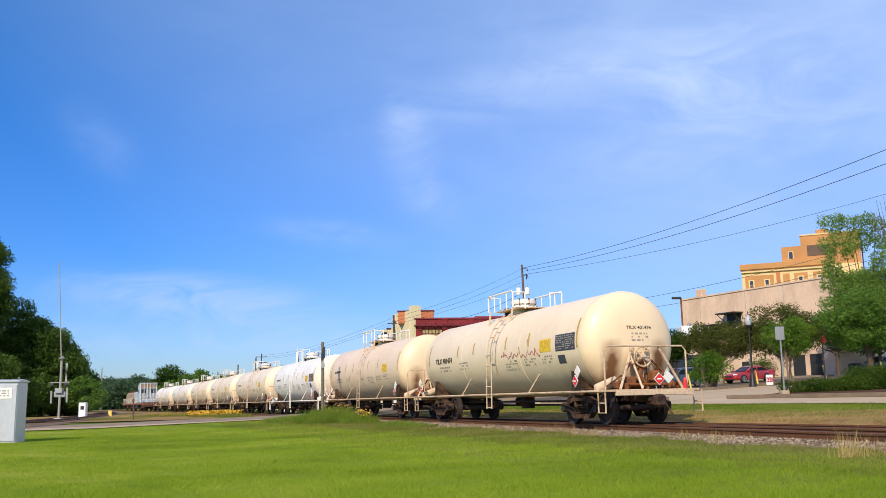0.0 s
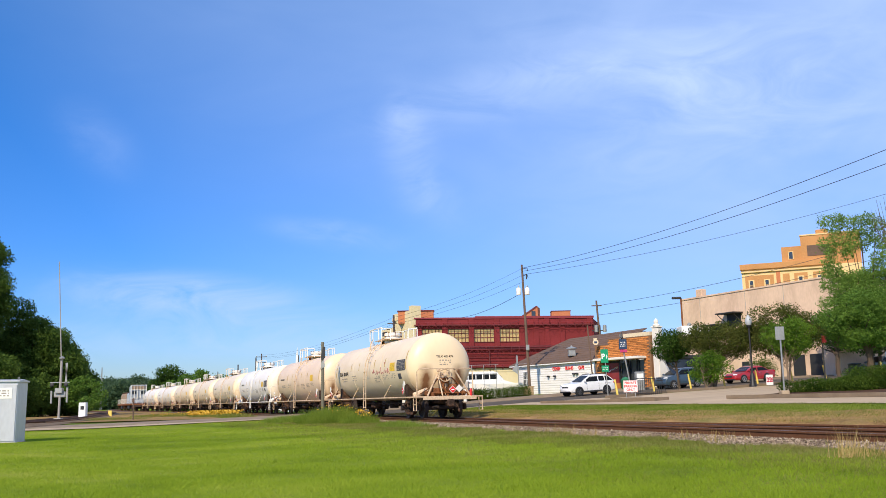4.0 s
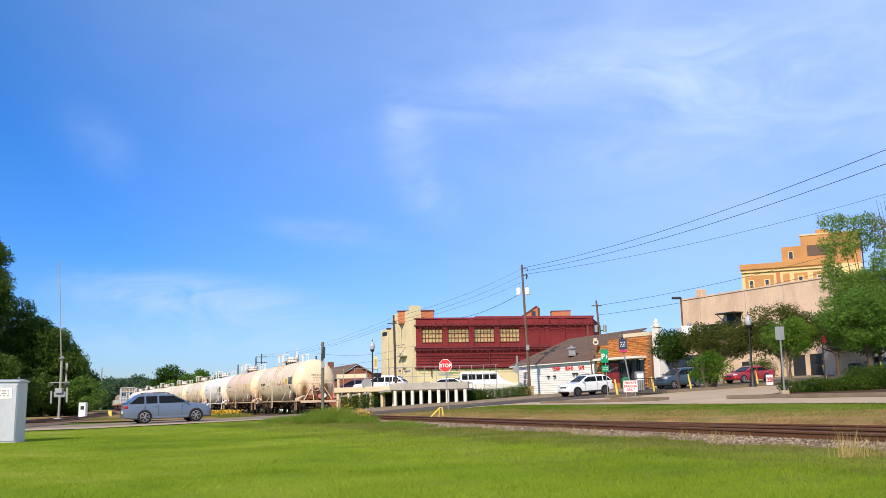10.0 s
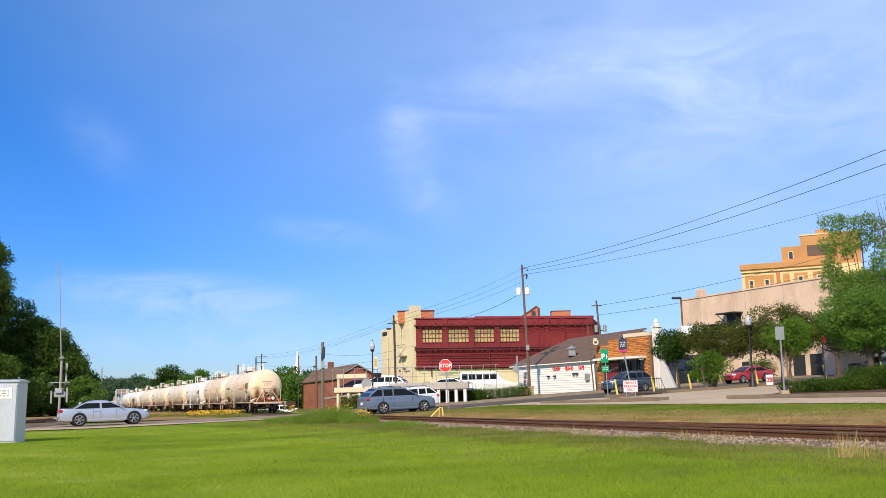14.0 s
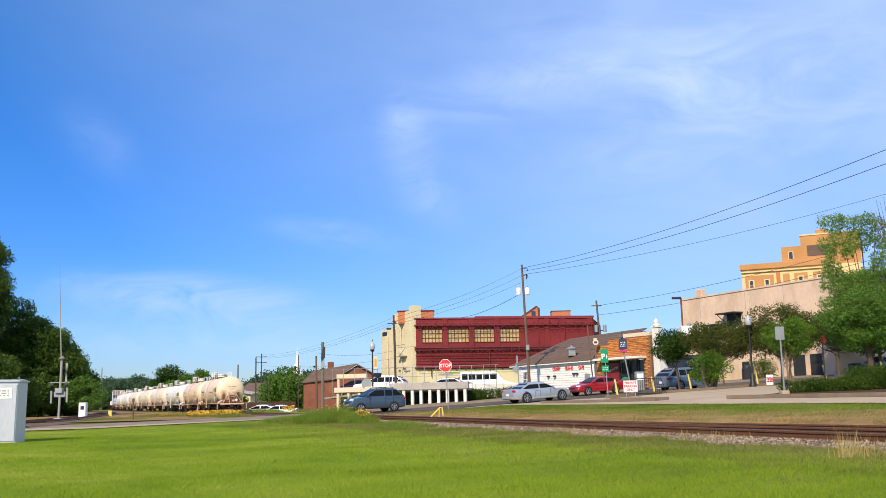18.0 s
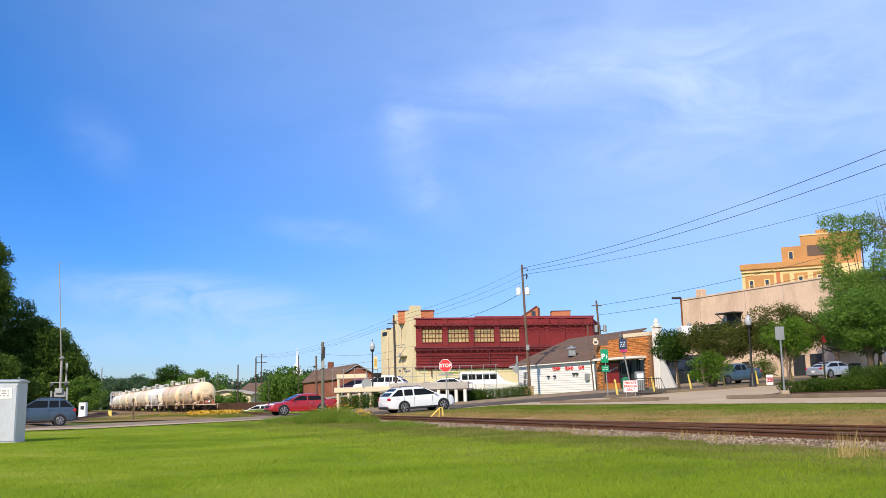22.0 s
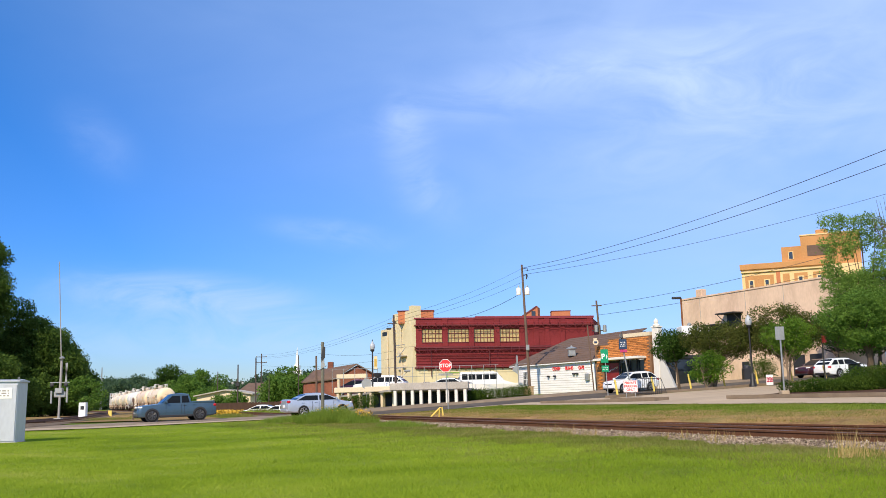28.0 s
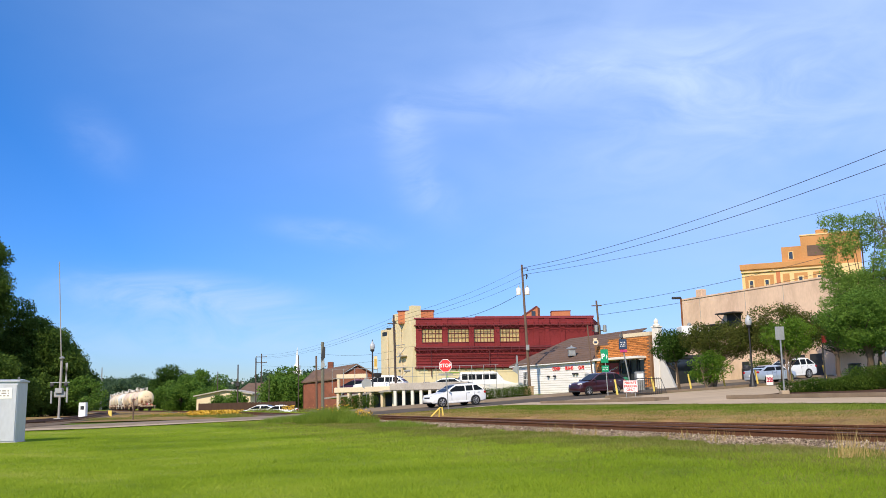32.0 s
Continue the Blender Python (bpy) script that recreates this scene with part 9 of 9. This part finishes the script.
part("sign_face", Build().prism([(x * 0.93, -0.004, z * 0.93) for x, _, z in oc], (0, 0.006, 0)), M["red"], pl, "red face")
lettering("STOP", 0.30, M["white"], pl, Matrix.Translation((0, -0.010, 0)) @ Matrix.Rotation(radians(90), 4, "X"), wide=0.98)
part("sub_plate", Build().box((-0.12, -0.05, SZ - 0.52), (0.9, 0.02, 0.08), ch=0.005), M["galv"], st)

sb = post("sign_post", "back of a road sign on steel posts beside the hedge", "road sign", 6.0, 76.5, 3.4, 0.04, M["galv"], tilt=(-0.04, 0))
part("sign_back", Build().prism([(-0.55, 0, 2.2), (-0.1, 0, 1.85), (0.05, 0, 2.4), (-0.2, 0, 2.75)], (0, 0.02, 0)), M["galv"], sb, "grey back of a warning sign")
part("sign_edge", Build().box((-0.14, 0, 3.0), (0.12, 0.5, 0.6), ch=0.01), M["galv"], sb)
sb2 = post("sign_post", "grey back of a round sign near the lamp post", "road sign", -6.1, 72.0, 2.2, 0.03, M["galv"])
part("sign_back", Build().prism([(0.42 * math.cos(radians(22.5 + 45 * i)), -0.04, 1.95 + 0.42 * math.sin(radians(22.5 + 45 * i))) for i in range(8)], (0, 0.02, 0)), M["galv"], sb2, "grey octagonal sign back")

ps = post("parking_sign", "green parking sign with a white letter on a steel post", "parking sign", 9.42, 54.6, 2.95, 0.03, M["galv"], tilt=(-0.035, 0), n=6)
bp = part("sign_board", Build().box((-0.12, -0.05, 2.45), (0.44, 0.02, 0.78), ch=0.01), M["green_sign"], ps, "green sign board")
lettering("P", 0.42, M["white"], bp, Matrix.Translation((-0.20, -0.066, 2.42)) @ Matrix.Rotation(radians(90), 4, "X"))
part("arrow", Build().prism([(-0.03, -0.066, 2.26), (0.06, -0.066, 2.42), (-0.03, -0.066, 2.58), (0.0, -0.066, 2.42)], (0, 0.004, 0)), M["white"], bp)
part("lower_board", Build().box((-0.10, -0.05, 1.72), (0.42, 0.02, 0.36), ch=0.01), M["green_sign"], ps, "small green board")
part("lower_lines", bars(0.3, 0.2, 2, random.Random(8), 1.0), M["white"], ps, at=Matrix.Translation((-0.10, -0.064, 1.72)) @ Matrix.Rotation(radians(90), 4, "X"))

tp = post("banner_sign", "dark navy hanging sign on a slanting grey post", "sign", 13.1, 66.0, 4.2, 0.05, M["galv"], tilt=(-0.16, 0))
part("sign_board", Build().box((-0.52, -0.1, 3.5), (0.55, 0.08, 0.72), ch=0.02), M["navy"], tp, "navy sign board")
part("sign_lines", bars(0.4, 0.4, 3, random.Random(9), 1.0), M["white"], tp, at=Matrix.Translation((-0.52, -0.146, 3.5)) @ Matrix.Rotation(radians(90), 4, "X"))
part("sign_strip", Build().box((-0.48, -0.1, 3.02), (0.5, 0.06, 0.2), ch=0.01), paint("magenta", (0.5, 0.03, 0.12), 0), tp, "red strip")
part("sign_crown", Build().lathe([(0.04, 0), (0.1, 0.1), (0.03, 0.4), (0.01, 0.5)], 8, pose(-0.58, -0.1, 3.86)), M["black"], tp)

pv = thing("yard_sign", "white sign with red words on two short legs", "sign", pose(10.35, 52.6, ground_at(10.35, 52.6) + 0.02))
board = part("sign_board", Build().box((0, 0, 0.62), (0.80, 0.03, 0.66), ch=0.005), M["white"], pv)
for i, wd in enumerate(("PRIVATE", "PARKING", "ONLY")):
    lettering(wd, 0.185, M["red"], board, Matrix.Translation((0, -0.02, 0.81 - 0.19 * i)) @ Matrix.Rotation(radians(90), 4, "X"), wide=0.95)
part("sign_border", Build().tube([(-0.38, -0.02, 0.31), (0.38, -0.02, 0.31), (0.38, -0.02, 0.93), (-0.38, -0.02, 0.93), (-0.38, -0.02, 0.31)], 0.008, 4), M["red"], board)
for x in (-0.25, 0.25):
    part("leg", Build().tube([(x, 0, -0.03), (x, 0, 0.35)], 0.02, 5), M["galv"], pv)
pv2 = thing("yard_sign", "small red and white sign by the lot", "sign", pose(19.9, 57.6, ground_at(19.9, 57.6)))
part("sign_board", Build().box((0, 0, 0.42), (0.42, 0.03, 0.62), ch=0.005), M["white"], pv2)
part("sign_band", Build().box((0, -0.017, 0.43), (0.38, 0.006, 0.32), ch=0.002), paint("sign_maroon", (0.40, 0.02, 0.05), 0), pv2, "red middle band")
part("sign_lines", bars(0.32, 0.4, 4, random.Random(4), 1.0), M["white"], pv2, at=Matrix.Translation((0, -0.024, 0.42)) @ Matrix.Rotation(radians(90), 4, "X"))
part("leg", Build().tube([(0, 0.02, -0.05), (0, 0.02, 0.3)], 0.02, 5), M["galv"], pv2)

sg = post("road_sign", "grey back of a road sign on a galvanised post", "road sign", 14.05, 39.0, 2.9, 0.035, M["galv"], 1.06, tilt=(0.002, 0), n=8)
part("sign_back", Build().box((-0.02, -0.05, 2.62), (0.38, 0.02, 0.56), ch=0.02), M["galv"], sg, "grey sign back")
part("footing", Build().box((0, 0, 0.1), (0.34, 0.34, 0.3), ch=0.03), M["concrete_road"], sg)

# bollards along the lot kerb
bl = post("bollard", "leaning yellow steel bollard on the kerb", "bollard", 10.2, 55.7, 1.02, 0.06, M["bollard"], tilt=(-0.16, 0))
part("cap", Build().lathe([(0.06, 0), (0.05, 0.03), (0.01, 0.045)], 10, pose(-0.163, 0, 1.015)), M["bollard"], bl)
bl["group"] = "bollards"
for x, y, k in ((12.95, 58.2, 0.9), (15.55, 59.4, 1.0), (17.9, 60.1, 0.9), (20.2, 60.6, 1.0), (22.9, 61.8, 1.0), (25.6, 63.0, 0.75), (28.2, 64.2, 0.75), (30.6, 65.4, 0.7)):
    copy_thing(bl, pose(x, y, ground_at(x, y), 0, 0, 0))

# iron fence, bins and pumps before the brick front
bfence = thing("iron_fence", "short black iron fence at the corner of the lot", "fence")
IF = Wall((11.15, 55.0), (12.9, 56.2), 0.0)
fz = ground_at(12, 55.6)
for v in (0.12, 1.0):
    part("rail", Build().tube([IF.p(0, fz + v), IF.p(IF.len, fz + v)], 0.022, 5), M["black"], bfence)
for i in range(13):
    u = IF.len * i / 12
    part("picket", Build().tube([IF.p(u, fz - 0.05), IF.p(u, fz + 1.05)], 0.014, 5), M["black"], bfence)
part("stay", Build().tube([IF.p(IF.len, fz + 1.0), IF.p(IF.len + 0.5, fz)], 0.018, 5), M["black"], bfence)
gb = thing("litter_bin", "green litter bin under the canopy", "bin", pose(14.0, 73.0, ground_at(14.0, 73.0)))
part("body", Build().lathe([(0.28, 0), (0.34, 0.9), (0.36, 0.95), (0.2, 1.1), (0.05, 1.15)], 14), M["green_bin"], gb, smooth=True)
nd = thing("newspaper_box", "white and grey vending box on the pavement", "vending box", pose(14.9, 72.0, ground_at(14.9, 72.0)))
part("body", Build().box((0, 0, 0.75), (0.7, 0.5, 1.5), ch=0.06), M["galv"], nd)
part("face", Build().box((0, -0.26, 1.1), (0.5, 0.03, 0.5), ch=0.01), M["white"], nd)
ob_ = thing("shield_sign", "round cream shop sign hung on a thin pole", "sign", pose(12.4, 78.6, 1.6))
part("pole", Build().tube([(0, 0, -0.05), (-0.32, 0, 5.6)], 0.06, 6), M["wood_pole"], ob_)
part("sign_disc", Build().lathe([(0.02, -0.03), (0.24, -0.03), (0.24, 0.03), (0.02, 0.03)], 20, Matrix.Translation((0.3, -0.1, 4.15)) @ Matrix.Rotation(radians(90), 4, "X")), M["cream_wall"], ob_, "cream disc")
part("sign_top", Build().box((0.28, -0.1, 4.42), (0.34, 0.05, 0.12), ch=0.03), M["cream_wall"], ob_)
part("sign_mark", Build().box((0.3, -0.15, 4.15), (0.24, 0.02, 0.16), ch=0.02), M["navy"], ob_)
tb = thing("litter_bin", "black square litter bin beside the street", "bin", pose(25.5, 79.2, ground_at(25.5, 79.2)))
part("body", Build().box((0, 0, 0.6), (0.7, 0.7, 1.2), ch=0.06), M["black"], tb)
part("lid", Build().lathe([(0.36, 0), (0.34, 0.12), (0.1, 0.22)], 12, pose(0, 0, 1.2)), M["black"], tb)
tb2 = thing("litter_bin", "black square litter bin behind the hedge", "bin", pose(27.2, 62.2, ground_at(27.2, 62.2)))
part("body", Build().box((0, 0, 0.5), (0.62, 0.6, 1.0), ch=0.05), M["black"], tb2)
part("lid", Build().box((0, 0, 1.03), (0.68, 0.66, 0.08), ch=0.03), M["black"], tb2)
rp = post("sign_post", "dark post with a small red sign among the trees", "road sign", 24.3, 60.0, 3.1, 0.05, M["trim"])
part("red_plate", Build().box((0.1, -0.06, 2.75), (0.30, 0.03, 0.46), ch=0.01), paint("poster_red", (0.50, 0.03, 0.02), 0.0), rp, "small red plate")
wp = post("meter_post", "white marker post among the trees", "post", 28.6, 60.5, 1.7, 0.05, M["white"])
part("plate", Build().box((0, -0.05, 1.5), (0.22, 0.03, 0.3), ch=0.01), M["white"], wp)

hy = thing("fire_hydrant", "yellow fire hydrant with a green cap", "hydrant", pose(19.1, 82.0, ground_at(19.1, 82.0)))
part("barrel", Build().lathe([(0.2, 0), (0.2, 0.06), (0.13, 0.1), (0.13, 0.55), (0.16, 0.6)], 14), M["yellow"], hy, smooth=True)
part("bonnet", Build().lathe([(0.17, 0.6), (0.15, 0.7), (0.05, 0.78), (0.04, 0.84)], 14), M["green_bin"], hy, "green bonnet", smooth=True)
for sx in (-1, 1):
    part("outlet", Build().tube([(sx * 0.1, 0, 0.45), (sx * 0.22, 0, 0.45)], 0.06, 8), M["yellow"], hy)
mb = thing("dumpster", "dark maroon steel waste container by the street", "dumpster", pose(23.0, 87.0, ground_at(23.0, 87.0)))
part("body", Build().box((0, 0, 0.75), (1.3, 1.1, 1.4), ch=0.05), paint("bin_maroon", (0.16, 0.015, 0.025), 0.0), mb)
part("lid", Build().box((0, 0, 1.49), (1.36, 1.16, 0.08), ch=0.03), M["trim"], mb)
part("door_step", Build().box((0, 0, 0.1), (1.34, 1.14, 0.1), ch=0.02), M["trim"], mb)
ws_ = post("sign_post", "small white sign on a thin post by the street", "road sign", 21.2, 83.2, 2.0, 0.03, M["galv"])
part("plate", Build().box((0, -0.05, 1.75), (0.34, 0.03, 0.5), ch=0.01), M["white"], ws_, "small white plate")

# added black slats stand in for the dark, shaded area behind the trunks
dsf = thing("screen_fence", "black slats added to stand for the dark area behind the trees", "fence")
DS = Wall((19.6, 87.5), (23.4, 89.6), 0.0)
dg = ground_at(21.5, 88.5)
for i in range(18):
    part("slat", DS.block(Build(), i * 0.24, i * 0.24 + 0.215, dg - 0.25, dg + 2.0, -0.03, 0.0), M["black"], dsf)
for v in (0.3, 1.6):
    part("rail", DS.block(Build(), 0, 4.3, dg + v, dg + v + 0.09, -0.09, -0.03), M["black"], dsf)

# yellow derail stand beside the track
dz = ground_at(-0.3, 42.4)
ds = thing("derail_stand", "bent yellow steel stand beside the rails", "track stand", pose(-0.45, 43.6, 0.46))
part("hoop", Build().tube([(-0.28, 0, 0), (0.12, 0, 0.40), (0.24, 0, 0.44), (0.30, 0, 0.0)], 0.035, 6), M["bollard"], ds)
part("stay", Build().tube([(0.12, 0, 0.38), (0.10, 0.1, 0.0)], 0.03, 6), M["bollard"], ds)


# ---- overhead wires ----
def wire(name, a, b, sag, r=0.018, label="thin black sagging overhead wire"):
    a, b = Vector(a), Vector(b)
    pts = [a.lerp(b, i / 24) - Vector((0, 0, sag * 4 * (i / 24) * (1 - i / 24))) for i in range(25)]
    return solo(name, Build().tube(pts, r, 5), M["cable"], label, "cable")


wire("overhead_wire", (7.0, 82, 12.7), (22.6, 36, 12.55), 0.75, 0.016)
wire("overhead_wire", (7.0, 82, 12.4), (22.6, 36, 11.85), 0.75, 0.016)
wire("overhead_wire", (7.0, 82, 12.1), (40, 62, 17.2), 0.9, 0.014)
for z0, z1 in ((12.6, 7.5), (12.0, 7.2), (11.4, 7.0)):
    wire("overhead_wire", (6.9, 82, z0), (-3.9, 70.5, z1), 0.35, 0.010)
    wire("overhead_wire", (-3.9, 70.5, z1), (-29.2, 148, z1 + 1.4), 0.7, 0.008)
wire("overhead_wire", (6.6, 82, 10.3), (2.0, 112, 11.0), 0.3, 0.022)
wire("overhead_wire", (17.8, 108, 11.7), (48, 82, 17.0), 0.9, 0.022)
wire("overhead_wire", (17.8, 108, 10.6), (48, 82, 15.3), 0.9, 0.022)
wire("overhead_wire", (7.0, 82, 8.2), (-3.8, 70.5, 5.2), 0.5, 0.009)
wire("overhead_wire", (-3.8, 70.5, 5.0), (-10.4, 75, 5.2), 0.3, 0.008)
wire("overhead_wire", (-3.8, 70.5, 4.4), (-30, 148, 7.4), 0.5, 0.008)

motions()
